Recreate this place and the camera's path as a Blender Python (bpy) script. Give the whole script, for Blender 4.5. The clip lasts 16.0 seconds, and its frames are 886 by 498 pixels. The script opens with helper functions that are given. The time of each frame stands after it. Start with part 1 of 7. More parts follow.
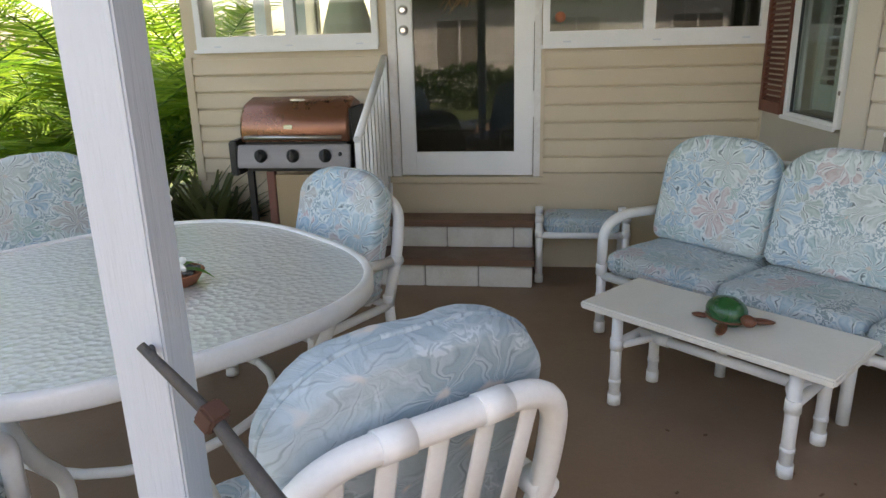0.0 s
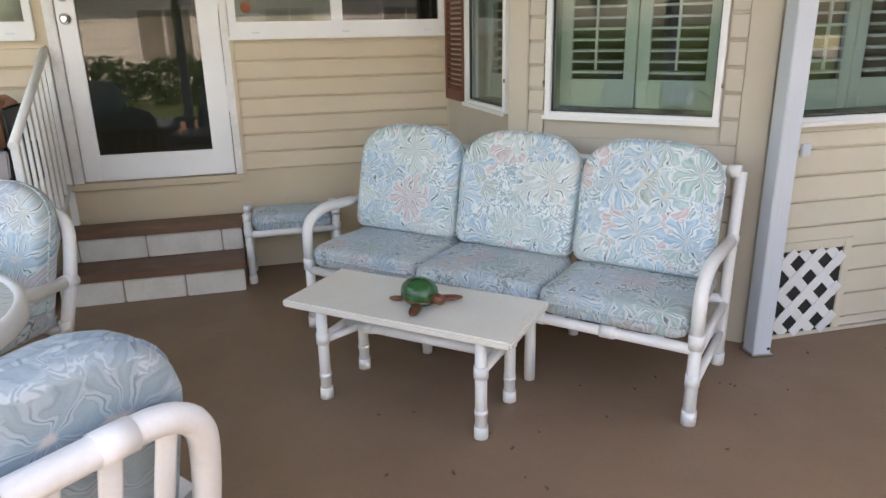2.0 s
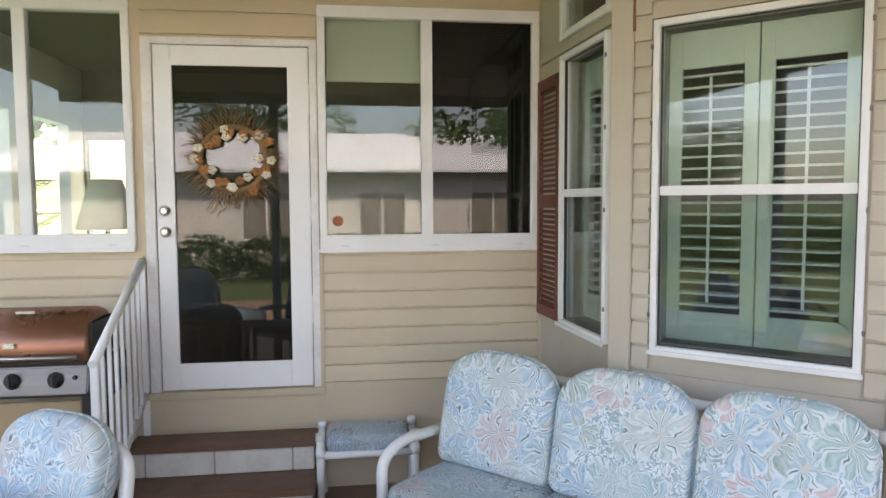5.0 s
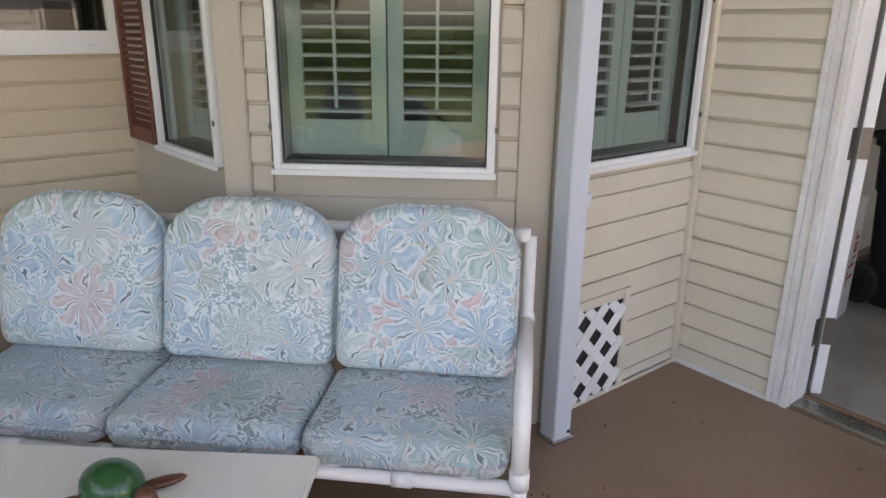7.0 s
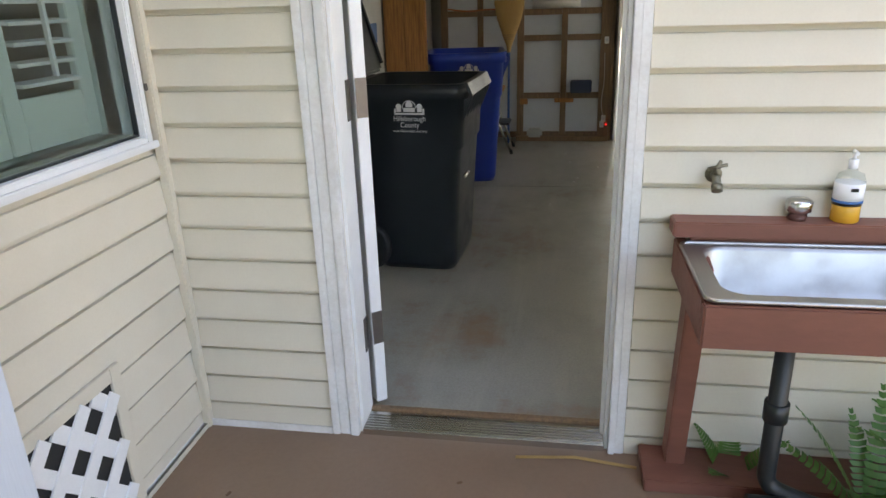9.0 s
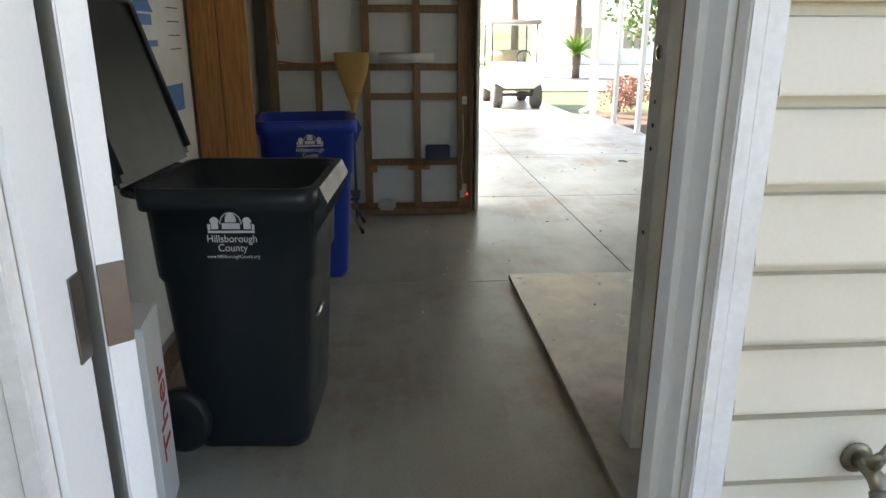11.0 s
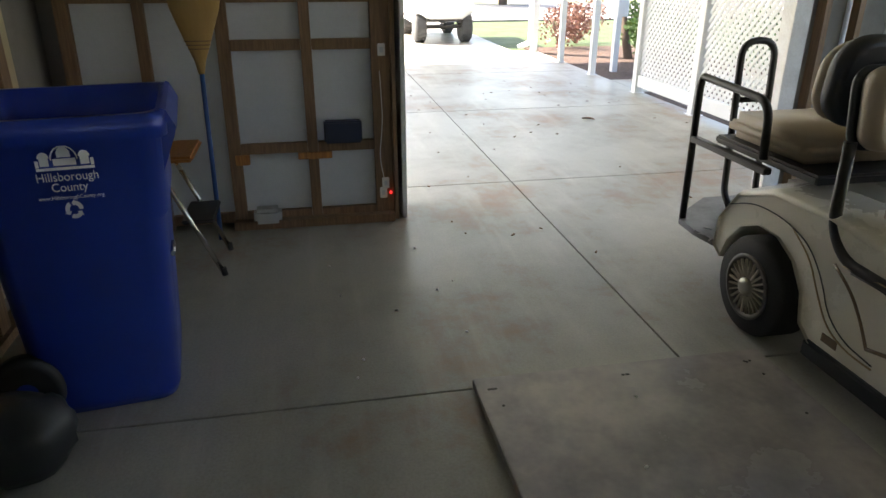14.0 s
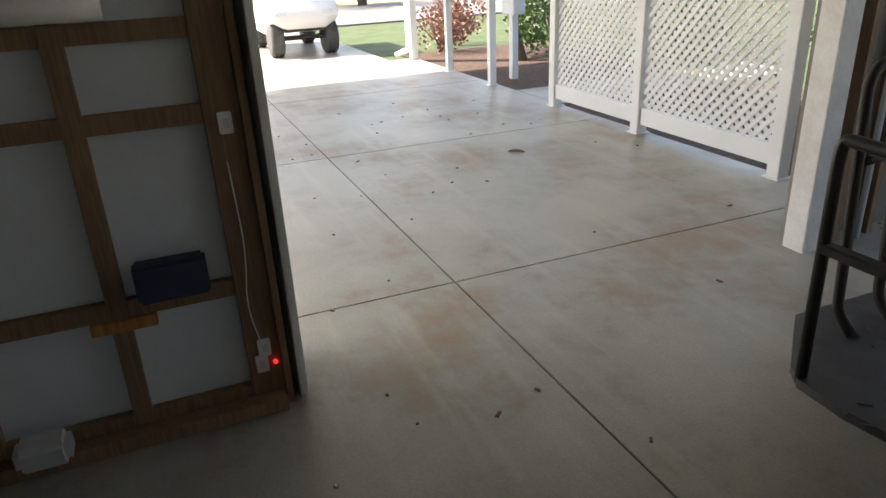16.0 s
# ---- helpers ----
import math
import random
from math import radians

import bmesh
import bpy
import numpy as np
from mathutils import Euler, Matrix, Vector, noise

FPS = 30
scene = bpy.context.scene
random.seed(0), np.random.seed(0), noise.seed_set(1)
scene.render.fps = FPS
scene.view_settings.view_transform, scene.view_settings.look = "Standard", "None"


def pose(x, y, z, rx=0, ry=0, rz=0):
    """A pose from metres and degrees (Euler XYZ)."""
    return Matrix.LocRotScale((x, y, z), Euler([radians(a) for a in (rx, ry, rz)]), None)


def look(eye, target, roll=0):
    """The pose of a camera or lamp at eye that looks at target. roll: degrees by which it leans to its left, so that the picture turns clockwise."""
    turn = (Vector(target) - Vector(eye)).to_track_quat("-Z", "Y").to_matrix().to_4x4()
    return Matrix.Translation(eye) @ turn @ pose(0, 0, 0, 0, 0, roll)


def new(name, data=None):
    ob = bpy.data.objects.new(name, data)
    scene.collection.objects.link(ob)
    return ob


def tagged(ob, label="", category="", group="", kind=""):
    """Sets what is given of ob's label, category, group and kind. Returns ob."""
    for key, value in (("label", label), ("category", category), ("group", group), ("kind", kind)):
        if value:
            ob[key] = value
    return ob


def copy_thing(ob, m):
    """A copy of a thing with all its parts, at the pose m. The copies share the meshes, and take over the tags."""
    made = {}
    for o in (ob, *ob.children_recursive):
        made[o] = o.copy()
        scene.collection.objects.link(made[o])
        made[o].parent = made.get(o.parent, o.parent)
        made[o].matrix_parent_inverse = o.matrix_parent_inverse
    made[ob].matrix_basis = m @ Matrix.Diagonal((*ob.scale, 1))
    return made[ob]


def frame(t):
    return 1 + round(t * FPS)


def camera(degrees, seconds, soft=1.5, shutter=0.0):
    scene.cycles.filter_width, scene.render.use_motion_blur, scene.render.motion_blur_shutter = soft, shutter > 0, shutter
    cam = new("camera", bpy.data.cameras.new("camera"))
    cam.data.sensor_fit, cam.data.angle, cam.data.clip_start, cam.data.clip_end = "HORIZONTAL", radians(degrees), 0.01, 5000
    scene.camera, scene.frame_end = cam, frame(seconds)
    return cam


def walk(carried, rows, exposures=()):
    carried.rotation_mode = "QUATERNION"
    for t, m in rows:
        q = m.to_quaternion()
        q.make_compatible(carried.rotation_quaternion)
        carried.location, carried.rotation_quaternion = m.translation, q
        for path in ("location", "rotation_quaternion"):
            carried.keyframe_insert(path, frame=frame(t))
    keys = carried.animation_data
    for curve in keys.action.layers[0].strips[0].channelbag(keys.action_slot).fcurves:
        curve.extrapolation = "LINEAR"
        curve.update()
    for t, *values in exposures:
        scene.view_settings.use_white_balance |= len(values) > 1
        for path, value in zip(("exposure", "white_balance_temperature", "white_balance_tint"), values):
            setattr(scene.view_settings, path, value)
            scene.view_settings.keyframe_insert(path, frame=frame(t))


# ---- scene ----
cam = camera(65.5, 16.0)
PATH = [
    (0, (0.368, -0.024, 1.546), (0.11, 1.874, 0.968), -1.5),
    (0.5, (0.436, -0.01, 1.547), (0.34, 1.901, 0.966), -1.9),
    (1, (0.496, 0.013, 1.542), (0.618, 1.915, 0.935), -1.0),
    (1.5, (0.553, 0.023, 1.541), (0.884, 1.896, 0.925), -0.7),
    (2, (0.584, 0.028, 1.537), (1.046, 1.875, 0.923), -1.1),
    (2.5, (0.597, 0.052, 1.548), (1.054, 1.898, 0.927), -1.9),
    (3, (0.609, 0.145, 1.647), (0.892, 2.095, 1.301), -2.0),
    (3.2, (0.62, 0.185, 1.672), (0.835, 2.156, 1.412), -2.4),
    (5.3, (0.612, 0.456, 1.81), (0.906, 2.431, 1.686), 0.7),
    (5.5, (0.595, 0.531, 1.822), (1.052, 2.474, 1.7), 0.4),
    (6, (0.597, 0.658, 1.795), (1.364, 2.499, 1.656), 0.8),
    (6.5, (0.663, 0.761, 1.732), (1.626, 2.485, 1.419), 0.4),
    (7, (0.868, 0.931, 1.627), (2.046, 2.425, 1.01), 0.6),
    (7.5, (1.085, 1.084, 1.543), (2.354, 2.404, 0.738), -1.5),
    (8, (1.259, 1.143, 1.459), (2.826, 2.115, 0.684), 0.6),
    (8.5, (1.458, 1.309, 1.465), (3.175, 1.9, 0.628), -3.2),
    (9, (1.746, 1.43, 1.491), (3.595, 1.756, 0.802), -1.9),
    (9.5, (2.089, 1.543, 1.527), (3.971, 1.654, 0.857), -0.0),
    (9.6, (2.148, 1.569, 1.534), (4.035, 1.634, 0.873), 0.7),
    (10, (2.360, 1.640, 1.572), (4.302, 1.654, 1.093), -0.2),
    (10.2, (2.470, 1.650, 1.584), (4.411, 1.615, 1.107), -0.3),
    (12.3, (3.862, 1.661, 1.546), (5.734, 1.444, 0.876), 1.1),
    (12.5, (3.997, 1.649, 1.546), (5.874, 1.414, 0.897), 1.2),
    (13, (4.307, 1.62, 1.508), (6.158, 1.326, 0.812), 0.5),
    (13.5, (4.741, 1.553, 1.505), (6.569, 1.202, 0.772), -1.0),
    (14, (5.141, 1.419, 1.503), (6.95, 1.065, 0.726), 0.2),
    (14.5, (5.602, 1.341, 1.473), (7.421, 0.871, 0.786), 0.9),
    (15, (6.094, 1.254, 1.457), (7.848, 0.637, 0.723), 1.3),
    (15.5, (6.549, 1.209, 1.465), (8.287, 0.609, 0.68), -0.9),
    (16, (7.014, 1.162, 1.475), (8.722, 0.483, 0.685), -2.7),
]
EXPOSURES = [(0.0, 2.32, 8500, 17), (0.5, 2.72, 8700, 18), (1.0, 2.86, 8800, 19), (2.5, 2.92, 8500, 21), (3.2, 3.08, 8200, 20), (5.5, 2.86, 7700, 21), (6.0, 2.96, 7600, 21), (7.0, 2.62, 8400, 24), (8.0, 2.80, 8700, 22), (8.8, 3.05, 8100, 18), (9.5, 2.95, 7700, 15), (10.2, 2.80, 7400, 13), (12.3, 3.1, 7500, 15), (13.0, 2.9, 7500, 15), (14.0, 2.72, 7100, 14), (14.6, 2.15, 7300, 14), (15.0, 2.0, 7300, 15), (15.5, 2.15, 7300, 16), (16.0, 2.0, 7300, 16)]
walk(cam, [(t, look(eye, target, roll)) for t, eye, target, roll in PATH], EXPOSURES)

# ---- light ----
world = bpy.data.worlds.new("world")
scene.world = world
world.use_nodes = True
wn = world.node_tree.nodes
sky = wn.new("ShaderNodeTexSky")
sky.sky_type = "NISHITA"
sky.sun_disc = False
sky.sun_elevation, sky.sun_rotation = radians(52), radians(38)
sky.air_density, sky.dust_density = 1.0, 2.5
world.node_tree.links.new(sky.outputs[0], wn["Background"].inputs[0])
wn["Background"].inputs[1].default_value = 0.14
sun_data = bpy.data.lights.new("sun", "SUN")
sun_data.energy, sun_data.angle, sun_data.color = 4.5, radians(0.6), (1.0, 0.95, 0.87)
sun = new("sun", sun_data)
sun.matrix_world = look((6, 8, 12), (0, 0, 0))

# ---- materials ----


def ramp_mix(nt, fac, a, b):
    m = nt.nodes.new("ShaderNodeMix")
    m.data_type = "RGBA"
    nt.links.new(fac, m.inputs[0])
    for sock, v in ((m.inputs[6], a), (m.inputs[7], b)):
        if isinstance(v, tuple):
            sock.default_value = (*v[:3], 1)
        else:
            nt.links.new(v, sock)
    return m.outputs[2]


def math_node(nt, op, a, b=0.0):
    m = nt.nodes.new("ShaderNodeMath")
    m.operation = op
    for i, v in enumerate((a, b)):
        if isinstance(v, (int, float)):
            m.inputs[i].default_value = v
        else:
            nt.links.new(v, m.inputs[i])
    return m.outputs[0]


def map_range(nt, v, lo, hi):
    m = nt.nodes.new("ShaderNodeMapRange")
    nt.links.new(v, m.inputs[0])
    m.inputs[1].default_value, m.inputs[2].default_value = lo, hi
    return m.outputs[0]


def noise_at(nt, vec, scale, detail=4, rough=0.6, stretch=None):
    if stretch:
        mp = nt.nodes.new("ShaderNodeMapping")
        nt.links.new(vec, mp.inputs[0])
        mp.inputs["Scale"].default_value = stretch
        vec = mp.outputs[0]
    n = nt.nodes.new("ShaderNodeTexNoise")
    nt.links.new(vec, n.inputs["Vector"])
    n.inputs["Scale"].default_value, n.inputs["Detail"].default_value, n.inputs["Roughness"].default_value = scale, detail, rough
    return n.outputs["Fac"]


def material(name, base, dirt=None, rough=0.5, metal=0.0, grain=60, stain=1.6, amount=0.35, bump=0.15, stretch=None, piece=0.0, coat=0.0, spec=0.5):
    """Paint, plastic, stone and the like: base colour, a second colour in large stains and fine grain, relief."""
    mat = bpy.data.materials.new(name)
    mat.use_nodes = True
    nt = mat.node_tree
    bsdf = nt.nodes["Principled BSDF"]
    geo = nt.nodes.new("ShaderNodeNewGeometry").outputs["Position"]
    dirt = dirt or tuple(c * 0.72 for c in base)
    big = map_range(nt, noise_at(nt, geo, stain, 6, 0.65, stretch), 0.42, 0.72)
    fine = noise_at(nt, geo, grain, 3, 0.7, stretch)
    colour = ramp_mix(nt, math_node(nt, "MULTIPLY", big, amount), base, dirt)
    colour = ramp_mix(nt, math_node(nt, "MULTIPLY", map_range(nt, fine, 0.4, 0.8), amount * 0.6), colour, dirt)
    if piece:
        info = nt.nodes.new("ShaderNodeObjectInfo").outputs["Random"]
        colour = ramp_mix(nt, math_node(nt, "MULTIPLY", info, piece), colour, tuple(c * 0.55 for c in base))
    nt.links.new(colour, bsdf.inputs["Base Color"])
    r = math_node(nt, "ADD", math_node(nt, "MULTIPLY", big, 0.18), rough - 0.05)
    nt.links.new(r, bsdf.inputs["Roughness"])
    bsdf.inputs["Metallic"].default_value = metal
    bsdf.inputs["Specular IOR Level"].default_value = spec
    bsdf.inputs["Coat Weight"].default_value = coat
    if bump:
        b = nt.nodes.new("ShaderNodeBump")
        b.inputs["Strength"].default_value, b.inputs["Distance"].default_value = bump, 0.004
        nt.links.new(fine, b.inputs["Height"])
        nt.links.new(b.outputs[0], bsdf.inputs["Normal"])
    return mat


def floral(name, ground, dulled=0.0, hues=None, pale=(0.72, 0.78, 0.79), zoom=1.0, line=1.0):
    """Woven cushion cloth printed with large brushed flowers, petals outlined in white."""
    mat = bpy.data.materials.new(name)
    mat.use_nodes = True
    nt = mat.node_tree
    bsdf = nt.nodes["Principled BSDF"]
    grow = nt.nodes.new("ShaderNodeVectorMath")
    grow.operation = "SCALE"
    nt.links.new(nt.nodes.new("ShaderNodeTexCoord").outputs["UV"], grow.inputs[0])
    grow.inputs["Scale"].default_value = zoom
    uv = grow.outputs[0]
    warp = nt.nodes.new("ShaderNodeTexNoise")
    warp.inputs["Scale"].default_value = 11
    nt.links.new(uv, warp.inputs["Vector"])
    wv = nt.nodes.new("ShaderNodeVectorMath")
    wv.operation = "MULTIPLY_ADD"
    nt.links.new(warp.outputs["Color"], wv.inputs[0])
    wv.inputs[1].default_value = (0.11, 0.11, 0)
    nt.links.new(uv, wv.inputs[2])
    dark = tuple(c * 0.26 for c in ground)
    brush = noise_at(nt, wv.outputs[0], 17, 3, 0.6)
    swirl = math_node(nt, "ABSOLUTE", math_node(nt, "SINE", math_node(nt, "MULTIPLY", brush, 26.0)))
    colour = ramp_mix(nt, map_range(nt, swirl, 0.1, 0.8), tuple(c * (1 - 0.32 * line) for c in ground), ground)
    colour = ramp_mix(nt, map_range(nt, swirl, 0.72, 0.92), colour, pale)
    for scale, petals, reach in ((7.6, 7, 0.30), (5.3, 8, 0.37), (4.5, 9, 0.40)):
        vor = nt.nodes.new("ShaderNodeTexVoronoi")
        vor.voronoi_dimensions = "2D"
        vor.inputs["Scale"].default_value = scale
        vor.inputs["Randomness"].default_value = 0.8
        shift = nt.nodes.new("ShaderNodeVectorMath")
        shift.operation = "ADD"
        nt.links.new(wv.outputs[0], shift.inputs[0])
        shift.inputs[1].default_value = (scale, scale * 0.37, 0)
        nt.links.new(shift.outputs[0], vor.inputs["Vector"])
        d = nt.nodes.new("ShaderNodeVectorMath")
        d.operation = "SUBTRACT"
        nt.links.new(shift.outputs[0], d.inputs[0])
        nt.links.new(vor.outputs["Position"], d.inputs[1])
        sx = nt.nodes.new("ShaderNodeSeparateXYZ")
        nt.links.new(d.outputs[0], sx.inputs[0])
        sc = nt.nodes.new("ShaderNodeSeparateColor")
        nt.links.new(vor.outputs["Color"], sc.inputs[0])
        turn = math_node(nt, "MULTIPLY", math_node(nt, "ARCTAN2", sx.outputs[1], sx.outputs[0]), petals / (2 * math.pi))
        turn = math_node(nt, "ADD", math_node(nt, "ADD", turn, math_node(nt, "MULTIPLY", sc.outputs[0], 3.0)), 40.0)
        rim = math_node(nt, "MULTIPLY", math_node(nt, "ABSOLUTE", math_node(nt, "SUBTRACT", math_node(nt, "FRACT", turn), 0.5)), 2.0)
        rim = math_node(nt, "ADD", rim, math_node(nt, "MULTIPLY", math_node(nt, "SUBTRACT", brush, 0.5), 0.5))
        dist = vor.outputs["Distance"]
        size = math_node(nt, "ADD", math_node(nt, "MULTIPLY", math_node(nt, "SUBTRACT", 1.0, math_node(nt, "MULTIPLY", rim, rim)), 0.22), reach)
        gap = math_node(nt, "SUBTRACT", size, dist)
        inside = map_range(nt, gap, 0.0, 0.04)
        if scale != 5.3:
            inside = math_node(nt, "MULTIPLY", inside, map_range(nt, sc.outputs[2], 0.30, 0.36))
        hue = nt.nodes.new("ShaderNodeValToRGB")
        stops = hues or ((0.0, (0.28, 0.45, 0.58)), (0.3, (0.40, 0.55, 0.64)), (0.5, (0.31, 0.47, 0.44)), (0.7, (0.58, 0.44, 0.46)), (0.88, (0.48, 0.58, 0.57)))
        el = hue.color_ramp.elements
        while len(el) < len(stops):
            el.new(0.5)
        for e, (p, c) in zip(el, stops):
            e.position, e.color = p, (*c, 1)
        nt.links.new(sc.outputs[1], hue.inputs[0])
        petal = ramp_mix(nt, math_node(nt, "MULTIPLY", math_node(nt, "MULTIPLY", map_range(nt, rim, 0.20, 0.02), map_range(nt, dist, 0.36, 0.10)), 0.6 * line), hue.outputs[0], dark)
        vein = math_node(nt, "ABSOLUTE", math_node(nt, "SINE", math_node(nt, "MULTIPLY", math_node(nt, "ADD", turn, math_node(nt, "MULTIPLY", brush, 0.5)), 2 * math.pi)))
        petal = ramp_mix(nt, math_node(nt, "MULTIPLY", map_range(nt, vein, 0.70, 0.98), 0.30 * line), petal, pale)
        petal = ramp_mix(nt, math_node(nt, "MULTIPLY", math_node(nt, "MULTIPLY", map_range(nt, vein, 0.26, 0.05), map_range(nt, dist, 0.04, 0.14)), 0.38 * line), petal, dark)
        outline = math_node(nt, "MULTIPLY", map_range(nt, rim, 0.45, 0.62), map_range(nt, rim, 0.98, 0.84))
        outline = math_node(nt, "MAXIMUM", outline, map_range(nt, gap, 0.085, 0.05))
        petal = ramp_mix(nt, math_node(nt, "MULTIPLY", outline, 0.72 * max(line, 0.45)), petal, pale)
        petal = ramp_mix(nt, math_node(nt, "MULTIPLY", math_node(nt, "MULTIPLY", map_range(nt, rim, 0.86, 0.98), map_range(nt, dist, 0.03, 0.12)), 0.9 * line), petal, dark)
        petal = ramp_mix(nt, map_range(nt, dist, 0.07, 0.03), petal, (0.60, 0.55, 0.50))
        colour = ramp_mix(nt, inside, colour, petal)
    soil = noise_at(nt, uv, 3.0, 5, 0.7)
    colour = ramp_mix(nt, math_node(nt, "ADD", math_node(nt, "MULTIPLY", map_range(nt, soil, 0.45, 0.8), 0.22), dulled), colour, (0.30, 0.36, 0.38) if not dulled else (0.20, 0.24, 0.25))
    nt.links.new(colour, bsdf.inputs["Base Color"])
    bsdf.inputs["Roughness"].default_value = 0.85
    bsdf.inputs["Sheen Weight"].default_value = 0.15
    grey = nt.nodes.new("ShaderNodeRGBToBW")
    nt.links.new(colour, grey.inputs[0])
    b = nt.nodes.new("ShaderNodeBump")
    b.inputs["Strength"].default_value, b.inputs["Distance"].default_value = 0.55, 0.008
    nt.links.new(math_node(nt, "ADD", noise_at(nt, uv, 14, 5, 0.65), math_node(nt, "MULTIPLY", grey.outputs[0], 0.8)), b.inputs["Height"])
    nt.links.new(b.outputs[0], bsdf.inputs["Normal"])
    return mat


def glass(name, tint=(0.9, 0.95, 0.93), rough=0.0, pattern=0.0):
    """A thin pane: clear, with gloss that grows at a slant."""
    mat = bpy.data.materials.new(name)
    mat.use_nodes = True
    nt = mat.node_tree
    out = nt.nodes["Material Output"]
    nt.nodes.remove(nt.nodes["Principled BSDF"])
    clear = nt.nodes.new("ShaderNodeBsdfTransparent")
    clear.inputs[0].default_value = (*tint, 1)
    gloss = nt.nodes.new("ShaderNodeBsdfGlossy")
    gloss.inputs["Roughness"].default_value = rough
    facing = nt.nodes.new("ShaderNodeLayerWeight").outputs["Facing"]
    gloss_amount = math_node(nt, "ADD", math_node(nt, "MULTIPLY", math_node(nt, "POWER", facing, 1.9 if pattern else 4.5), 0.85), 0.06 if pattern else 0.055)
    mix = nt.nodes.new("ShaderNodeMixShader")
    nt.links.new(gloss_amount, mix.inputs[0])
    nt.links.new(clear.outputs[0], mix.inputs[1])
    nt.links.new(gloss.outputs[0], mix.inputs[2])
    nt.links.new(mix.outputs[0], out.inputs[0])
    if pattern:
        b = nt.nodes.new("ShaderNodeBump")
        b.inputs["Strength"].default_value, b.inputs["Distance"].default_value = pattern, 0.006
        v = nt.nodes.new("ShaderNodeTexVoronoi")
        v.inputs["Scale"].default_value = 38
        nt.links.new(nt.nodes.new("ShaderNodeTexCoord").outputs["Object"], v.inputs["Vector"])
        nt.links.new(v.outputs["Distance"], b.inputs["Height"])
        nt.links.new(b.outputs[0], gloss.inputs["Normal"])
        milk = nt.nodes.new("ShaderNodeBsdfPrincipled")
        milk.inputs["Base Color"].default_value = (0.88, 0.89, 0.87, 1)
        milk.inputs["Roughness"].default_value = 0.25
        nt.links.new(b.outputs[0], milk.inputs["Normal"])
        m2 = nt.nodes.new("ShaderNodeMixShader")
        m2.inputs[0].default_value = 0.5
        nt.links.new(mix.outputs[0], m2.inputs[1])
        nt.links.new(milk.outputs[0], m2.inputs[2])
        nt.links.new(m2.outputs[0], out.inputs[0])
    return mat


def leaf_material(name, a, b, through_light=0.35):
    mat = bpy.data.materials.new(name)
    mat.use_nodes = True
    nt = mat.node_tree
    bsdf = nt.nodes["Principled BSDF"]
    rnd = nt.nodes.new("ShaderNodeNewGeometry").outputs["Random Per Island"]
    col = ramp_mix(nt, rnd, a, b)
    nt.links.new(col, bsdf.inputs["Base Color"])
    bsdf.inputs["Roughness"].default_value = 0.45
    tr = nt.nodes.new("ShaderNodeBsdfTranslucent")
    nt.links.new(col, tr.inputs[0])
    mix = nt.nodes.new("ShaderNodeMixShader")
    mix.inputs[0].default_value = through_light
    nt.links.new(bsdf.outputs[0], mix.inputs[1])
    nt.links.new(tr.outputs[0], mix.inputs[2])
    nt.links.new(mix.outputs[0], nt.nodes["Material Output"].inputs[0])
    return mat


def wood(name, a, b, scale=6, rough=0.55, axis=(12, 12, 0.8)):
    mat = material(name, a, b, rough, amount=0.5, bump=0.2)
    nt = mat.node_tree
    tex = nt.nodes.new("ShaderNodeTexCoord").outputs["Object"]
    g = noise_at(nt, tex, scale, 6, 0.65, axis)
    nt.links.new(ramp_mix(nt, map_range(nt, g, 0.35, 0.68), a, b), nt.nodes["Principled BSDF"].inputs["Base Color"])
    return mat


def glow(name, colour, strength):
    mat = bpy.data.materials.new(name)
    mat.use_nodes = True
    b = mat.node_tree.nodes["Principled BSDF"]
    b.inputs["Base Color"].default_value = (*colour, 1)
    b.inputs["Emission Color"].default_value = (*colour, 1)
    b.inputs["Emission Strength"].default_value = strength
    return mat


def concrete(name, base, dark, rust):
    mat = material(name, base, dark, 0.36, grain=90, stain=0.9, amount=0.85, bump=0.3)
    nt = mat.node_tree
    bsdf = nt.nodes["Principled BSDF"]
    geo = nt.nodes.new("ShaderNodeNewGeometry").outputs["Position"]
    src = bsdf.inputs["Base Color"].links[0].from_socket
    m = map_range(nt, noise_at(nt, geo, 0.9, 7, 0.75), 0.52, 0.64)
    c = ramp_mix(nt, math_node(nt, "MULTIPLY", m, 0.7), src, rust)
    sweep = map_range(nt, noise_at(nt, geo, 3.0, 5, 0.6, (0.25, 2.2, 1)), 0.52, 0.7)
    c = ramp_mix(nt, math_node(nt, "MULTIPLY", sweep, 0.35), c, tuple(v * 1.25 for v in base))
    nt.links.new(c, bsdf.inputs["Base Color"])
    return mat


TAN = material("tan_vinyl_siding", (0.59, 0.49, 0.35), (0.47, 0.385, 0.27), 0.5, grain=140, amount=0.35, bump=0.08, piece=0.12)
TAUPE = material("taupe_vinyl_siding", (0.50, 0.45, 0.365), (0.39, 0.34, 0.27), 0.5, grain=140, amount=0.35, bump=0.08, piece=0.1)
CREAM = material("cream_vinyl_siding", (0.66, 0.61, 0.50), (0.52, 0.46, 0.36), 0.5, grain=140, amount=0.35, bump=0.08, piece=0.08)
WHITE = material("white_paint", (0.78, 0.79, 0.79), (0.58, 0.58, 0.56), 0.4, grain=110, amount=0.3, bump=0.08)
WORN = material("worn_white_paint", (0.76, 0.76, 0.75), (0.40, 0.35, 0.30), 0.5, grain=60, stain=5, amount=0.4, bump=0.2)
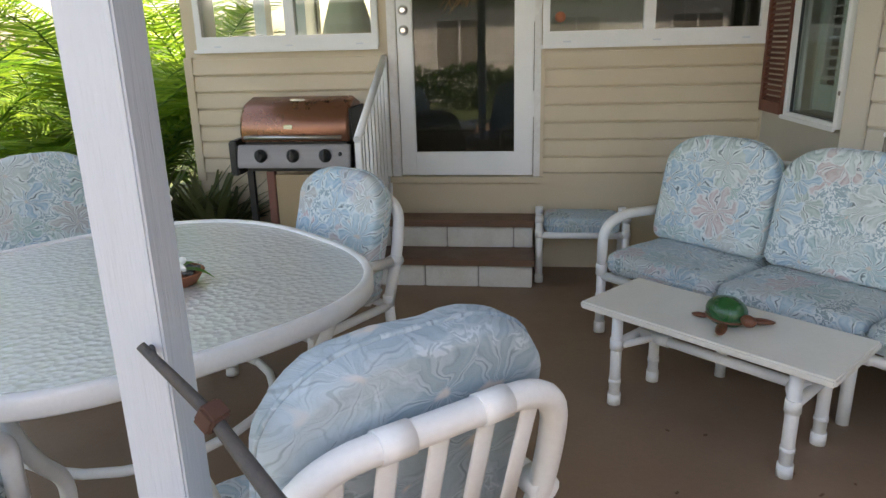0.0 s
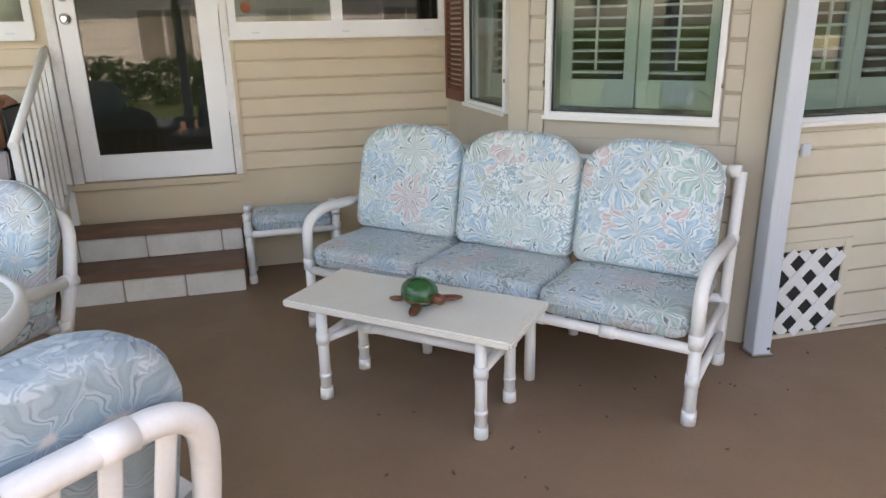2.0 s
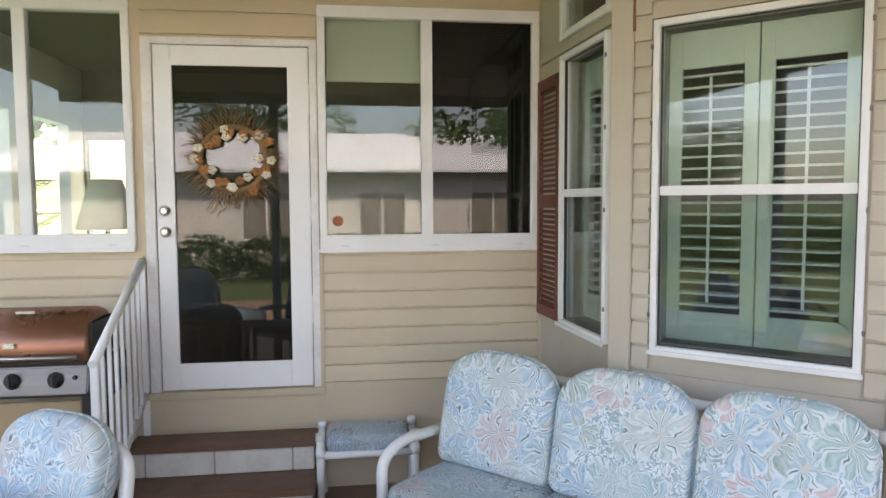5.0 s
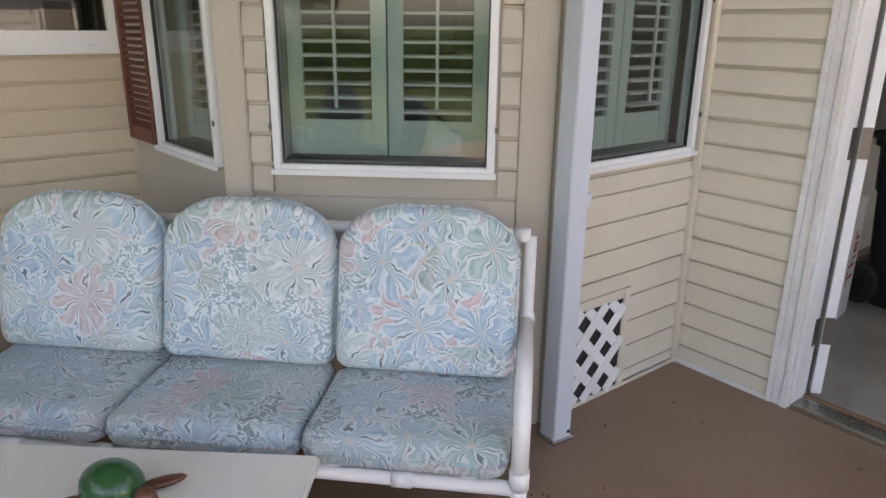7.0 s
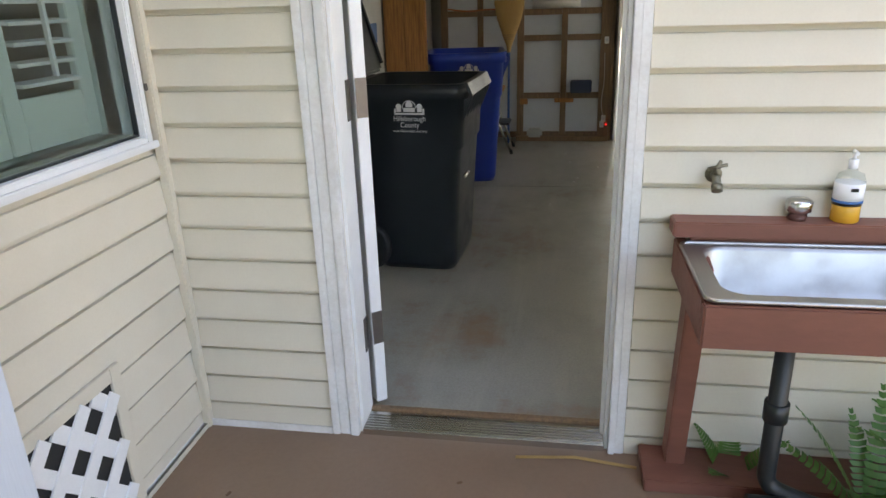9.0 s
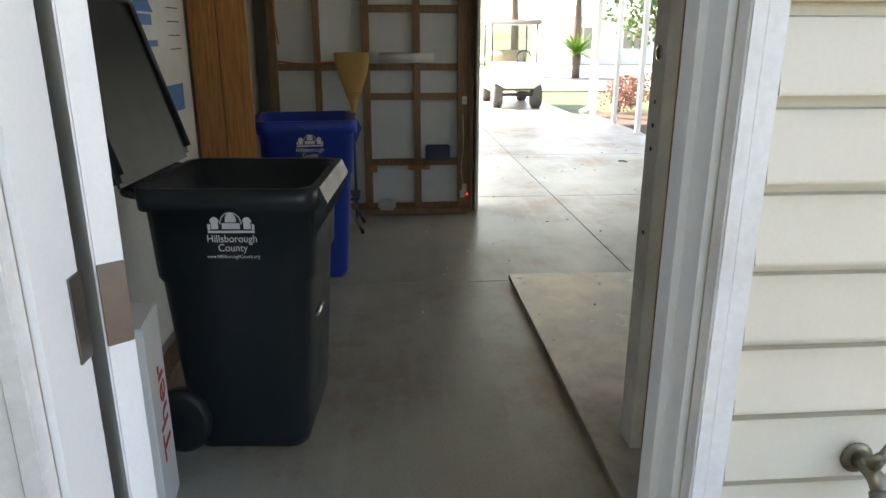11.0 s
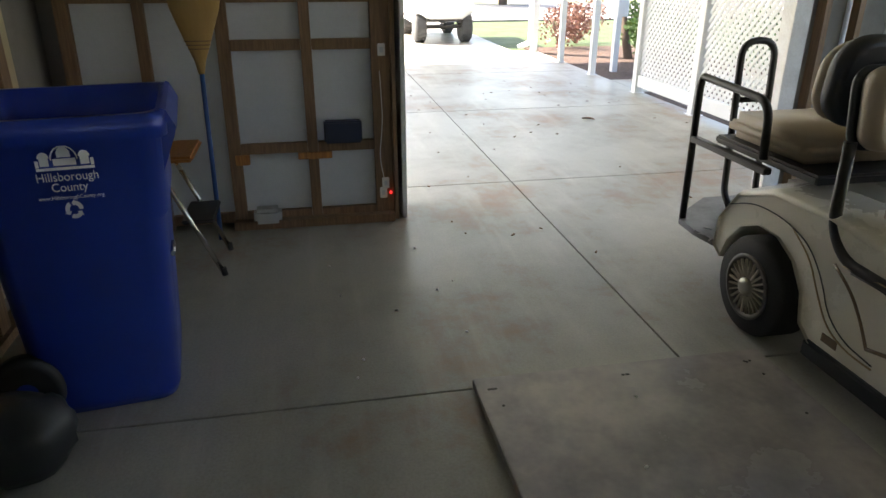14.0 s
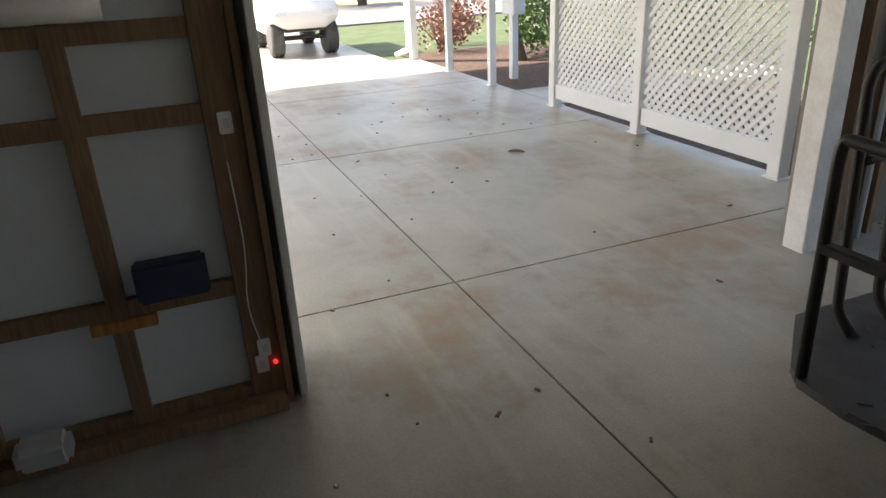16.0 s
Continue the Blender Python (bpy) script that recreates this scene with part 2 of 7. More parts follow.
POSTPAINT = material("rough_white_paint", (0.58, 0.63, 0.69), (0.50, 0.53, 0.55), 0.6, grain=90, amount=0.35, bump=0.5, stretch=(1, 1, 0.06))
PVC = material("white_plastic_tube", (0.83, 0.83, 0.82), (0.58, 0.57, 0.54), 0.38, grain=80, stain=4, amount=0.3, bump=0.05)
TABLETOP = material("white_laminate_top", (0.76, 0.74, 0.68), (0.55, 0.52, 0.46), 0.4, grain=60, amount=0.35, bump=0.05)
BROWNFLOOR = material("brown_painted_concrete", (0.255, 0.165, 0.108), (0.19, 0.12, 0.08), 0.5, grain=45, stain=1.2, amount=0.6, bump=0.25)
TREAD = material("brown_painted_tread", (0.18, 0.10, 0.065), (0.11, 0.06, 0.04), 0.5, grain=60, stain=3, amount=0.5, bump=0.2)
WHITEBRICK = material("white_painted_block", (0.72, 0.70, 0.65), (0.50, 0.46, 0.40), 0.8, grain=70, stain=7, amount=0.5, bump=0.9, piece=0.15)
MORTAR = material("grey_mortar", (0.30, 0.28, 0.25), None, 0.9)
FLORAL = floral("blue_floral_cloth", (0.40, 0.54, 0.60))
# blue-grey copy of the floral cloth: some fading, plus shade put into its colours
FLORALSHADE = floral("faded_shade_leaf_cloth", (0.38, 0.48, 0.53), 0.0, ((0.0, (0.20, 0.29, 0.36)), (0.3, (0.30, 0.40, 0.46)), (0.5, (0.25, 0.35, 0.40)), (0.7, (0.37, 0.46, 0.51)), (0.88, (0.42, 0.51, 0.56))), (0.50, 0.59, 0.64), 0.85, 0.55)
# seat cloth: darker ground, mixed 30 percent towards dark grey
FLORALSEAT = floral("greyed_blue_floral_cloth", (0.27, 0.37, 0.40), 0.3)
GLASS = glass("window_glass", (0.88, 0.92, 0.89))
SASHGLASS = glass("screened_lower_pane", (0.74, 0.79, 0.77))
DOORGLASS = glass("tinted_door_glass", (0.45, 0.46, 0.44))
SCREENGLASS = glass("screened_glass", (0.30, 0.31, 0.30))
TABLEGLASS = glass("hammered_table_glass", (0.88, 0.92, 0.89), 0.09, 0.6)
SHUTTERGREEN = material("pale_green_shutter_paint", (0.66, 0.73, 0.68), (0.56, 0.63, 0.58), 0.45, amount=0.2, bump=0.03)
REDSHUTTER = material("red_brown_shutter", (0.17, 0.055, 0.035), (0.10, 0.035, 0.025), 0.5, amount=0.3)
COPPER = material("bronze_enamel", (0.30, 0.135, 0.085), (0.17, 0.075, 0.05), 0.32, 0.75, grain=200, amount=0.35, bump=0.02)
STEEL = material("brushed_steel", (0.42, 0.41, 0.39), (0.27, 0.26, 0.245), 0.36, 1.0, grain=160, amount=0.3, bump=0.06, stretch=(0.2, 6, 6))
DULLSTEEL = material("dull_steel", (0.19, 0.175, 0.165), (0.13, 0.12, 0.11), 0.45, 1.0, grain=160, amount=0.4, bump=0.06, stretch=(0.2, 6, 6))
CHROME = material("worn_chrome", (0.66, 0.65, 0.63), (0.36, 0.33, 0.28), 0.22, 1.0, grain=120, amount=0.3, bump=0.03)
BLACKIRON = material("black_iron", (0.022, 0.021, 0.02), (0.05, 0.045, 0.04), 0.45, 0.2, amount=0.4)
BLACKPLASTIC = material("black_plastic", (0.018, 0.021, 0.023), (0.035, 0.036, 0.036), 0.42, grain=150, amount=0.5, bump=0.12)
DARKBIN = material("charcoal_bin_plastic", (0.012, 0.017, 0.022), (0.026, 0.031, 0.036), 0.34, grain=150, stain=3, amount=0.4, bump=0.12)
BLUEBIN = material("blue_bin_plastic", (0.014, 0.05, 0.36), (0.012, 0.035, 0.24), 0.34, grain=150, stain=3, amount=0.4, bump=0.12)
REDWOOD = material("red_brown_stained_wood", (0.22, 0.082, 0.055), (0.13, 0.05, 0.035), 0.55, grain=50, stain=4, amount=0.5, bump=0.35, stretch=(1, 0.3, 1))
STUD = wood("orange_pine", (0.52, 0.235, 0.065), (0.27, 0.10, 0.03))
DARKSTUD = wood("aged_pine", (0.27, 0.165, 0.09), (0.15, 0.09, 0.05))
PANELGREY = material("grey_white_panel", (0.64, 0.68, 0.73), (0.48, 0.51, 0.55), 0.6, stain=3, amount=0.4, bump=0.1)
SHEATH = material("white_sheathing_wrap", (0.62, 0.64, 0.63), (0.42, 0.43, 0.42), 0.5, stain=3, amount=0.35, bump=0.2)
# for unseen garage surfaces, pale so that they bounce daylight inside
BOUNCEBOARD = material("pale_bounce_board", (0.62, 0.60, 0.55), (0.48, 0.46, 0.41), 0.8, stain=1.5, amount=0.4)
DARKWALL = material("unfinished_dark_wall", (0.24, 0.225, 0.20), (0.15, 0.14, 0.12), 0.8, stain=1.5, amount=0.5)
CEILWHITE = material("off_white_ceiling", (0.66, 0.63, 0.56), (0.55, 0.52, 0.46), 0.7, amount=0.3)
GARAGEFLOOR = concrete("garage_concrete", (0.40, 0.39, 0.34), (0.20, 0.20, 0.175), (0.33, 0.20, 0.12))
JOINT = material("dark_joint", (0.02, 0.019, 0.018), None, 0.9)
PLY = material("worn_painted_plywood", (0.52, 0.475, 0.45), (0.15, 0.16, 0.18), 0.22, grain=7, stain=1.3, amount=0.8, bump=0.04, coat=0.3)
MULCH = material("brown_mulch", (0.085, 0.05, 0.035), (0.03, 0.02, 0.015), 0.95, grain=60, stain=20, amount=0.9, bump=1.0)
GRASSGREEN = material("lawn_green", (0.055, 0.085, 0.025), (0.035, 0.06, 0.015), 0.8, grain=50, stain=2, amount=0.7, bump=0.8)
CARTBODY = material("cream_cart_body", (0.78, 0.74, 0.63), (0.62, 0.57, 0.46), 0.28, grain=90, amount=0.25, bump=0.02, coat=0.4)
CARTVINYL = material("beige_vinyl_seat", (0.44, 0.36, 0.26), (0.34, 0.27, 0.19), 0.45, grain=120, amount=0.3, bump=0.1)
RUBBER = material("tyre_rubber", (0.018, 0.018, 0.018), (0.05, 0.045, 0.04), 0.75, grain=70, amount=0.5, bump=0.5)
HUBCAP = material("dull_brass_hubcap", (0.46, 0.42, 0.34), (0.25, 0.22, 0.17), 0.4, 0.6, amount=0.4)
CARTWHITE = material("white_cart_body", (0.75, 0.76, 0.78), None, 0.3, amount=0.2, bump=0.02)
TERRACOTTA = material("terracotta", (0.36, 0.13, 0.07), (0.25, 0.09, 0.05), 0.8)
TURTLEGREEN = material("glazed_green_shell", (0.012, 0.105, 0.03), (0.006, 0.045, 0.015), 0.25, grain=40, stain=14, amount=0.6, bump=0.4, coat=0.4)
TURTLEBROWN = material("glazed_brown_skin", (0.17, 0.06, 0.03), (0.08, 0.03, 0.02), 0.35, stain=30, amount=0.6)
PALMLEAF = leaf_material("palm_leaf", (0.08, 0.21, 0.02), (0.25, 0.37, 0.04), 0.48)
FERNLEAF = leaf_material("fern_leaf", (0.06, 0.17, 0.025), (0.12, 0.26, 0.05), 0.35)
BROMLEAF = leaf_material("bromeliad_leaf", (0.06, 0.09, 0.03), (0.14, 0.13, 0.05), 0.25)
HEDGELEAF = leaf_material("hedge_leaf", (0.04, 0.10, 0.025), (0.09, 0.15, 0.04), 0.25)
REDLEAF = leaf_material("red_shrub_leaf", (0.16, 0.06, 0.05), (0.22, 0.12, 0.08), 0.25)
BARK = material("bark", (0.14, 0.10, 0.075), (0.07, 0.05, 0.04), 0.9, grain=40, amount=0.7, bump=0.8)
STRAW = material("broom_straw", (0.52, 0.34, 0.13), (0.36, 0.22, 0.08), 0.8, grain=160, amount=0.6, bump=0.8, stretch=(6, 6, 0.3))
BLUEPAINT = material("blue_enamel", (0.03, 0.10, 0.33), None, 0.4)
NAVY = material("navy_box", (0.02, 0.03, 0.07), None, 0.5)
INK = material("white_print", (0.8, 0.8, 0.8), (0.7, 0.7, 0.7), 0.5, amount=0.1, bump=0)
BLUEINK = material("blue_print", (0.05, 0.17, 0.42), None, 0.5, bump=0)
REDINK = material("red_print", (0.50, 0.03, 0.03), None, 0.5, bump=0)
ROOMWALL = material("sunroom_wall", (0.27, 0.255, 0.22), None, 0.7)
BLIND = material("cream_roller_shade", (0.60, 0.62, 0.50), (0.50, 0.52, 0.42), 0.8, amount=0.2)

# ---- building helpers ----


def box(bm, x0, x1, y0, y1, z0, z1, m=None):
    vs = [bm.verts.new((x, y, z)) for x in (x0, x1) for y in (y0, y1) for z in (z0, z1)]
    if m is not None:
        for v in vs:
            v.co = m @ v.co
    for f in ((0, 1, 3, 2), (4, 6, 7, 5), (0, 4, 5, 1), (2, 3, 7, 6), (0, 2, 6, 4), (1, 5, 7, 3)):
        bm.faces.new([vs[i] for i in f])
    return vs


def boxes(*dims, bevel=0.0, m=None):
    bm = bmesh.new()
    for d in dims:
        box(bm, *d, m=m)
    bmesh.ops.recalc_face_normals(bm, faces=bm.faces)
    if bevel:
        bmesh.ops.bevel(bm, geom=bm.edges[:], offset=bevel, segments=2, affect="EDGES", clamp_overlap=True)
    return bm


def smooth_path(points, cuts=8, radius=0.07):
    """Rounds the corners of a polyline."""
    pts = [Vector(p) for p in points]
    out = [pts[0]]
    for a, b, c in zip(pts, pts[1:], pts[2:]):
        r = min(radius, (a - b).length * 0.49, (c - b).length * 0.49)
        p, q = b + (a - b).normalized() * r, b + (c - b).normalized() * r
        for i in range(cuts + 1):
            t = i / cuts
            out.append((1 - t) ** 2 * p + 2 * t * (1 - t) * b + t * t * q)
    out.append(pts[-1])
    return out


def tube(bm, points, r, sides=12, radius=0.0, r_end=None):
    """A round bar along a polyline, with rounded corners where radius is given."""
    pts = smooth_path(points, 8, radius) if radius else [Vector(p) for p in points]
    rings, up = [], None
    for i, p in enumerate(pts):
        d = (pts[min(i + 1, len(pts) - 1)] - pts[max(i - 1, 0)]).normalized()
        if up is None:
            up = d.orthogonal().normalized()
        up = (up - d * up.dot(d)).normalized()
        side = d.cross(up)
        rr = r if r_end is None else r + (r_end - r) * i / max(1, len(pts) - 1)
        rings.append([bm.verts.new(p + (up * math.cos(2 * math.pi * k / sides) + side * math.sin(2 * math.pi * k / sides)) * rr) for k in range(sides)])
    for a, b in zip(rings, rings[1:]):
        for k in range(sides):
            bm.faces.new((a[k], a[(k + 1) % sides], b[(k + 1) % sides], b[k])).smooth = True
    bm.faces.new(rings[0][::-1])
    bm.faces.new(rings[-1])
    return bm


def tubes(*runs, sides=12):
    bm = bmesh.new()
    for run in runs:
        tube(bm, run[0], run[1], sides, *(run[2:]))
    return bm


def lathe(bm, profile, centre=(0, 0, 0), sides=24, axis="z"):
    rings = []
    for r, h in profile:
        ring = []
        for k in range(sides):
            a = 2 * math.pi * k / sides
            c, s = math.cos(a) * r, math.sin(a) * r
            p = {"z": (c, s, h), "y": (c, h, s), "x": (h, c, s)}[axis]
            ring.append(bm.verts.new(Vector(centre) + Vector(p)))
        rings.append(ring)
    for a, b in zip(rings, rings[1:]):
        for k in range(sides):
            bm.faces.new((a[k], a[(k + 1) % sides], b[(k + 1) % sides], b[k])).smooth = True
    bm.faces.new(rings[0][::-1])
    bm.faces.new(rings[-1])
    bmesh.ops.recalc_face_normals(bm, faces=bm.faces)
    return bm


def ellipsoid(bm, c, r, seg=16, rings=10, m=None):
    mm = Matrix.Translation(c) @ (m or Matrix()) @ Matrix.Diagonal((*r, 1))
    g = bmesh.ops.create_uvsphere(bm, u_segments=seg, v_segments=rings, radius=1, matrix=mm)
    for v in g["verts"]:
        for f in v.link_faces:
            f.smooth = True
    return g["verts"]


def data_of(name, bm, mat):
    me = bpy.data.meshes.new(name)
    bm.to_mesh(me)
    bm.free()
    for mt in mat if isinstance(mat, (list, tuple)) else (mat,):
        me.materials.append(mt)
    return me


def part(name, bm, mat, parent, label=""):
    ob = new(name, data_of(name, bm, mat))
    ob.parent = parent
    if label:
        tagged(ob, label)
    return ob


def thing(name, label, category, group="", kind="", m=None):
    ob = new(name)
    if m is not None:
        ob.matrix_basis = m
    return tagged(ob, label, category, group, kind)


def solid(name, bm, mat, label, category, group="", kind="", m=None):
    ob = new(name, data_of(name, bm, mat))
    if m is not None:
        ob.matrix_basis = m
    return tagged(ob, label, category, group, kind)


def structure(name, bm, mat, label, category=""):
    return solid(name, bm, mat, label, category or name.split("_")[0], kind="structure")


def word(name, text, size, m, mat, parent):
    cu = bpy.data.curves.new(name, "FONT")
    cu.body, cu.size, cu.extrude, cu.align_x = text, size, 0.0008, "CENTER"
    tmp = bpy.data.objects.new(name, cu)
    me = bpy.data.meshes.new_from_object(tmp)
    bpy.data.objects.remove(tmp)
    me.materials.append(mat)
    ob = new(name, me)
    ob.parent = parent
    ob.matrix_basis = m
    return ob


LAP = 0.118


def lap_mesh(length, height, depth=0.024):
    """One siding course along +x, outer face towards -y, its lower edge standing proud."""
    bm = bmesh.new()
    prof = ((0, 0), (-depth, 0.0), (-depth, 0.004), (-depth * 0.45, height - 0.018), (-depth * 0.05, height - 0.016), (0, height - 0.016))
    ends = [[bm.verts.new((x, y, z)) for y, z in prof] for x in (0, length)]
    n = len(prof)
    for i in range(n):
        bm.faces.new((ends[0][i], ends[0][(i + 1) % n], ends[1][(i + 1) % n], ends[1][i]))
    bm.faces.new(ends[0][::-1])
    bm.faces.new(ends[1])
    bmesh.ops.recalc_face_normals(bm, faces=bm.faces)
    return bm


def lay_courses(wall, mat, m, length, z0, z1, height=LAP):
    """Siding courses from z0 to z1 as pieces of the wall, sharing one mesh."""
    n = max(1, round((z1 - z0) / height))
    h = (z1 - z0) / n
    me = data_of("siding_board", lap_mesh(length, h), mat)
    for i in range(n):
        ob = new("siding_board", me)
        ob.parent = wall
        ob.matrix_basis = m @ pose(0, 0, z0 + i * h)

# ---- porch and house ----
NY = 4.66
BX = 1.83
S0 = Vector((1.80, 4.66))
C1 = Vector((1.87, 3.575))
C2 = Vector((2.80, 2.735))
WALLS_TOP = 3.05
GX = 3.81
diag = (C2 - C1).normalized()
diag_len = (C2 - C1).length
DIAG = Matrix.Translation((C1.x, C1.y, 0)) @ Matrix.Rotation(math.atan2(diag.y, diag.x), 4, "Z")

ground = structure("ground", boxes((-400, 400, -400, 400, -0.5, -0.06)), GRASSGREEN, "green lawn reaching to the horizon", "lawn")
floor = structure("floor_porch", boxes((-2.6, 3.29, -4.0, 4.66, -0.055, 0.0), (3.29, GX, 0.87, 2.74, -0.055, 0.0), (1.83, 3.29, 4.66, 4.7, -0.055, -0.001)), BROWNFLOOR, "brown painted concrete porch floor", "floor")


def wall_boxes(length, z0, z1, openings, thick):
    """Boxes of a wall along +x with its outer face on y = 0, thickness to +y, leaving the openings (x0, x1, z0, z1)."""
    out, x = [], 0.0
    for a, b, c, d in sorted(openings):
        if a > x:
            out.append((x, a, 0, thick, z0, z1))
        if c > z0:
            out.append((a, b, 0, thick, z0, c))
        if d < z1:
            out.append((a, b, 0, thick, d, z1))
        x = b
    if x < length:
        out.append((x, length, 0, thick, z0, z1))
    return out


# north wall of the sunroom: x from -2.02 to 1.83
NX0 = -2.03
NORTH = Matrix.Translation((NX0, NY, 0))
nlen = BX - NX0
north_open = [(-1.93 - NX0, -0.66 - NX0, 1.53, 2.95), (-0.60 - NX0, 0.41 - NX0, 0.64, 2.76), (0.44 - NX0, 1.79 - NX0, 1.51, 2.95)]
bm = bmesh.new()
for b in wall_boxes(nlen, 0.0, WALLS_TOP, north_open, 0.10):
    box(bm, *b)
wall_north = new("wall_north", data_of("wall_north", bm, TAN))
wall_north.matrix_basis = NORTH
tagged(wall_north, "tan vinyl-sided wall of the sunroom", "wall", "", "structure")
for x0, x1 in ((NX0 + 0.05, -0.615), (0.425, BX - 0.04)):
    lay_courses(wall_north, TAN, pose(x0 - NX0, -0.001, 0), x1 - x0, 0.68, 1.478, 0.121)
lay_courses(wall_north, TAN, pose(-0.60 - NX0, -0.001, 0), 1.01, 2.78, 3.05, 0.121)
for x0, x1 in ((NX0, -0.68), (0.38, BX)):
    part("skirt_board", boxes((x0 - NX0, x1 - NX0, -0.012, 0, 0.41, 0.672), (x0 - NX0, x1 - NX0, -0.008, 0, 0.02, 0.405), bevel=0.002), TAN, wall_north, "plain tan skirt board")
part("skirt_board", boxes((-0.68 - NX0, 0.38 - NX0, -0.012, 0, 0.41, 0.60), bevel=0.002), TAN, wall_north)
for x0, x1 in ((NX0 - 0.01, NX0 + 0.05), (0.405, 0.43), (BX - 0.045, BX - 0.004), (-0.64, -0.618)):
    part("corner_trim", boxes((x0 - NX0, x1 - NX0, -0.028, 0, 0.62, 1.478), bevel=0.003), TAN, wall_north)


def slider(name, x0, x1, z0, z1, mid, shade=False, label=""):
    """A white two-pane sliding window in the north wall."""
    w = thing(name, label, "window", kind="structure")
    part("window_frame", boxes((x0 - 0.03, x1 + 0.03, NY - 0.03, NY + 0.05, z0 - 0.085, z0), (x0 - 0.03, x1 + 0.03, NY - 0.03, NY + 0.05, z1 - 0.05, z1 + 0.02), (x0 - 0.03, x0 + 0.015, NY - 0.028, NY + 0.05, z0, z1 - 0.05), (x1 - 0.015, x1 + 0.03, NY - 0.028, NY + 0.05, z0, z1 - 0.05), (mid - 0.035, mid + 0.035, NY - 0.022, NY + 0.04, z0, z1 - 0.05), bevel=0.004), WHITE, w, "white aluminium frame")
    part("window_sill", boxes((x0 - 0.045, x1 + 0.03, NY - 0.045, NY - 0.031, z0 - 0.105, z0 - 0.082), bevel=0.003), WHITE, w)
    for a, b, mt in ((x0 + 0.015, mid - 0.035, GLASS if shade or name.endswith("1") else SCREENGLASS), (mid + 0.035, x1 - 0.015, SCREENGLASS if shade else GLASS)):
        p = part("pane", boxes((a, b, NY + 0.012, NY + 0.016, z0, z1 - 0.05)), mt, w)
        p.visible_shadow = False
    if shade:
        part("roller_shade", boxes((x0 + 0.02, mid - 0.03, NY + 0.055, NY + 0.06, 2.55, z1 - 0.02), (x0 + 0.02, mid - 0.03, NY + 0.05, NY + 0.065, 2.53, 2.56)), BLIND, w, "cream roller shade pulled part way down")
    for x in (x0 + 0.1, (x0 + x1) / 2, x1 - 0.12):
        part("clip", boxes((x, x + 0.05, NY - 0.034, NY - 0.028, z0 - 0.07, z0 - 0.060), bevel=0.002), PANELGREY, w)
    return w


slider("window_1", -1.90, -0.69, 1.61, 2.95, -1.26, False, "white sliding window of the sunroom")
w2 = slider("window_2", 0.445, 1.755, 1.588, 2.95, 1.077, True, "white sliding window with a cream shade")

part("sticker", lathe(bmesh.new(), ((0.034, 0.0), (0.034, -0.002), (0.012, -0.003)), (0.525, NY + 0.011, 1.675), 14, "y"), TERRACOTTA, w2, "small orange flower sticker")

# glazed sunroom door
door = thing("door_1", "white glazed storm door, closed", "door", kind="structure")
dx0, dx1, dz0, dz1 = -0.60, 0.41, 0.64, 2.76
part("door_casing", boxes((dx0, dx0 + 0.06, NY - 0.03, NY + 0.1, dz0, dz1), (dx1 - 0.045, dx1, NY - 0.03, NY + 0.1, dz0, dz1), (dx0 + 0.06, dx1 - 0.045, NY - 0.03, NY + 0.1, dz1 - 0.04, dz1), bevel=0.004), WORN, door, "worn white casing")
part("door_leaf", boxes((dx0 + 0.065, -0.43, NY - 0.022, NY + 0.02, dz0 + 0.02, dz1 - 0.045), (0.235, dx1 - 0.05, NY - 0.022, NY + 0.02, dz0 + 0.02, dz1 - 0.045), (-0.43, 0.235, NY - 0.022, NY + 0.02, dz0 + 0.02, 0.82), (-0.43, 0.235, NY - 0.022, NY + 0.02, 2.60, dz1 - 0.045), bevel=0.004), WHITE, door)
part("pane", boxes((-0.43, 0.235, NY - 0.004, NY + 0.0, 0.82, 2.60)), DOORGLASS, door, "dark reflective glass").visible_shadow = False
part("threshold", boxes((dx0 - 0.02, dx1 + 0.02, NY - 0.05, NY + 0.1, dz0 - 0.03, dz0 + 0.012), bevel=0.004), TAN, door)
for z in (1.62, 1.745):
    k = part("lock", lathe(bmesh.new(), ((0.033, 0), (0.033, -0.008), (0.026, -0.014), (0.02, -0.022), (0.02, -0.036), (0.015, -0.04)), (-0.487, NY - 0.022, z), 18, "y"), CHROME, door, "round chrome lock")
for z in (1.05, 1.65, 2.33):
    part("hinge", boxes((dx1 - 0.06, dx1 - 0.045, NY - 0.032, NY - 0.02, z, z + 0.17), bevel=0.003), WHITE, door)

# wreath behind the glass
wreath = thing("wreath", "dried flower wreath hung on the sunroom door", "wreath")
rng = random.Random(4)
TWIG = material("dried_twig", (0.22, 0.13, 0.06), (0.12, 0.07, 0.035), 0.9)
bm = bmesh.new()
for i in range(420):
    a, rr = rng.uniform(0, 6.283), rng.gauss(0.20, 0.025)
    p = Vector((-0.085 + math.cos(a) * rr, NY - 0.035, 2.05 + math.sin(a) * rr))
    d = Vector((math.cos(a + rng.uniform(-0.8, 0.8)), rng.uniform(-0.35, 0.2), math.sin(a + rng.uniform(-0.8, 0.8)))) * rng.uniform(0.04, 0.11)
    tube(bm, [p, p + d], 0.0035, 4, 0, 0.0012)
tagged(part("brushwood", bm, TWIG, wreath), kind="stuff")
part("hoop", tubes(([(-0.085 + math.cos(k * math.pi / 16) * 0.19, NY - 0.035, 2.05 + math.sin(k * math.pi / 16) * 0.19) for k in range(33)], 0.018), sides=8), TWIG, wreath)
COTTON = material("dried_white_flower", (0.62, 0.56, 0.46), None, 0.9)
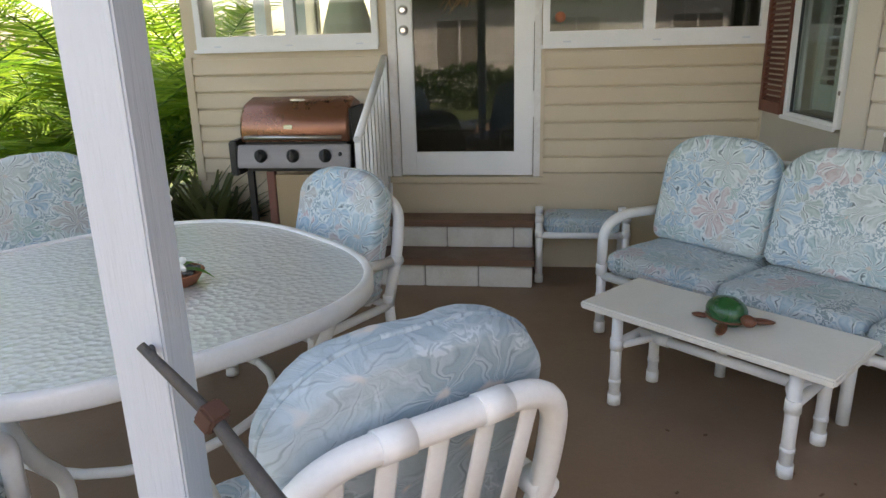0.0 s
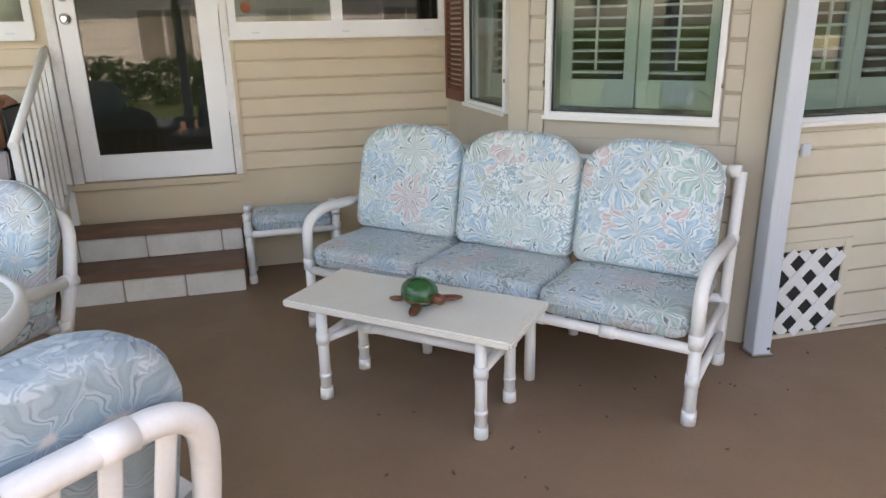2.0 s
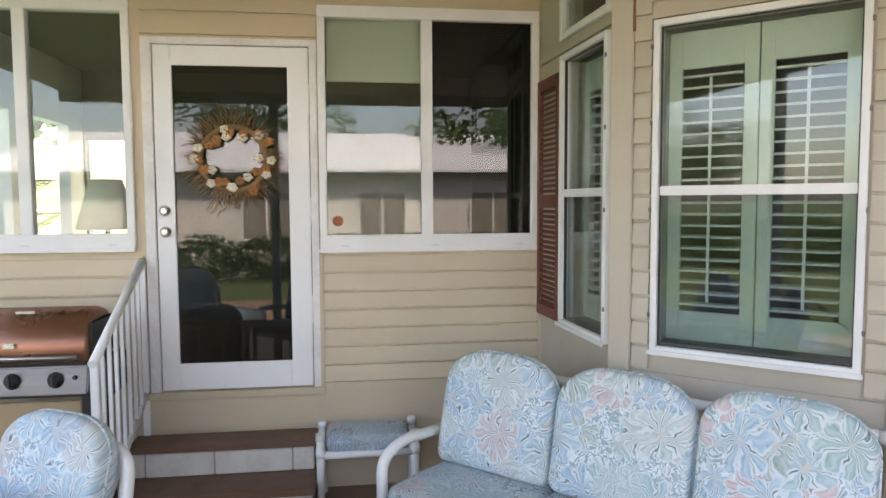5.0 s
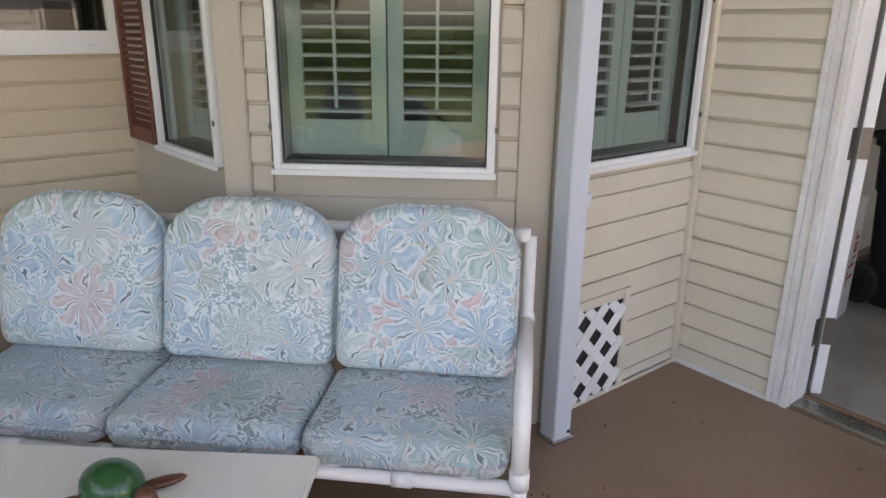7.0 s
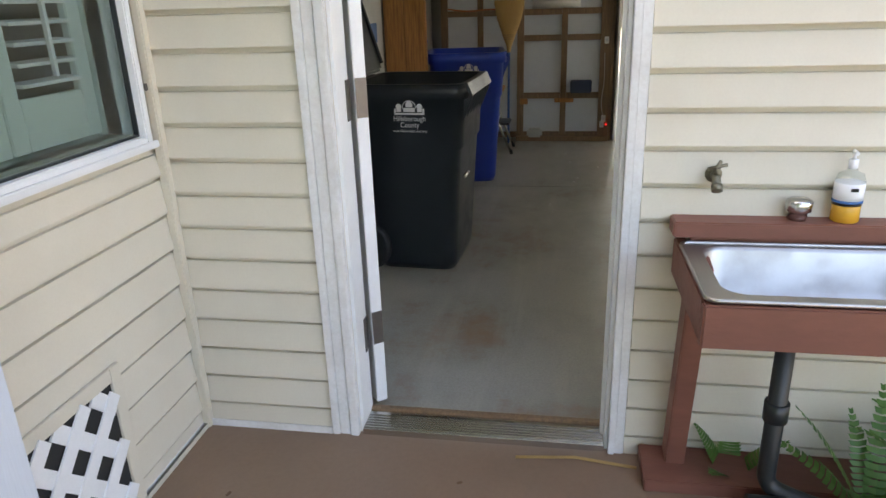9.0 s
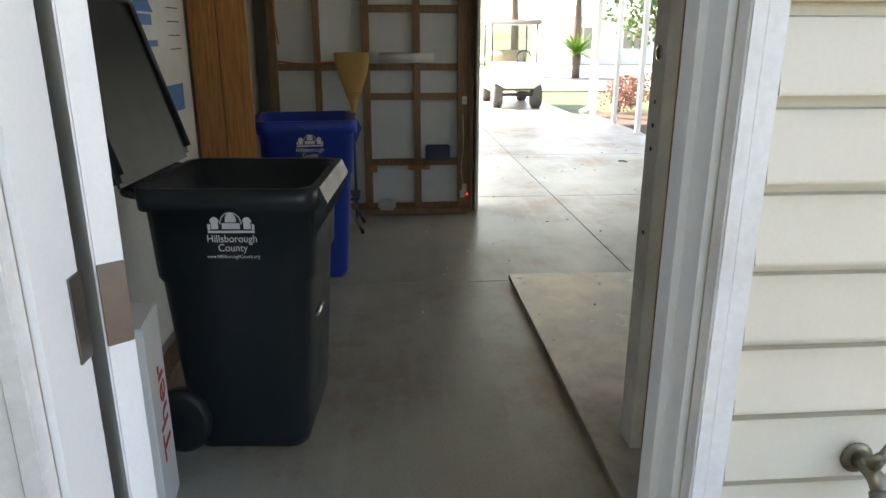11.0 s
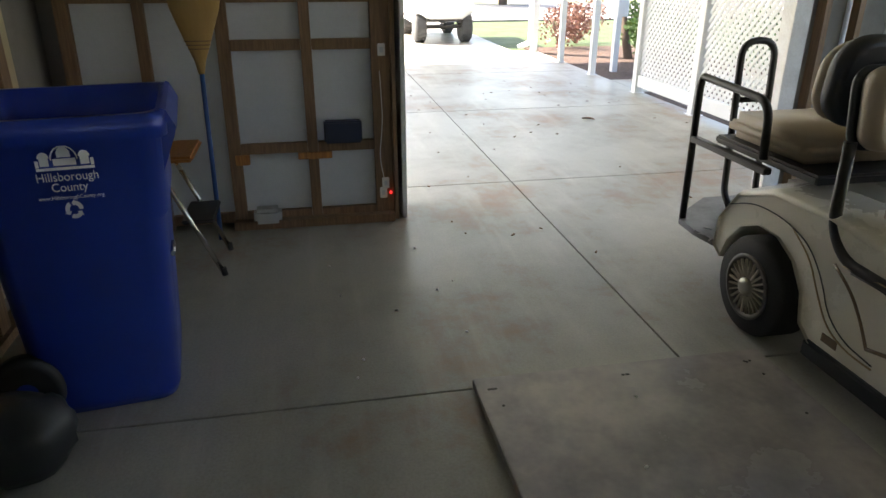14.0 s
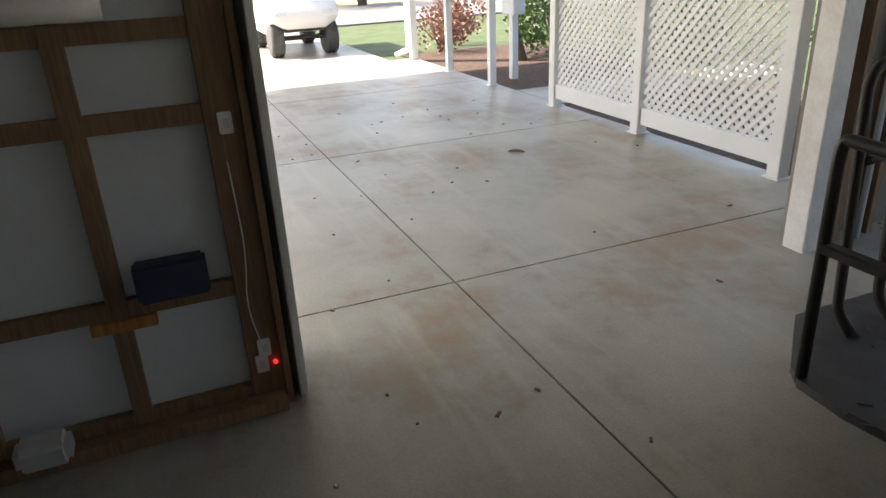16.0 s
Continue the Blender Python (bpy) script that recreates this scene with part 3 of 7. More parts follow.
RUSTLEAF = material("dried_rust_leaf", (0.36, 0.15, 0.05), (0.22, 0.09, 0.03), 0.8)
for i in range(34):
    a, rr = i * 0.1848 + rng.uniform(-0.2, 0.2), rng.uniform(0.13, 0.235)
    c = (-0.085 + math.cos(a) * rr, NY - 0.052, 2.05 + math.sin(a) * rr)
    bm = bmesh.new()
    for k in range(5):
        b = k * 1.257 + i
        ellipsoid(bm, (c[0] + math.cos(b) * 0.016, c[1], c[2] + math.sin(b) * 0.016), (0.016, 0.009, 0.012), 8, 5)
    part("flower", bm, COTTON if i % 5 < 2 else RUSTLEAF, wreath)

# sunroom behind the north wall
SY = 7.4
room_open = [(0.12, 0.80, 0.9, 2.4)]
bm = bmesh.new()
for b in wall_boxes(nlen, 0.0, WALLS_TOP, room_open, 0.1):
    box(bm, *b)
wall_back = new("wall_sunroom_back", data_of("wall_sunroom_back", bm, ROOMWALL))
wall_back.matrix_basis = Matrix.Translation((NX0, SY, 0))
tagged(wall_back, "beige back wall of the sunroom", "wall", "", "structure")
bm = bmesh.new()
m = Matrix.Translation((NX0 + 0.10, NY + 0.1, 0)) @ Matrix.Rotation(math.pi / 2, 4, "Z")
for b in wall_boxes(SY - NY - 0.1, 0.0, WALLS_TOP, [(0.2, 1.2, 1.0, 2.5), (1.35, 2.3, 1.0, 2.5)], 0.1):
    box(bm, *b, m=m)
structure("wall_sunroom_west", bm, WHITE, "white window wall of the sunroom", "wall")
structure("floor_sunroom", boxes((NX0, 8.0, NY + 0.1, SY, 0.5, 0.62)), DARKSTUD, "dark sunroom floor", "floor")
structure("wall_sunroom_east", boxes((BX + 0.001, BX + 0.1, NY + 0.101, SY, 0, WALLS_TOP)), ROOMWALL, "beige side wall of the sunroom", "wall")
lamp = thing("table_lamp", "table lamp with a cream cone shade in the sunroom", "lamp")
part("shade", lathe(bmesh.new(), ((0.19, 1.62), (0.195, 1.625), (0.10, 1.95), (0.095, 1.95)), (-1.02, 5.25, 0)), BLIND, lamp)
part("stem", lathe(bmesh.new(), ((0.09, 1.1), (0.06, 1.14), (0.02, 1.2), (0.05, 1.4), (0.015, 1.6), (0.012, 1.7)), (-1.02, 5.25, 0)), DARKSTUD, lamp)
solid("side_table", boxes((-1.3, -0.75, 5.0, 5.5, 1.06, 1.1), (-1.28, -1.24, 5.02, 5.06, 0.62, 1.06), (-0.81, -0.77, 5.02, 5.06, 0.62, 1.06), (-1.28, -1.24, 5.44, 5.48, 0.62, 1.06), (-0.81, -0.77, 5.44, 5.48, 0.62, 1.06)), DARKSTUD, "dark wooden side table in the sunroom", "table")

# porch roof
ceiling = structure("ceiling_porch", boxes((-2.6, BX, 0.72, NY, WALLS_TOP, WALLS_TOP + 0.14), (BX, 2.9, 0.72, 2.62, WALLS_TOP, WALLS_TOP + 0.14)), CEILWHITE, "off-white porch ceiling", "ceiling")
structure("trim_roof_edge", boxes((-2.62, 2.92, 0.66, 0.718, WALLS_TOP - 0.12, WALLS_TOP + 0.16), (2.902, 2.95, 0.66, 2.60, WALLS_TOP - 0.12, WALLS_TOP + 0.16), bevel=0.005), WHITE, "white fascia along the porch roof", "trim")
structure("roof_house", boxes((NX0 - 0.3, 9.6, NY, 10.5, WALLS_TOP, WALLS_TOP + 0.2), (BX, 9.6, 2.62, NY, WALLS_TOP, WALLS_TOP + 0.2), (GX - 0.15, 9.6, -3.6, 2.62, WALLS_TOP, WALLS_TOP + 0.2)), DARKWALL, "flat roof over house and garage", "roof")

# bay: side wall along y, diagonal wall, front wall along x
WZ0, WZM, WZ1 = 1.095, 1.835, 2.60


def bay_wall(name, m, length, open_x, mat, courses, label):
    bm = bmesh.new()
    a, b = open_x[0] + 0.02, open_x[1] - 0.02
    for d in ((0, a, 0, 0.1, 0, WALLS_TOP), (b, length, 0, 0.1, 0, WALLS_TOP), (a, b, 0, 0.1, 0, WZ0 + 0.02), (a, b, 0, 0.1, WZ1 - 0.02, 2.72), (a, b, 0, 0.1, 2.98, WALLS_TOP)):
        box(bm, *d)
    w = new(name, data_of(name, bm, mat))
    w.matrix_basis = m
    tagged(w, label, "wall", "", "structure")
    for x0, x1, z0, z1 in courses:
        lay_courses(w, mat, pose(x0, -0.001, 0), x1 - x0, z0, z1, 0.1275 if mat is CREAM else LAP)
    return w


def bay_window(name, m, x0, x1, label, small=False):
    """A white single-hung window with plantation shutters inside, in the frame of a wall along +x."""
    w = thing(name, label, "window", kind="structure", m=m)

    def ring(a, b, c, d, y0, y1, t):
        return [(a, a + t, y0, y1, c, d), (b - t, b, y0, y1, c, d), (a + t, b - t, y0, y1, c, c + t), (a + t, b - t, y0, y1, d - t, d)]
    part("window_frame", boxes(*ring(x0 - 0.004, x1 + 0.004, WZ0 - 0.016, WZ1 + 0.012, -0.035, 0.05, 0.03), (x0 + 0.026, x1 - 0.026, -0.012, 0.03, WZM - 0.022, WZM + 0.022), bevel=0.004), WHITE, w, "white aluminium frame")
    part("window_sill", boxes((x0 - 0.012, x1 + 0.012, -0.05, -0.036, WZ0 - 0.026, WZ0 - 0.004), bevel=0.003), WHITE, w)
    part("seal", boxes(*ring(x0 + 0.0262, x1 - 0.0262, WZ0 + 0.0142, WZ1 - 0.0182, -0.010, 0.006, 0.006)), BLACKPLASTIC, w)
    for z0, z1, y in ((WZ0 + 0.015, WZM - 0.022, 0.008), (WZM + 0.022, WZ1 - 0.025, 0.018)):
        part("pane", boxes((x0 + 0.025, x1 - 0.025, y, y + 0.004, z0, z1)), SASHGLASS if z0 < 1.5 else GLASS, w).visible_shadow = False
    part("reveal", boxes((x0 + 0.0, x0 + 0.02, 0.052, 0.18, WZ0, WZ1), (x1 - 0.02, x1, 0.052, 0.18, WZ0, WZ1), (x0 + 0.02, x1 - 0.02, 0.052, 0.18, WZ0, WZ0 + 0.02), (x0 + 0.02, x1 - 0.02, 0.052, 0.18, WZ1 - 0.02, WZ1)), SHUTTERGREEN, w)
    mid = (x0 + x1) / 2
    for a, b in ((x0 + 0.03, mid - 0.003), (mid + 0.003, x1 - 0.03)):
        sh = part("shutter", boxes((a, a + 0.06, 0.11, 0.135, WZ0 + 0.03, WZ1 - 0.03), (b - 0.06, b, 0.11, 0.135, WZ0 + 0.03, WZ1 - 0.03), (a + 0.06, b - 0.06, 0.11, 0.135, WZ0 + 0.03, WZ0 + 0.17), (a + 0.06, b - 0.06, 0.11, 0.135, WZ1 - 0.2, WZ1 - 0.03), bevel=0.003), SHUTTERGREEN, w, "pale green plantation shutter")
        n = 21
        lo, hi = WZ0 + 0.18, WZ1 - 0.21
        me = data_of("slat", boxes((a + 0.062, b - 0.062, -0.03, 0.03, -0.005, 0.005), bevel=0.003), WHITE)
        for i in range(n):
            s = new("slat", me)
            s.parent = sh
            s.matrix_basis = pose(0, 0.122, lo + (i + 0.5) * (hi - lo) / n, 5, 0, 0)
        part("tilt_bar", boxes(((a + b) / 2 - 0.006, (a + b) / 2 + 0.006, 0.078, 0.09, lo + 0.04, hi - 0.04)), WHITE, sh)
    # transom over it
    part("transom_frame", boxes(*ring(x0 - 0.02, x1 + 0.02, 2.70, 3.0, -0.03, 0.05, 0.04), bevel=0.004), WHITE, w)
    part("pane", boxes((x0 + 0.02, x1 - 0.02, 0.01, 0.014, 2.74, 2.96)), GLASS, w).visible_shadow = False
    for z in (WZ0 + 0.15, WZM - 0.1, WZM + 0.3, WZ1 - 0.12):
        for x in (x0 - 0.008, x1 + 0.008):
            part("clip", boxes((x - 0.006, x + 0.006, -0.042, -0.034, z, z + 0.022), bevel=0.002), DULLSTEEL, w)
    return w


SIDE = Matrix.Translation((S0.x, S0.y, 0)) @ Matrix.Rotation(math.atan2(C1.y - S0.y, C1.x - S0.x), 4, "Z")
side_len = (C1 - S0).length
bay_wall("wall_bay_side", SIDE, side_len, (0.425, 1.05), TAUPE, [(0.05, side_len, WZ1 + 0.03, 2.70)], "taupe bay wall beside the sunroom")
bay_window("window_3", SIDE, 0.425, 1.05, "white bay window seen at a steep angle, shutters inside")
bay_wall("wall_bay_diagonal", DIAG, diag_len, (0.195, 1.043), TAUPE, [(0.10, 0.18, 0.995, WZ1 + 0.4), (1.06, diag_len - 0.12, 0.995, WZ1 + 0.4), (0.10, diag_len - 0.12, 0.0, 0.995), (0.18, 1.06, WZ1 + 0.02, 2.70)], "taupe vinyl-sided diagonal bay wall")
w4 = bay_window("window_4", DIAG, 0.195, 1.043, "white bay window with half-open plantation shutters")
part("sticker", boxes((0.80, 0.92, 0.013, 0.0145, 1.16, 1.24)), PANELGREY, w4, "pale grey label inside the pane")
FRONT = Matrix.Translation((C2.x, C2.y, 0))
front_len = GX - C2.x
bay_wall("wall_bay_front", FRONT, front_len, (0.12, 0.93), CREAM, [(0.05, front_len - 0.03, -0.0495, 0.078), (0.05, front_len - 0.03, 0.078, 0.9705), (0.05, front_len - 0.03, 0.9705, 1.055), (0.05, front_len - 0.03, WZ1 + 0.02, 2.70)], "cream vinyl-sided bay wall above a lattice vent")
bay_window("window_5", FRONT, 0.12, 0.93, "white bay window beside the garage wall, shutters inside")
structure("trim_bay_corner", boxes((-0.012, 0.098, -0.031, 0.06, 0.0, WALLS_TOP), bevel=0.005, m=DIAG), TAUPE, "taupe corner board of the bay", "trim")
structure("trim_bay_outer", boxes((diag_len - 0.118, diag_len + 0.012, -0.031, 0.06, 0.0, WALLS_TOP), bevel=0.005, m=DIAG), TAUPE, "taupe corner board of the bay", "trim")
structure("trim_bay_front", boxes((C2.x + 0.004, C2.x + 0.05, C2.y - 0.033, C2.y - 0.002, 0.0, WALLS_TOP), bevel=0.004), TAUPE, "taupe corner board of the bay", "trim")
structure("trim_garage_corner", boxes((GX - 0.05, GX - 0.016, 2.69, 2.72, 0.0, WALLS_TOP), bevel=0.004), CREAM, "cream inside corner strip", "trim")
shutter = thing("wall_shutter", "red-brown louvred shutter beside the bay window", "shutter", m=SIDE)
part("frame", boxes((0.035, 0.07, -0.03, 0, 1.08, 2.53), (0.355, 0.39, -0.03, 0, 1.08, 2.53), (0.07, 0.355, -0.03, 0, 1.08, 1.15), (0.07, 0.355, -0.03, 0, 2.46, 2.53), (0.07, 0.355, -0.03, 0, 1.75, 1.83), bevel=0.003), REDSHUTTER, shutter)
me = data_of("louvre", boxes((0.072, 0.353, -0.012, 0.012, -0.003, 0.003)), REDSHUTTER)
for i in range(42):
    z = 1.165 + i * 0.0312
    if not 1.74 < z < 1.84:
        s = new("louvre", me)
        s.parent = shutter
        s.matrix_basis = pose(0, -0.014, z, 40, 0, 0)
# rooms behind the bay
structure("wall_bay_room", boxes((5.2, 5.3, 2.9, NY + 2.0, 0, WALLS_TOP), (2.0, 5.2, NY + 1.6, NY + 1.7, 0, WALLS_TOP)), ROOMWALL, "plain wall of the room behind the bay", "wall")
structure("floor_bay_room", boxes((1.94, 5.2, 2.86, NY + 1.6, 0.4, 0.5)), DARKSTUD, "dark floor of the room behind the bay", "floor")

# lattice vent low on the front bay wall
vent = thing("lattice_vent", "white lattice vent panel low in the siding", "vent")
vx0, vx1, vz0, vz1 = 2.95, 3.314, 0.02, 0.462
vy = C2.y - 0.023
part("vent_frame", boxes((vx1, vx1 + 0.045, vy - 0.012, vy, vz0, vz1 + 0.045), (vx0 - 0.045, vx1, vy - 0.012, vy, vz1, vz1 + 0.045), (vx0 - 0.045, vx1 + 0.5, vy - 0.014, vy, -0.0, 0.02), bevel=0.002), CREAM, vent)
# near-black sheet stands in for the shade behind the slats
part("shade_sheet", boxes((vx0, vx1, vy - 0.004, vy - 0.001, vz0, vz1)), JOINT, vent)


def lattice_strips(x0, x1, z0, z1, step, width, lean):
    """Lines at 45 degrees clipped to the rectangle."""
    out, w, h = [], x1 - x0, z1 - z0
    c = step / 2 - (h if lean > 0 else 0)
    while c < (w if lean > 0 else w + h):
        if lean > 0:
            t0, t1 = max(0, -c), min(h, w - c)
            a, b = (c + t0, t0), (c + t1, t1)
        else:
            t0, t1 = max(0, c - w), min(h, c)
            a, b = (c - t0, t0), (c - t1, t1)
        if t1 - t0 > width:
            out.append(((x0 + a[0], z0 + a[1]), (x0 + b[0], z0 + b[1])))
        c += step
    return out


def strip_mesh(bm, a, b, y0, y1, width):
    d = Vector((b[0] - a[0], 0, b[1] - a[1]))
    m = Matrix.Translation((a[0], 0, a[1])) @ Matrix.Rotation(-math.atan2(d.z, d.x), 4, "Y")
    box(bm, 0, d.length, y0, y1, -width / 2, width / 2, m=m)


for lean, y in ((1, vy - 0.016), (-1, vy - 0.010)):
    for a, b in lattice_strips(vx0, vx1, vz0, vz1, 0.160, 0.048, lean):
        bm = bmesh.new()
        strip_mesh(bm, a, b, y, y + 0.006, 0.048)
        part("slat", bm, WHITE, vent)
solid("outlet_cover", boxes((2.98, 3.03, C2.y - 0.038, C2.y - 0.02, 0.93, 0.99), bevel=0.004), PANELGREY, "small grey outlet cover on the siding", "outlet")

# garage wall, facing the porch
GW = Matrix.Translation((GX, 2.735, 0)) @ Matrix.Rotation(-math.pi / 2, 4, "Z")
oy0, oy1 = 2.735 - 2.12, 2.735 - 1.24
bm = bmesh.new()
for b in wall_boxes(6.3, 0.0, WALLS_TOP, [(oy0, oy1, 0.0, 2.08)], 0.12):
    box(bm, *b)
wall_garage = new("wall_garage", data_of("wall_garage", bm, CREAM))
wall_garage.matrix_basis = GW
tagged(wall_garage, "cream vinyl-sided garage wall with a doorway", "wall", "", "structure")
lay_courses(wall_garage, CREAM, pose(0.03, -0.001, 0), oy0 - 0.098 - 0.03, -0.0083, 2.9635, 0.1143)
lay_courses(wall_garage, CREAM, pose(oy1 + 0.054, -0.001, 0), 4.7, -0.0305, 3.0355, 0.1095)
lay_courses(wall_garage, CREAM, pose(oy0 - 0.095, -0.001, 0), oy1 - oy0 + 0.15, 2.17, 3.03, 0.1125)
structure("trim_wall_base", boxes((GX - 0.031, GX - 0.0265, 2.22, 2.70, 0.0, 0.028), (3.34, GX - 0.03, C2.y - 0.034, C2.y - 0.016, 0.0, 0.02)), WORN, "chipped white strip along the wall foot", "trim")

gdoor = thing("door_2", "white side door of the garage, standing open inwards", "door", kind="structure")
part("door_casing", boxes((GX - 0.035, GX - 0.002, 2.12, 2.15, 0.0, 2.10), (GX - 0.028, GX - 0.002, 2.15, 2.19, 0.0, 2.16), (GX - 0.034, GX - 0.002, 2.191, 2.218, 0.0, 2.16), (GX - 0.035, GX - 0.002, 1.218, 1.24, 0.0, 2.10), (GX - 0.028, GX - 0.002, 1.188, 1.218, 0.0, 2.16), (GX - 0.030, GX - 0.002, 1.218, 2.15, 2.10, 2.16), bevel=0.003), WORN, gdoor, "chipped white casing")
part("door_jamb", boxes((GX - 0.002, GX + 0.122, 2.108, 2.1195, 0.0, 2.08), (GX - 0.002, GX + 0.122, 1.2405, 1.252, 0.0, 2.08), (GX - 0.002, GX + 0.122, 1.252, 2.108, 2.066, 2.0795), (GX + 0.05, GX + 0.06, 1.252, 1.264, 0.02, 2.066)), WHITE, gdoor)
part("threshold", boxes((GX - 0.02, GX + 0.10, 1.252, 2.108, 0.0, 0.024), *[(GX - 0.012 + i * 0.016, GX - 0.006 + i * 0.016, 1.254, 2.106, 0.024, 0.029) for i in range(6)], bevel=0.001), CHROME, gdoor, "ribbed aluminium threshold")
part("wood_strip", boxes((GX + 0.101, GX + 0.13, 1.24, 2.12, 0.0, 0.032), bevel=0.003), DARKSTUD, gdoor)
leaf_pose = pose(GX + 0.160, 2.078, 0, 0, 0, 40)
leaf = part("door_leaf", boxes((0.0, 0.84, -0.022, 0.022, 0.03, 2.05), bevel=0.003), WHITE, gdoor)
leaf.matrix_basis = leaf_pose
for z in (0.28, 1.12, 1.86):
    h = part("hinge", boxes((-0.004, 0.0, -0.02, 0.02, z, z + 0.13), bevel=0.001), DULLSTEEL, leaf, "rusty steel hinge")
    part("hinge_leaf", boxes((GX + 0.085, GX + 0.122, 2.104, 2.1075, z, z + 0.13)), DULLSTEEL, gdoor)

# steps with painted block risers
steps = thing("steps", "two brown steps with white block risers", "steps", kind="structure")
sx0, sx1 = -0.68, 0.372
for (y0, z1) in ((4.205, 0.195), (4.45, 0.39)):
    part("tread", boxes((sx0 - 0.01, sx1 + 0.01, y0 - 0.02, min(y0 + 0.30, NY - 0.013), z1 - 0.045, z1), bevel=0.006), TREAD, steps)
    part("mortar_bed", boxes((sx0 + 0.005, sx1 - 0.005, y0 + 0.02, NY - 0.014, z1 - 0.195, z1 - 0.046)), MORTAR, steps)
    cuts = (sx0, -0.60, -0.21, 0.24, sx1) if z1 > 0.3 else (sx0, -0.33, 0.02, sx1)
    for a, b in zip(cuts, cuts[1:]):
        part("block", boxes((a + 0.005, b - 0.005, y0 + 0.005, y0 + 0.09, z1 - 0.192 + (0.0 if z1 > 0.3 else -0.002), z1 - 0.052), bevel=0.006), WHITEBRICK, steps)

# stair rail
rail = thing("stair_railing", "white metal railing beside the porch steps", "railing")
rx = -0.63
top_a, top_b = Vector((rx, 3.84, 1.035)), Vector((rx, 4.645, 1.45))
part("post", boxes((rx - 0.02, rx + 0.02, 3.82, 3.86, 0.0, 1.02), bevel=0.004), PVC, rail)
part("post", boxes((rx - 0.02, rx + 0.02, 4.625, 4.665, 0.392, 1.43), bevel=0.004), PVC, rail)
part("top_rail", tubes(((top_a - Vector((0, 0.03, 0.015)), top_b), 0.024)), PVC, rail)
part("bottom_rail", tubes(((top_a - Vector((0, 0, 0.80)), top_b - Vector((0, 0, 0.80))), 0.016)), PVC, rail)
for i in range(1, 8):
    p = top_a.lerp(top_b, i / 8)
    part("baluster", boxes((rx - 0.009, rx + 0.009, p.y - 0.009, p.y + 0.009, p.z - 0.80, p.z)), PVC, rail)

# porch posts
p1 = thing("porch_post", "white painted wooden porch post", "post", "porch posts")
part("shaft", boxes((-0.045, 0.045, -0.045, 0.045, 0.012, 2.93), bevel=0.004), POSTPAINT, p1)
part("base_plate", boxes((-0.055, 0.055, -0.055, 0.055, 0.0, 0.011)), CHROME, p1)
part("screw", lathe(bmesh.new(), ((0.008, 0), (0.008, -0.004), (0.004, -0.006)), (0.03, -0.045, 0.04), 10, "y"), BLACKIRON, p1)
p1.matrix_basis = pose(2.787, 2.598, 0, 0, 0, -6)
p2 = copy_thing(p1, pose(-0.253, 0.95, 0, 0, 0, 2))

# ---- porch furniture ----


def cushion(width, height, thick, arch=0.0, corner=0.06, seed=0):
    """A stuffed cushion in x (width), y (height), z (thickness), resting on z = 0; arch rounds the top edge. UVs in metres."""
    bm = bmesh.new()
    uvl = bm.loops.layers.uv.new("UV")
    outline, n = [], 9
    hw = width / 2

    def arc(cx, cy, rx, ry, a0, a1):
        for i in range(n):
            a = a0 + (a1 - a0) * i / (n - 1)
            outline.append((cx + rx * math.cos(a), cy + ry * math.sin(a)))
    q = math.pi / 2
    top_r = max(corner, arch)
    tx = max(corner, min(hw * 0.75, arch * 1.35))
    arc(hw - tx, height - top_r, tx, top_r, 0, q)
    arc(-hw + tx, height - top_r, tx, top_r, q, 2 * q)
    arc(-hw + corner, corner, corner, corner, 2 * q, 3 * q)
    arc(hw - corner, corner, corner, corner, 3 * q, 4 * q)
    dense = []
    for a, b in zip(outline, outline[1:] + outline[:1]):
        k = max(1, int(math.dist(a, b) / 0.035))
        dense += [(a[0] + (b[0] - a[0]) * i / k, a[1] + (b[1] - a[1]) * i / k) for i in range(k)]
    cx, cy = 0.0, height / 2
    levels = [(1.0, 0.5), (0.995, 0.72), (0.975, 0.88), (0.93, 0.97), (0.86, 1.01), (0.8, 1.03), (0.7, 1.06), (0.6, 1.08), (0.48, 1.09), (0.35, 1.10), (0.22, 1.105), (0.12, 1.11)]

    def ring(s, h):
        out = []
        for x, y in dense:
            px, py = cx + (x - cx) * s, cy + (y - cy) * s
            w = noise.noise(Vector((px * 7 + seed, py * 7, h * 2))) * 0.007 + noise.noise(Vector((px * 22 + seed, py * 22, h))) * 0.003 + (noise.noise(Vector((px * 13 + seed * 3, py * 2.2, 0))) * 0.011 if arch else 0)
            out.append(bm.verts.new((px, py, h * thick + (w if h > 0.6 else 0))))
        return out
    up = [ring(s, h) for s, h in levels]
    down = [up[0]] + [ring(s, 1 - h) for s, h in levels[1:4]]
    m = len(dense)
    for seq, flip in ((up, False), (down, True)):
        for a, b in zip(seq, seq[1:]):
            for k in range(m):
                quad = (a[k], a[(k + 1) % m], b[(k + 1) % m], b[k])
                bm.faces.new(quad[::-1] if flip else quad)
    bm.faces.new(up[-1])
    bm.faces.new(down[-1][::-1])
    for f in bm.faces:
        f.smooth = True
        for lp in f.loops:
            co = lp.vert.co
            lp[uvl].uv = (co.x + seed * 0.613, co.y + co.z * 0.8 + seed * 0.377)
    piping = [(x, y, thick * 0.5) for x, y in dense] + [(*dense[0], thick * 0.5)]
    return bm, piping


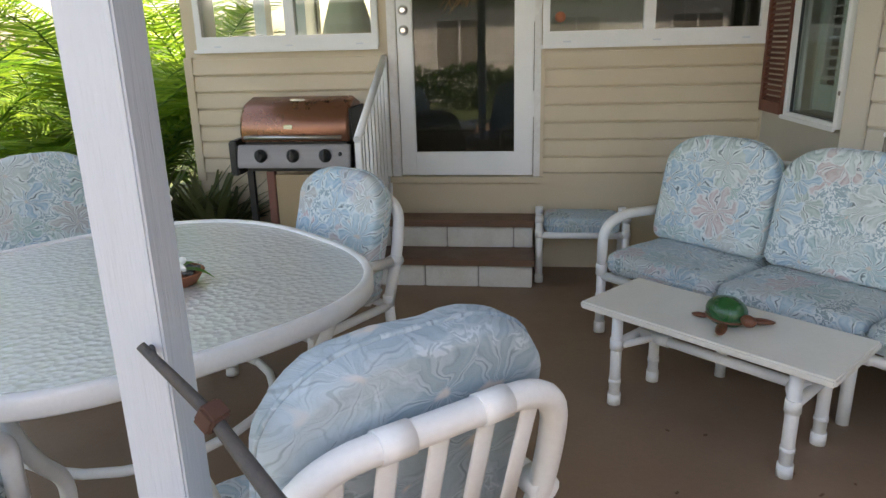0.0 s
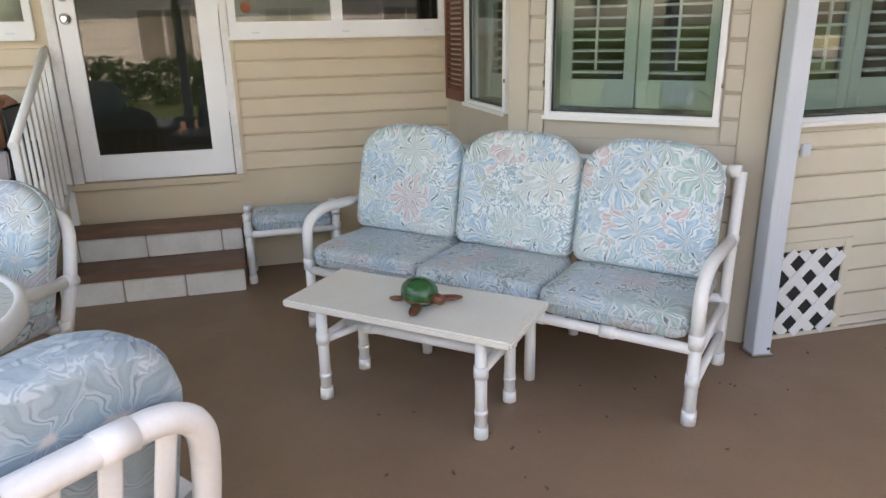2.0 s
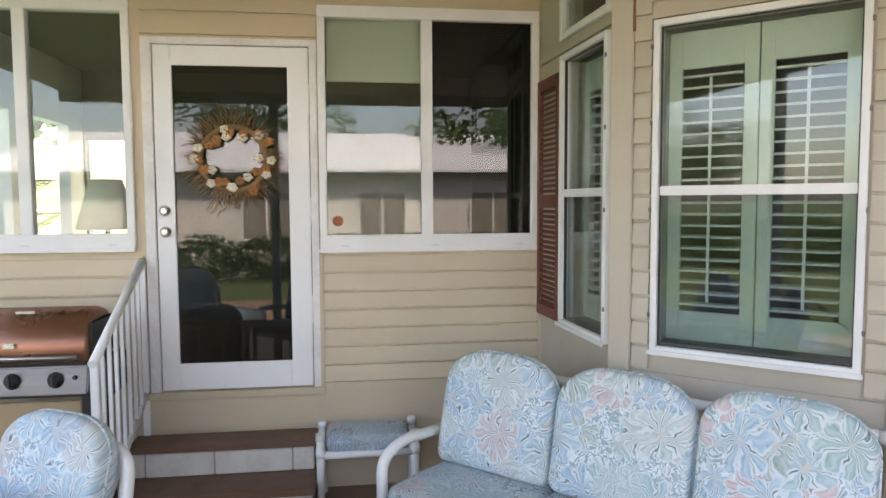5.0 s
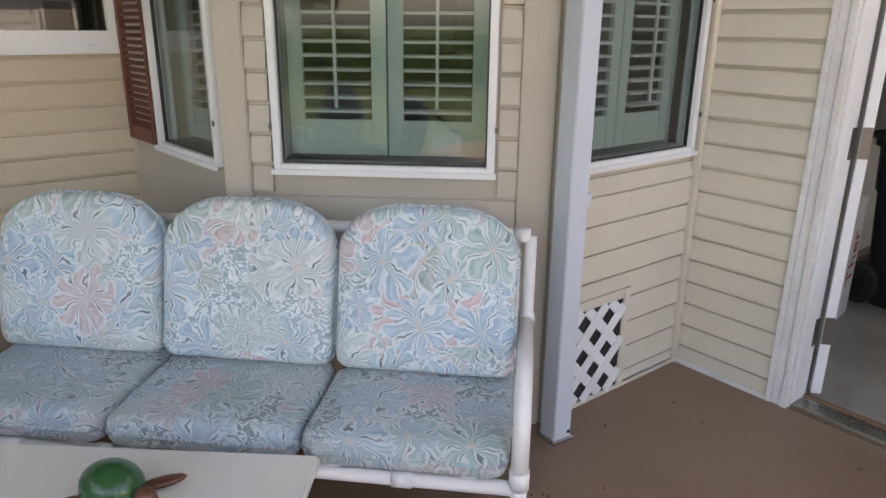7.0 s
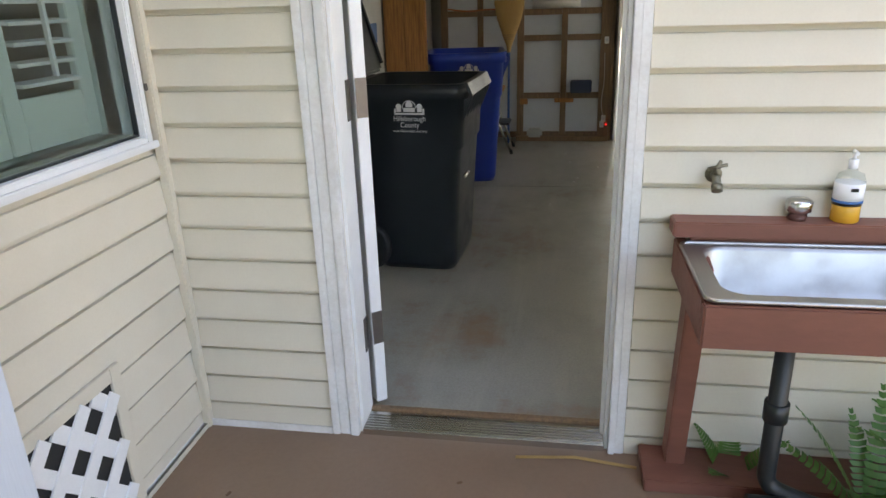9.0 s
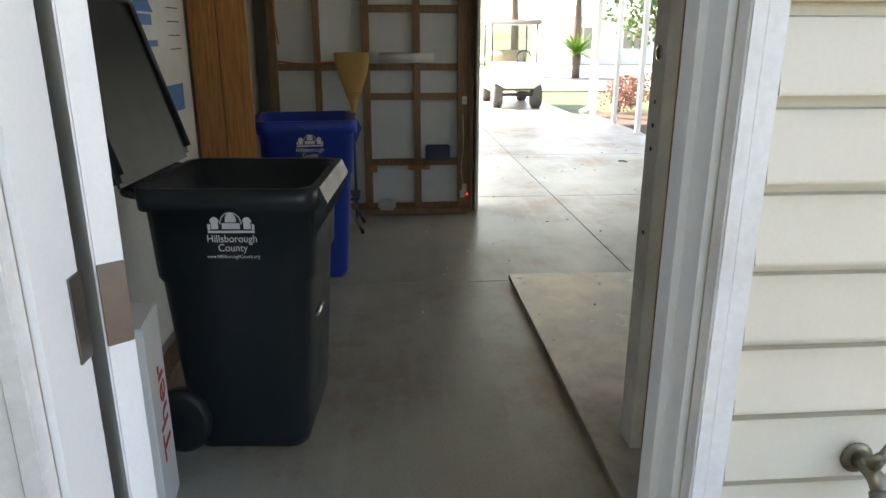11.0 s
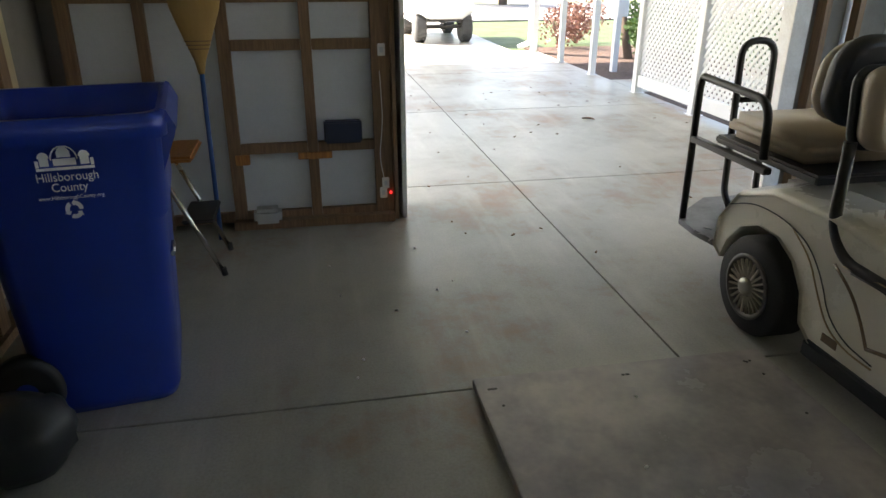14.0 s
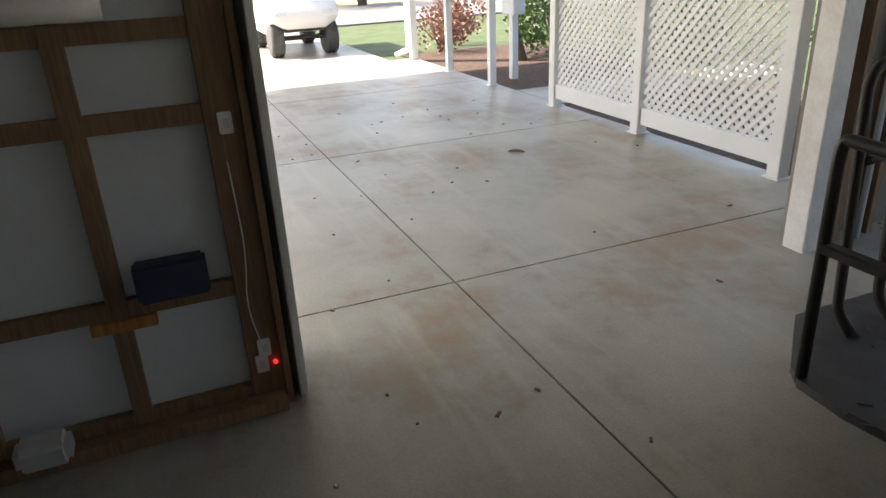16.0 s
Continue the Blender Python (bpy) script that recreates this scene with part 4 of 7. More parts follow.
def add_cushion(name, parent, m, dims, mat, label=""):
    bm, piping = cushion(*dims)
    ob = part(name, bm, mat, parent, label)
    ob.matrix_basis = m
    bm = bmesh.new()
    uvl = bm.loops.layers.uv.new("UV")
    tube(bm, piping, 0.006, 6)
    for f in bm.faces:
        for lp in f.loops:
            lp[uvl].uv = (lp.vert.co.x, lp.vert.co.y)
    part("piping", bm, mat, ob)
    return ob


def collar(bm, p, axis, r=0.029, h=0.035):
    lathe(bm, ((r, -h / 2), (r, h / 2)), p, 14, axis)


# three-seat sofa: local x along it, y towards the wall, seen front at y = 0
SL = 1.97
sofa = thing("sofa", "white plastic-tube sofa with blue floral cushions", "sofa", m=pose(0.735, 3.545, 0, 0, 0, math.degrees(math.atan2(-1.405, 1.378))))
R = 0.025
for x in (0.0, SL):
    part("leg", tubes((((x, 0, 0.0), (x, 0, 0.42)), R), (((x, 0, 0.0), (x, 0, 0.06)), R + 0.005), (((x, 0, 0.17), (x, 0, 0.22)), R + 0.004)), PVC, sofa)
    part("leg", tubes((((x, 0.60, 0.0), (x, 0.60, 0.40), (x, 0.69, 0.90)), R, 0.2), (((x, 0.60, 0.0), (x, 0.60, 0.06)), R + 0.005)), PVC, sofa)
    part("armrest", tubes((((x, 0.0, 0.36), (x, 0.0, 0.58), (x, 0.14, 0.635), (x, 0.62, 0.60)), R + 0.002, 0.11), (((x, 0.585, 0.60), (x, 0.66, 0.60)), R + 0.006), (((x, 0.0, 0.33), (x, 0.0, 0.39)), R + 0.006)), PVC, sofa)
    part("side_rail", tubes((((x, 0, 0.30), (x, 0.60, 0.30)), 0.021)), PVC, sofa)
    part("side_rail", tubes((((x, 0, 0.16), (x, 0.60, 0.16)), 0.018)), PVC, sofa)
for x in (SL * 0.36, SL * 0.64):
    part("leg", tubes((((x, 0.03, 0.0), (x, 0.03, 0.30)), R)), PVC, sofa)
    part("leg", tubes((((x, 0.58, 0.0), (x, 0.58, 0.30)), R)), PVC, sofa)
part("front_rail", tubes((((0, 0, 0.325), (SL, 0, 0.325)), 0.023), *[(((x - 0.03, 0, 0.325), (x + 0.03, 0, 0.325)), 0.028) for x in (0.35, 0.66, 0.98, 1.31, 1.62)]), PVC, sofa)
part("back_rail", tubes((((0, 0.69, 0.90), (SL, 0.69, 0.90)), R), (((-0.001, 0.69, 0.90), (0.06, 0.69, 0.90)), 0.03), (((SL - 0.06, 0.69, 0.90), (SL + 0.001, 0.69, 0.90)), 0.03)), PVC, sofa)
part("back_rail", tubes((((0, 0.60, 0.32), (SL, 0.60, 0.32)), R)), PVC, sofa)
part("low_rail", tubes((((0, 0.56, 0.16), (SL, 0.56, 0.16)), 0.018)), PVC, sofa)
for i in range(9):
    x = 0.15 + i * (SL - 0.3) / 8
    part("seat_strap", boxes((x - 0.025, x + 0.025, 0.0, 0.6, 0.346, 0.352)), PVC, sofa)
CW = (SL - 0.06) / 3
for i in range(3):
    cx = 0.03 + CW * (i + 0.5)
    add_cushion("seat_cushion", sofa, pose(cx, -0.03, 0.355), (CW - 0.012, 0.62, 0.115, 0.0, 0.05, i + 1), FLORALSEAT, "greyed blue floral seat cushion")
    add_cushion("back_cushion", sofa, pose(cx, 0.47, 0.46, 77, 0, 0), (CW - 0.012, 0.575, 0.13, 0.165, 0.05, 5 + i * 0.8), FLORAL, "blue floral back cushion with a rounded top")

# ottoman
ott = thing("ottoman", "white plastic-tube footstool with a floral pad", "stool", m=pose(0.41, 4.34, 0))
for x in (0, 0.55):
    for y in (0, 0.25):
        part("leg", tubes((((x, y, 0), (x, y, 0.43)), 0.024), (((x, y, 0), (x, y, 0.05)), 0.029), (((x, y, 0.31), (x, y, 0.36)), 0.029), (((x, y, 0.41), (x, y, 0.45)), 0.028)), PVC, ott)
    part("rail", tubes((((x, 0, 0.32), (x, 0.25, 0.32)), 0.02)), PVC, ott)
for y in (0, 0.25):
    part("rail", tubes((((0, y, 0.32), (0.55, y, 0.32)), 0.022)), PVC, ott)
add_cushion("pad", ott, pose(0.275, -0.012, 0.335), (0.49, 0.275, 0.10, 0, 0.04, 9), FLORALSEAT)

# coffee table
ct = thing("coffee_table", "white coffee table with a laminate top on tube legs", "table", m=pose(0.574, 2.821, 0, 0, 0, -40.9))
TL, TW = 1.035, 0.445
part("tabletop", boxes((0, TL, 0, TW, 0.42, 0.452), bevel=0.008), TABLETOP, ct, "off-white laminate top")
for x in (0.16, TL - 0.14):
    for y in (0.055, TW - 0.085):
        part("leg", tubes((((x, y, 0), (x, y, 0.42)), 0.024), (((x, y, 0), (x, y, 0.05)), 0.029), (((x, y, 0.10), (x, y, 0.12)), 0.027), (((x, y, 0.26), (x, y, 0.31)), 0.029)), PVC, ct)
    part("stretcher", tubes((((x, 0.055, 0.285), (x, TW - 0.085, 0.285)), 0.02)), PVC, ct)
    part("brace", tubes((((x, 0.07, 0.27), (x + (0.09 if x < 0.5 else -0.09), TW / 2, 0.29), (x, TW - 0.10, 0.27)), 0.016, 0.08)), PVC, ct)
part("stretcher", tubes((((0.16, TW / 2, 0.285), (TL - 0.14, TW / 2, 0.285)), 0.021), (((0.26, TW / 2, 0.285), (0.31, TW / 2, 0.285)), 0.026)), PVC, ct)

# turtle figurine
bm = bmesh.new()
ellipsoid(bm, (0, 0, 0.045), (0.088, 0.072, 0.062), 20, 12)
for f in bm.faces:
    f.material_index = 0
seen_faces = set(bm.faces)
for c, r, a in (((0.115, 0.0, 0.045), (0.034, 0.024, 0.024), 0), ((0.075, 0.09, 0.015), (0.065, 0.022, 0.012), 50), ((0.075, -0.09, 0.015), (0.065, 0.022, 0.012), -50), ((-0.075, 0.06, 0.012), (0.035, 0.018, 0.010), 140), ((-0.075, -0.06, 0.012), (0.035, 0.018, 0.010), -140), ((0, 0, 0.022), (0.09, 0.076, 0.014), 0)):
    ellipsoid(bm, c, r, 12, 8, Matrix.Rotation(radians(a), 4, "Z"))
for f in bm.faces:
    if f not in seen_faces:
        f.material_index = 1
turtle = solid("turtle_figurine", bm, [TURTLEGREEN, TURTLEBROWN], "glazed green and brown turtle figurine on the coffee table", "figurine", m=pose(1.13, 2.625, 0.454, 0, 0, -62))


def dining_chair(m, seed, label, cloth=None):
    """Tube patio chair; local +y is forward, the seat's centre at the origin."""
    ch = thing("patio_chair", label, "chair", "chairs round the patio table", m=m)
    w = 0.29
    for s in (-1, 1):
        x = s * w
        part("leg", tubes((((x, -0.28, 0), (x, -0.24, 0.42)), 0.025), (((x, -0.28, 0), (x, -0.275, 0.05)), 0.03)), PVC, ch)
        part("leg", tubes((((x, 0.26, 0), (x, 0.24, 0.42)), 0.025), (((x, 0.26, 0), (x, 0.255, 0.05)), 0.03)), PVC, ch)
        part("armrest", tubes((((x, 0.24, 0.34), (x, 0.24, 0.585), (x, 0.12, 0.615), (x, -0.30, 0.59)), 0.027, 0.11), (((x, -0.27, 0.592), (x, -0.33, 0.589)), 0.033)), PVC, ch)
        part("side_rail", tubes((((x, -0.25, 0.36), (x, 0.24, 0.36)), 0.022)), PVC, ch)
    part("back_hoop", tubes((((-w, -0.24, 0.36), (-w, -0.33, 0.66), (-w + 0.04, -0.40, 0.89), (w - 0.04, -0.40, 0.89), (w, -0.33, 0.66), (w, -0.24, 0.36)), 0.027, 0.14), *[(((x - 0.03, -0.40, 0.89), (x + 0.03, -0.40, 0.89)), 0.0305) for x in (-0.09, 0.10)]), PVC, ch)
    part("front_rail", tubes((((-w, 0.24, 0.36), (w, 0.24, 0.36)), 0.022)), PVC, ch)
    part("back_rail", tubes((((-w, -0.25, 0.36), (w, -0.25, 0.36)), 0.022)), PVC, ch)
    for i in range(5):
        x = (i - 2) * 0.095
        bm = bmesh.new()
        tube(bm, [(x, -0.262, 0.37), (x, -0.40, 0.885)], 0.021, 8)
        for v in bm.verts:
            c = Vector((x, -0.262 - 0.138 * (v.co.z - 0.37) / 0.515, v.co.z))
            v.co.y = c.y + (v.co.y - c.y) * 0.25
        part("back_slat", bm, PVC, ch)
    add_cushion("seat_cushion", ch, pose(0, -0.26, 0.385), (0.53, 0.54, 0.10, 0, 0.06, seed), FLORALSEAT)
    add_cushion("back_cushion", ch, pose(0, -0.235, 0.45, 75, 0, 180), (0.54, 0.595, 0.12, 0.17, 0.05, seed + 0.5), cloth or FLORAL, "floral back cushion with a rounded top")
    return ch


# the near chair's back cushion has its shade coloured into the cloth
dining_chair(pose(-0.055, 1.325, 0, 0, 0, 41) @ Matrix.Diagonal((1.08, 1.04, 1.03, 1)), 11, "white tube patio chair with faded, shade-toned blue cushions, back outwards", FLORALSHADE)
dining_chair(pose(-0.70, 2.96, 0, 0, 0, 150) @ Matrix.Diagonal((1.04, 1.0, 0.92, 1)), 13, "white tube patio chair with floral cushions beside the steps")
dining_chair(pose(-1.97, 2.98, 0, 0, 0, 222), 15, "white tube patio chair with floral cushions on the garden side")
dining_chair(pose(-1.25, 1.12, 0, 0, 0, 8), 17, "white tube patio chair tucked under the patio table")

# patio table with a rounded-square glass top
TC = Vector((-1.10, 2.22, 0))


def table_outline(r, n=72, power=2.7):
    out = []
    for k in range(n):
        a = 2 * math.pi * k / n
        c, s = math.cos(a), math.sin(a)
        out.append((math.copysign(abs(c) ** (2 / power), c) * r, math.copysign(abs(s) ** (2 / power), s) * r))
    return out


pt = thing("patio_table", "round-cornered white patio table with a hammered glass top", "table", m=pose(TC.x - 0.03, TC.y + 0.02, -0.03, 0, 0, 50) @ Matrix.Diagonal((0.96, 0.96, 1, 1)))
bm = bmesh.new()
top = [bm.verts.new((x, y, 0.742)) for x, y in table_outline(0.845)]
bot = [bm.verts.new((x, y, 0.736)) for x, y in table_outline(0.845)]
bm.faces.new(top)
bm.faces.new(bot[::-1])
for k in range(72):
    bm.faces.new((bot[k], bot[(k + 1) % 72], top[(k + 1) % 72], top[k]))
part("glass_top", bm, TABLEGLASS, pt, "hammered glass top").visible_shadow = False
bm = bmesh.new()
prof = ((0.838, 0.728), (0.838, 0.748), (0.848, 0.754), (0.864, 0.752), (0.872, 0.742), (0.872, 0.69), (0.864, 0.682), (0.855, 0.684), (0.852, 0.728))
rings = [[bm.verts.new((x, y, z)) for x, y in table_outline(r)] for r, z in prof]
for a, b in zip(rings, rings[1:] + rings[:1]):
    for k in range(72):
        bm.faces.new((a[k], a[(k + 1) % 72], b[(k + 1) % 72], b[k])).smooth = True
bmesh.ops.recalc_face_normals(bm, faces=bm.faces)
part("rim", bm, PVC, pt, "white metal rim")
for s in range(4):
    a = radians(45 + 90 * s)
    c, q = math.cos(a), math.sin(a)
    part("leg", tubes((((c * 0.82, q * 0.82, 0.70), (c * 0.74, q * 0.74, 0.45), (c * 0.55, q * 0.55, 0.25), (c * 0.72, q * 0.72, 0.03)), 0.026, 0.15)), PVC, pt)
    part("spoke", tubes((((c * 0.75, q * 0.75, 0.66), (0, 0, 0.66)), 0.016)), PVC, pt)
lring = [(math.cos(k * math.pi / 12) * 0.5, math.sin(k * math.pi / 12) * 0.5, 0.24) for k in range(25)]
part("stretcher_ring", tubes((lring, 0.018)), PVC, pt)

# orchid in a saucer on the patio table
orchid = thing("orchid_pot", "white orchid in a terracotta bowl of pebbles", "plant", m=pose(-0.93, 2.22, 0.714))
part("bowl", lathe(bmesh.new(), ((0.06, 0), (0.075, 0.006), (0.10, 0.045), (0.105, 0.05), (0.096, 0.05), (0.088, 0.035))), TERRACOTTA, orchid)
bm = bmesh.new()
rng = random.Random(8)
for i in range(60):
    a, rr = rng.uniform(0, 6.28), 0.085 * rng.random() ** 0.5
    ellipsoid(bm, (math.cos(a) * rr, math.sin(a) * rr, 0.045 + rng.uniform(0, 0.012)), (0.011, 0.009, 0.007), 6, 4)
part("gravel", bm, material("dark_pebbles", (0.08, 0.08, 0.08), (0.2, 0.19, 0.18), 0.6, stain=40, amount=0.9), orchid)
part("stem", tubes((((0, 0, 0.05), (0.02, -0.01, 0.22), (-0.02, 0.01, 0.36), (-0.06, 0.03, 0.42)), 0.004, 0.1)), FERNLEAF, orchid)
PETAL = material("white_petal", (0.80, 0.79, 0.72), None, 0.6, amount=0.15, bump=0)
for i, (x, y, z) in enumerate(((-0.06, 0.03, 0.42), (-0.03, 0.02, 0.38), (0.0, 0.0, 0.34), (0.03, -0.02, 0.09))):
    bm = bmesh.new()
    for k in range(5):
        a = k * 1.257 + i
        ellipsoid(bm, (x + math.cos(a) * 0.022, y - 0.01, z + math.sin(a) * 0.022), (0.02, 0.004, 0.014), 8, 5, Matrix.Rotation(-a, 4, "Y"))
    part("flower", bm, PETAL, orchid)


def blade(bm, base, direction, length, width, droop, steps=6, fold=0.2):
    """A tapered leaf that arches over."""
    d = Vector(direction).normalized()
    side = d.cross(Vector((0, 0, 1)))
    side = side.normalized() if side.length > 0.01 else Vector((1, 0, 0))
    p, prev = Vector(base), None
    for i in range(steps + 1):
        t = i / steps
        w = width * (0.35 + 1.3 * t * (1 - t) * 2) * (1 - t ** 3) + 0.0008
        row = (bm.verts.new(p - side * w), bm.verts.new(p + Vector((0, 0, -w * fold))), bm.verts.new(p + side * w))
        if prev:
            bm.faces.new((prev[0], prev[1], row[1], row[0]))
            bm.faces.new((prev[1], prev[2], row[2], row[1]))
        prev = row
        d = (d + Vector((0, 0, -droop / steps))).normalized()
        p = p + d * (length / steps)


for k in range(5):
    bm = bmesh.new()
    a = k * 1.3
    blade(bm, (0, 0, 0.05), (math.cos(a), math.sin(a), 0.6), 0.16, 0.018, 1.2)
    part("leaf", bm, FERNLEAF, orchid)

# barbecue
grill = thing("barbecue", "bronze-lidded gas barbecue with steel control panel", "barbecue", m=pose(-1.11, 4.32, 0) @ Matrix.Diagonal((0.94, 0.9, 1.0, 1.0)))
bm = bmesh.new()
prof = [(-0.22, 0.97), (-0.235, 1.03), (-0.21, 1.12), (-0.12, 1.20), (0.02, 1.23), (0.14, 1.20), (0.20, 1.12), (0.21, 0.97)]
ends = [[bm.verts.new((x, y, z)) for y, z in prof] for x in (-0.37, -0.35, 0.35, 0.37)]
for v in ends[0] + ends[3]:
    v.co.y *= 0.94
    v.co.z = 0.97 + (v.co.z - 0.97) * 0.94
for a, b in zip(ends, ends[1:]):
    for k in range(len(prof) - 1):
        bm.faces.new((a[k], a[k + 1], b[k + 1], b[k])).smooth = True
bm.faces.new(ends[0])
bm.faces.new(ends[3][::-1])
bmesh.ops.recalc_face_normals(bm, faces=bm.faces)
lid = part("lid", bm, COPPER, grill, "bronze enamelled lid")
part("lid_handle", tubes((((-0.33, -0.262, 1.0), (0.33, -0.262, 1.0)), 0.013), (((-0.31, -0.262, 1.0), (-0.31, -0.225, 1.0)), 0.009), (((0.31, -0.262, 1.0), (0.31, -0.225, 1.0)), 0.009)), STEEL, lid)
part("badge", boxes((-0.05, 0.05, -0.10, -0.085, 1.208, 1.222), bevel=0.003), STEEL, lid)
part("badge", boxes((-0.06, 0.0, -0.247, -0.232, 1.05, 1.075), bevel=0.003), CHROME, lid)
part("end_cap", boxes((0.372, 0.385, -0.20, 0.20, 0.965, 1.17), bevel=0.01), BLACKIRON, grill)
part("firebox", boxes((-0.37, 0.37, -0.22, 0.21, 0.78, 0.965), bevel=0.02), BLACKIRON, grill)
bm = bmesh.new()
for b in ((-0.385, 0.385, -0.30, -0.225, 0.815, 0.955),):
    vs = box(bm, *b)
for v in bm.verts:
    if v.co.z > 0.9 and v.co.y < -0.27:
        v.co.y += 0.04
bmesh.ops.recalc_face_normals(bm, faces=bm.faces)
bmesh.ops.bevel(bm, geom=bm.edges[:], offset=0.008, segments=2, affect="EDGES")
panel = part("control_panel", bm, DULLSTEEL, grill, "brushed steel control panel")
for x in (-0.22, 0.0, 0.22):
    part("knob", lathe(bmesh.new(), ((0.042, 0.0), (0.042, -0.006), (0.028, -0.012), (0.024, -0.035), (0.02, -0.038)), (x, -0.285, 0.89), 18, "y"), BLACKPLASTIC, panel)
    part("knob_grip", boxes((x - 0.007, x + 0.007, -0.335, -0.318, 0.865, 0.93), bevel=0.003), BLACKPLASTIC, panel)
part("igniter", lathe(bmesh.new(), ((0.012, 0), (0.012, -0.01), (0.008, -0.014)), (0.32, -0.282, 0.90), 12, "y"), BLACKPLASTIC, panel)
part("side_shelf", boxes((-0.45, -0.395, -0.26, 0.22, 0.76, 0.98), bevel=0.01), BLACKPLASTIC, grill, "black folded side shelf")
part("side_shelf", boxes((0.395, 0.44, -0.22, 0.22, 0.74, 0.96), bevel=0.01), BLACKPLASTIC, grill)
for x in (-0.34, 0.34):
    for y in (-0.18, 0.18):
        part("leg", boxes((x - 0.02, x + 0.02, y - 0.02, y + 0.02, 0.0, 0.78)), BLACKIRON, grill)
part("cabinet_door", boxes((-0.16, 0.32, -0.21, -0.19, 0.12, 0.76), bevel=0.005), material("tan_cabinet", (0.42, 0.30, 0.17), None, 0.5), grill, "tan cabinet front")
part("cabinet_frame", boxes((-0.22, -0.165, -0.215, -0.16, 0.08, 0.78), bevel=0.004), REDWOOD, grill)
part("bottom_shelf", boxes((-0.34, 0.34, -0.18, 0.18, 0.08, 0.11)), BLACKIRON, grill)

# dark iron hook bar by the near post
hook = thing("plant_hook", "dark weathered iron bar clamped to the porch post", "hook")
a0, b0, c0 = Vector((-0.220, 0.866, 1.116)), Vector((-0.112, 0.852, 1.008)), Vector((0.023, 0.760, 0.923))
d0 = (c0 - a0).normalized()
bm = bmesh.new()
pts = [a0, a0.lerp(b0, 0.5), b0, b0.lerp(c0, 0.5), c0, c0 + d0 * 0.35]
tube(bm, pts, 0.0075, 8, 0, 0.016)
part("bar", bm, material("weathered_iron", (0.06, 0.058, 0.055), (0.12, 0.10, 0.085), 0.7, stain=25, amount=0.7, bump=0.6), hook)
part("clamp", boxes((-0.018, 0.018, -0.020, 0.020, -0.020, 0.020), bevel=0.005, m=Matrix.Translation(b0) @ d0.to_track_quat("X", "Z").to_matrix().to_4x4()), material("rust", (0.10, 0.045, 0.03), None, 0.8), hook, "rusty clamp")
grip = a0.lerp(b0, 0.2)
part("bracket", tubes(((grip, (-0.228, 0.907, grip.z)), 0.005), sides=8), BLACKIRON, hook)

# ---- garage ----
GEX = 9.40
GIX = GX + 0.12
GY0, GY1 = -3.5, 2.82
LEVEL = 0.004

# floor: slabs with open joints between them, out to the street
slab_x = (GX + 0.13, 7.28, 9.80, 12.35, 14.9, 17.3)
bed = structure("ground_joint_bed", boxes((GX + 0.13, 17.3, -2.62, 2.9, -0.059, -0.008)), JOINT, "dark joint bed under the concrete", "joint")
pavement = new("floor_garage", data_of("floor_garage", boxes((GX + 0.125, 4.0, -3.5, -2.63, -0.05, 0.0)), GARAGEFLOOR))
tagged(pavement, "worn stained concrete slab floor with sawn joints", "floor", "", "structure")
for x0, x1 in zip(slab_x, slab_x[1:]):
    g = 0.0035
    for y0, y1 in ((-2.62, 0.0), (0.0, 2.9)):
        part("slab", boxes((x0 + g, x1 - g, y0 + g, y1 - g, -0.05, 0.0), bevel=0.002), GARAGEFLOOR, pavement)
part("slab", boxes((4.0, 9.3, -3.5, -2.628, -0.05, 0.0)), GARAGEFLOOR, pavement)
driveway = structure("road_driveway", boxes((17.306, 24, -2.2, 6.0, -0.055, -0.004)), GARAGEFLOOR, "sunlit concrete driveway", "driveway")
road = structure("road", boxes((24.0, 31, -300, 300, -0.058, -0.02)), material("pale_asphalt", (0.16, 0.155, 0.15), (0.11, 0.105, 0.10), 0.85, grain=50, bump=0.4), "sunlit grey street", "road")

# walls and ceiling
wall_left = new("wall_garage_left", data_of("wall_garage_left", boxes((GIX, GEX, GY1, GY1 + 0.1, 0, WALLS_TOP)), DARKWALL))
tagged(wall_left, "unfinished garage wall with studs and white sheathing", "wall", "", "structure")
part("sheathing", boxes((GIX + 0.02, 7.18, GY1 - 0.012, GY1 - 0.002, 0.1, 2.9)), SHEATH, wall_left, "white sheathing board with blue print")
part("sheathing", boxes((7.28, 8.9, GY1 - 0.012, GY1 - 0.002, 0.1, 2.9)), material("cream_inner_siding", (0.55, 0.47, 0.30), None, 0.6, bump=0.3), wall_left, "cream board")
part("bottom_plate", boxes((GIX + 0.02, GEX - 0.1, GY1 - 0.10, GY1 - 0.014, 0.0, 0.04)), DARKSTUD, wall_left)
for x, w, mt in ((4.55, 0.05, DARKSTUD), (5.25, 0.05, DARKSTUD), (7.55, 0.05, DARKSTUD), (8.0, 0.05, DARKSTUD), (8.6, 0.05, DARKSTUD)):
    part("stud", boxes((x - w, x + w, GY1 - 0.08, GY1 - 0.014, 0.041, 2.9), bevel=0.003), mt, wall_left)
posts = thing("stud_post", "orange pine post of two studs by the bins", "post")
part("stud", boxes((7.20, 7.25, 2.47, 2.635, 0.0, WALLS_TOP), bevel=0.004), STUD, posts)
part("stud", boxes((7.21, 7.26, 2.64, 2.80, 0.0, WALLS_TOP), bevel=0.004), STUD, posts)
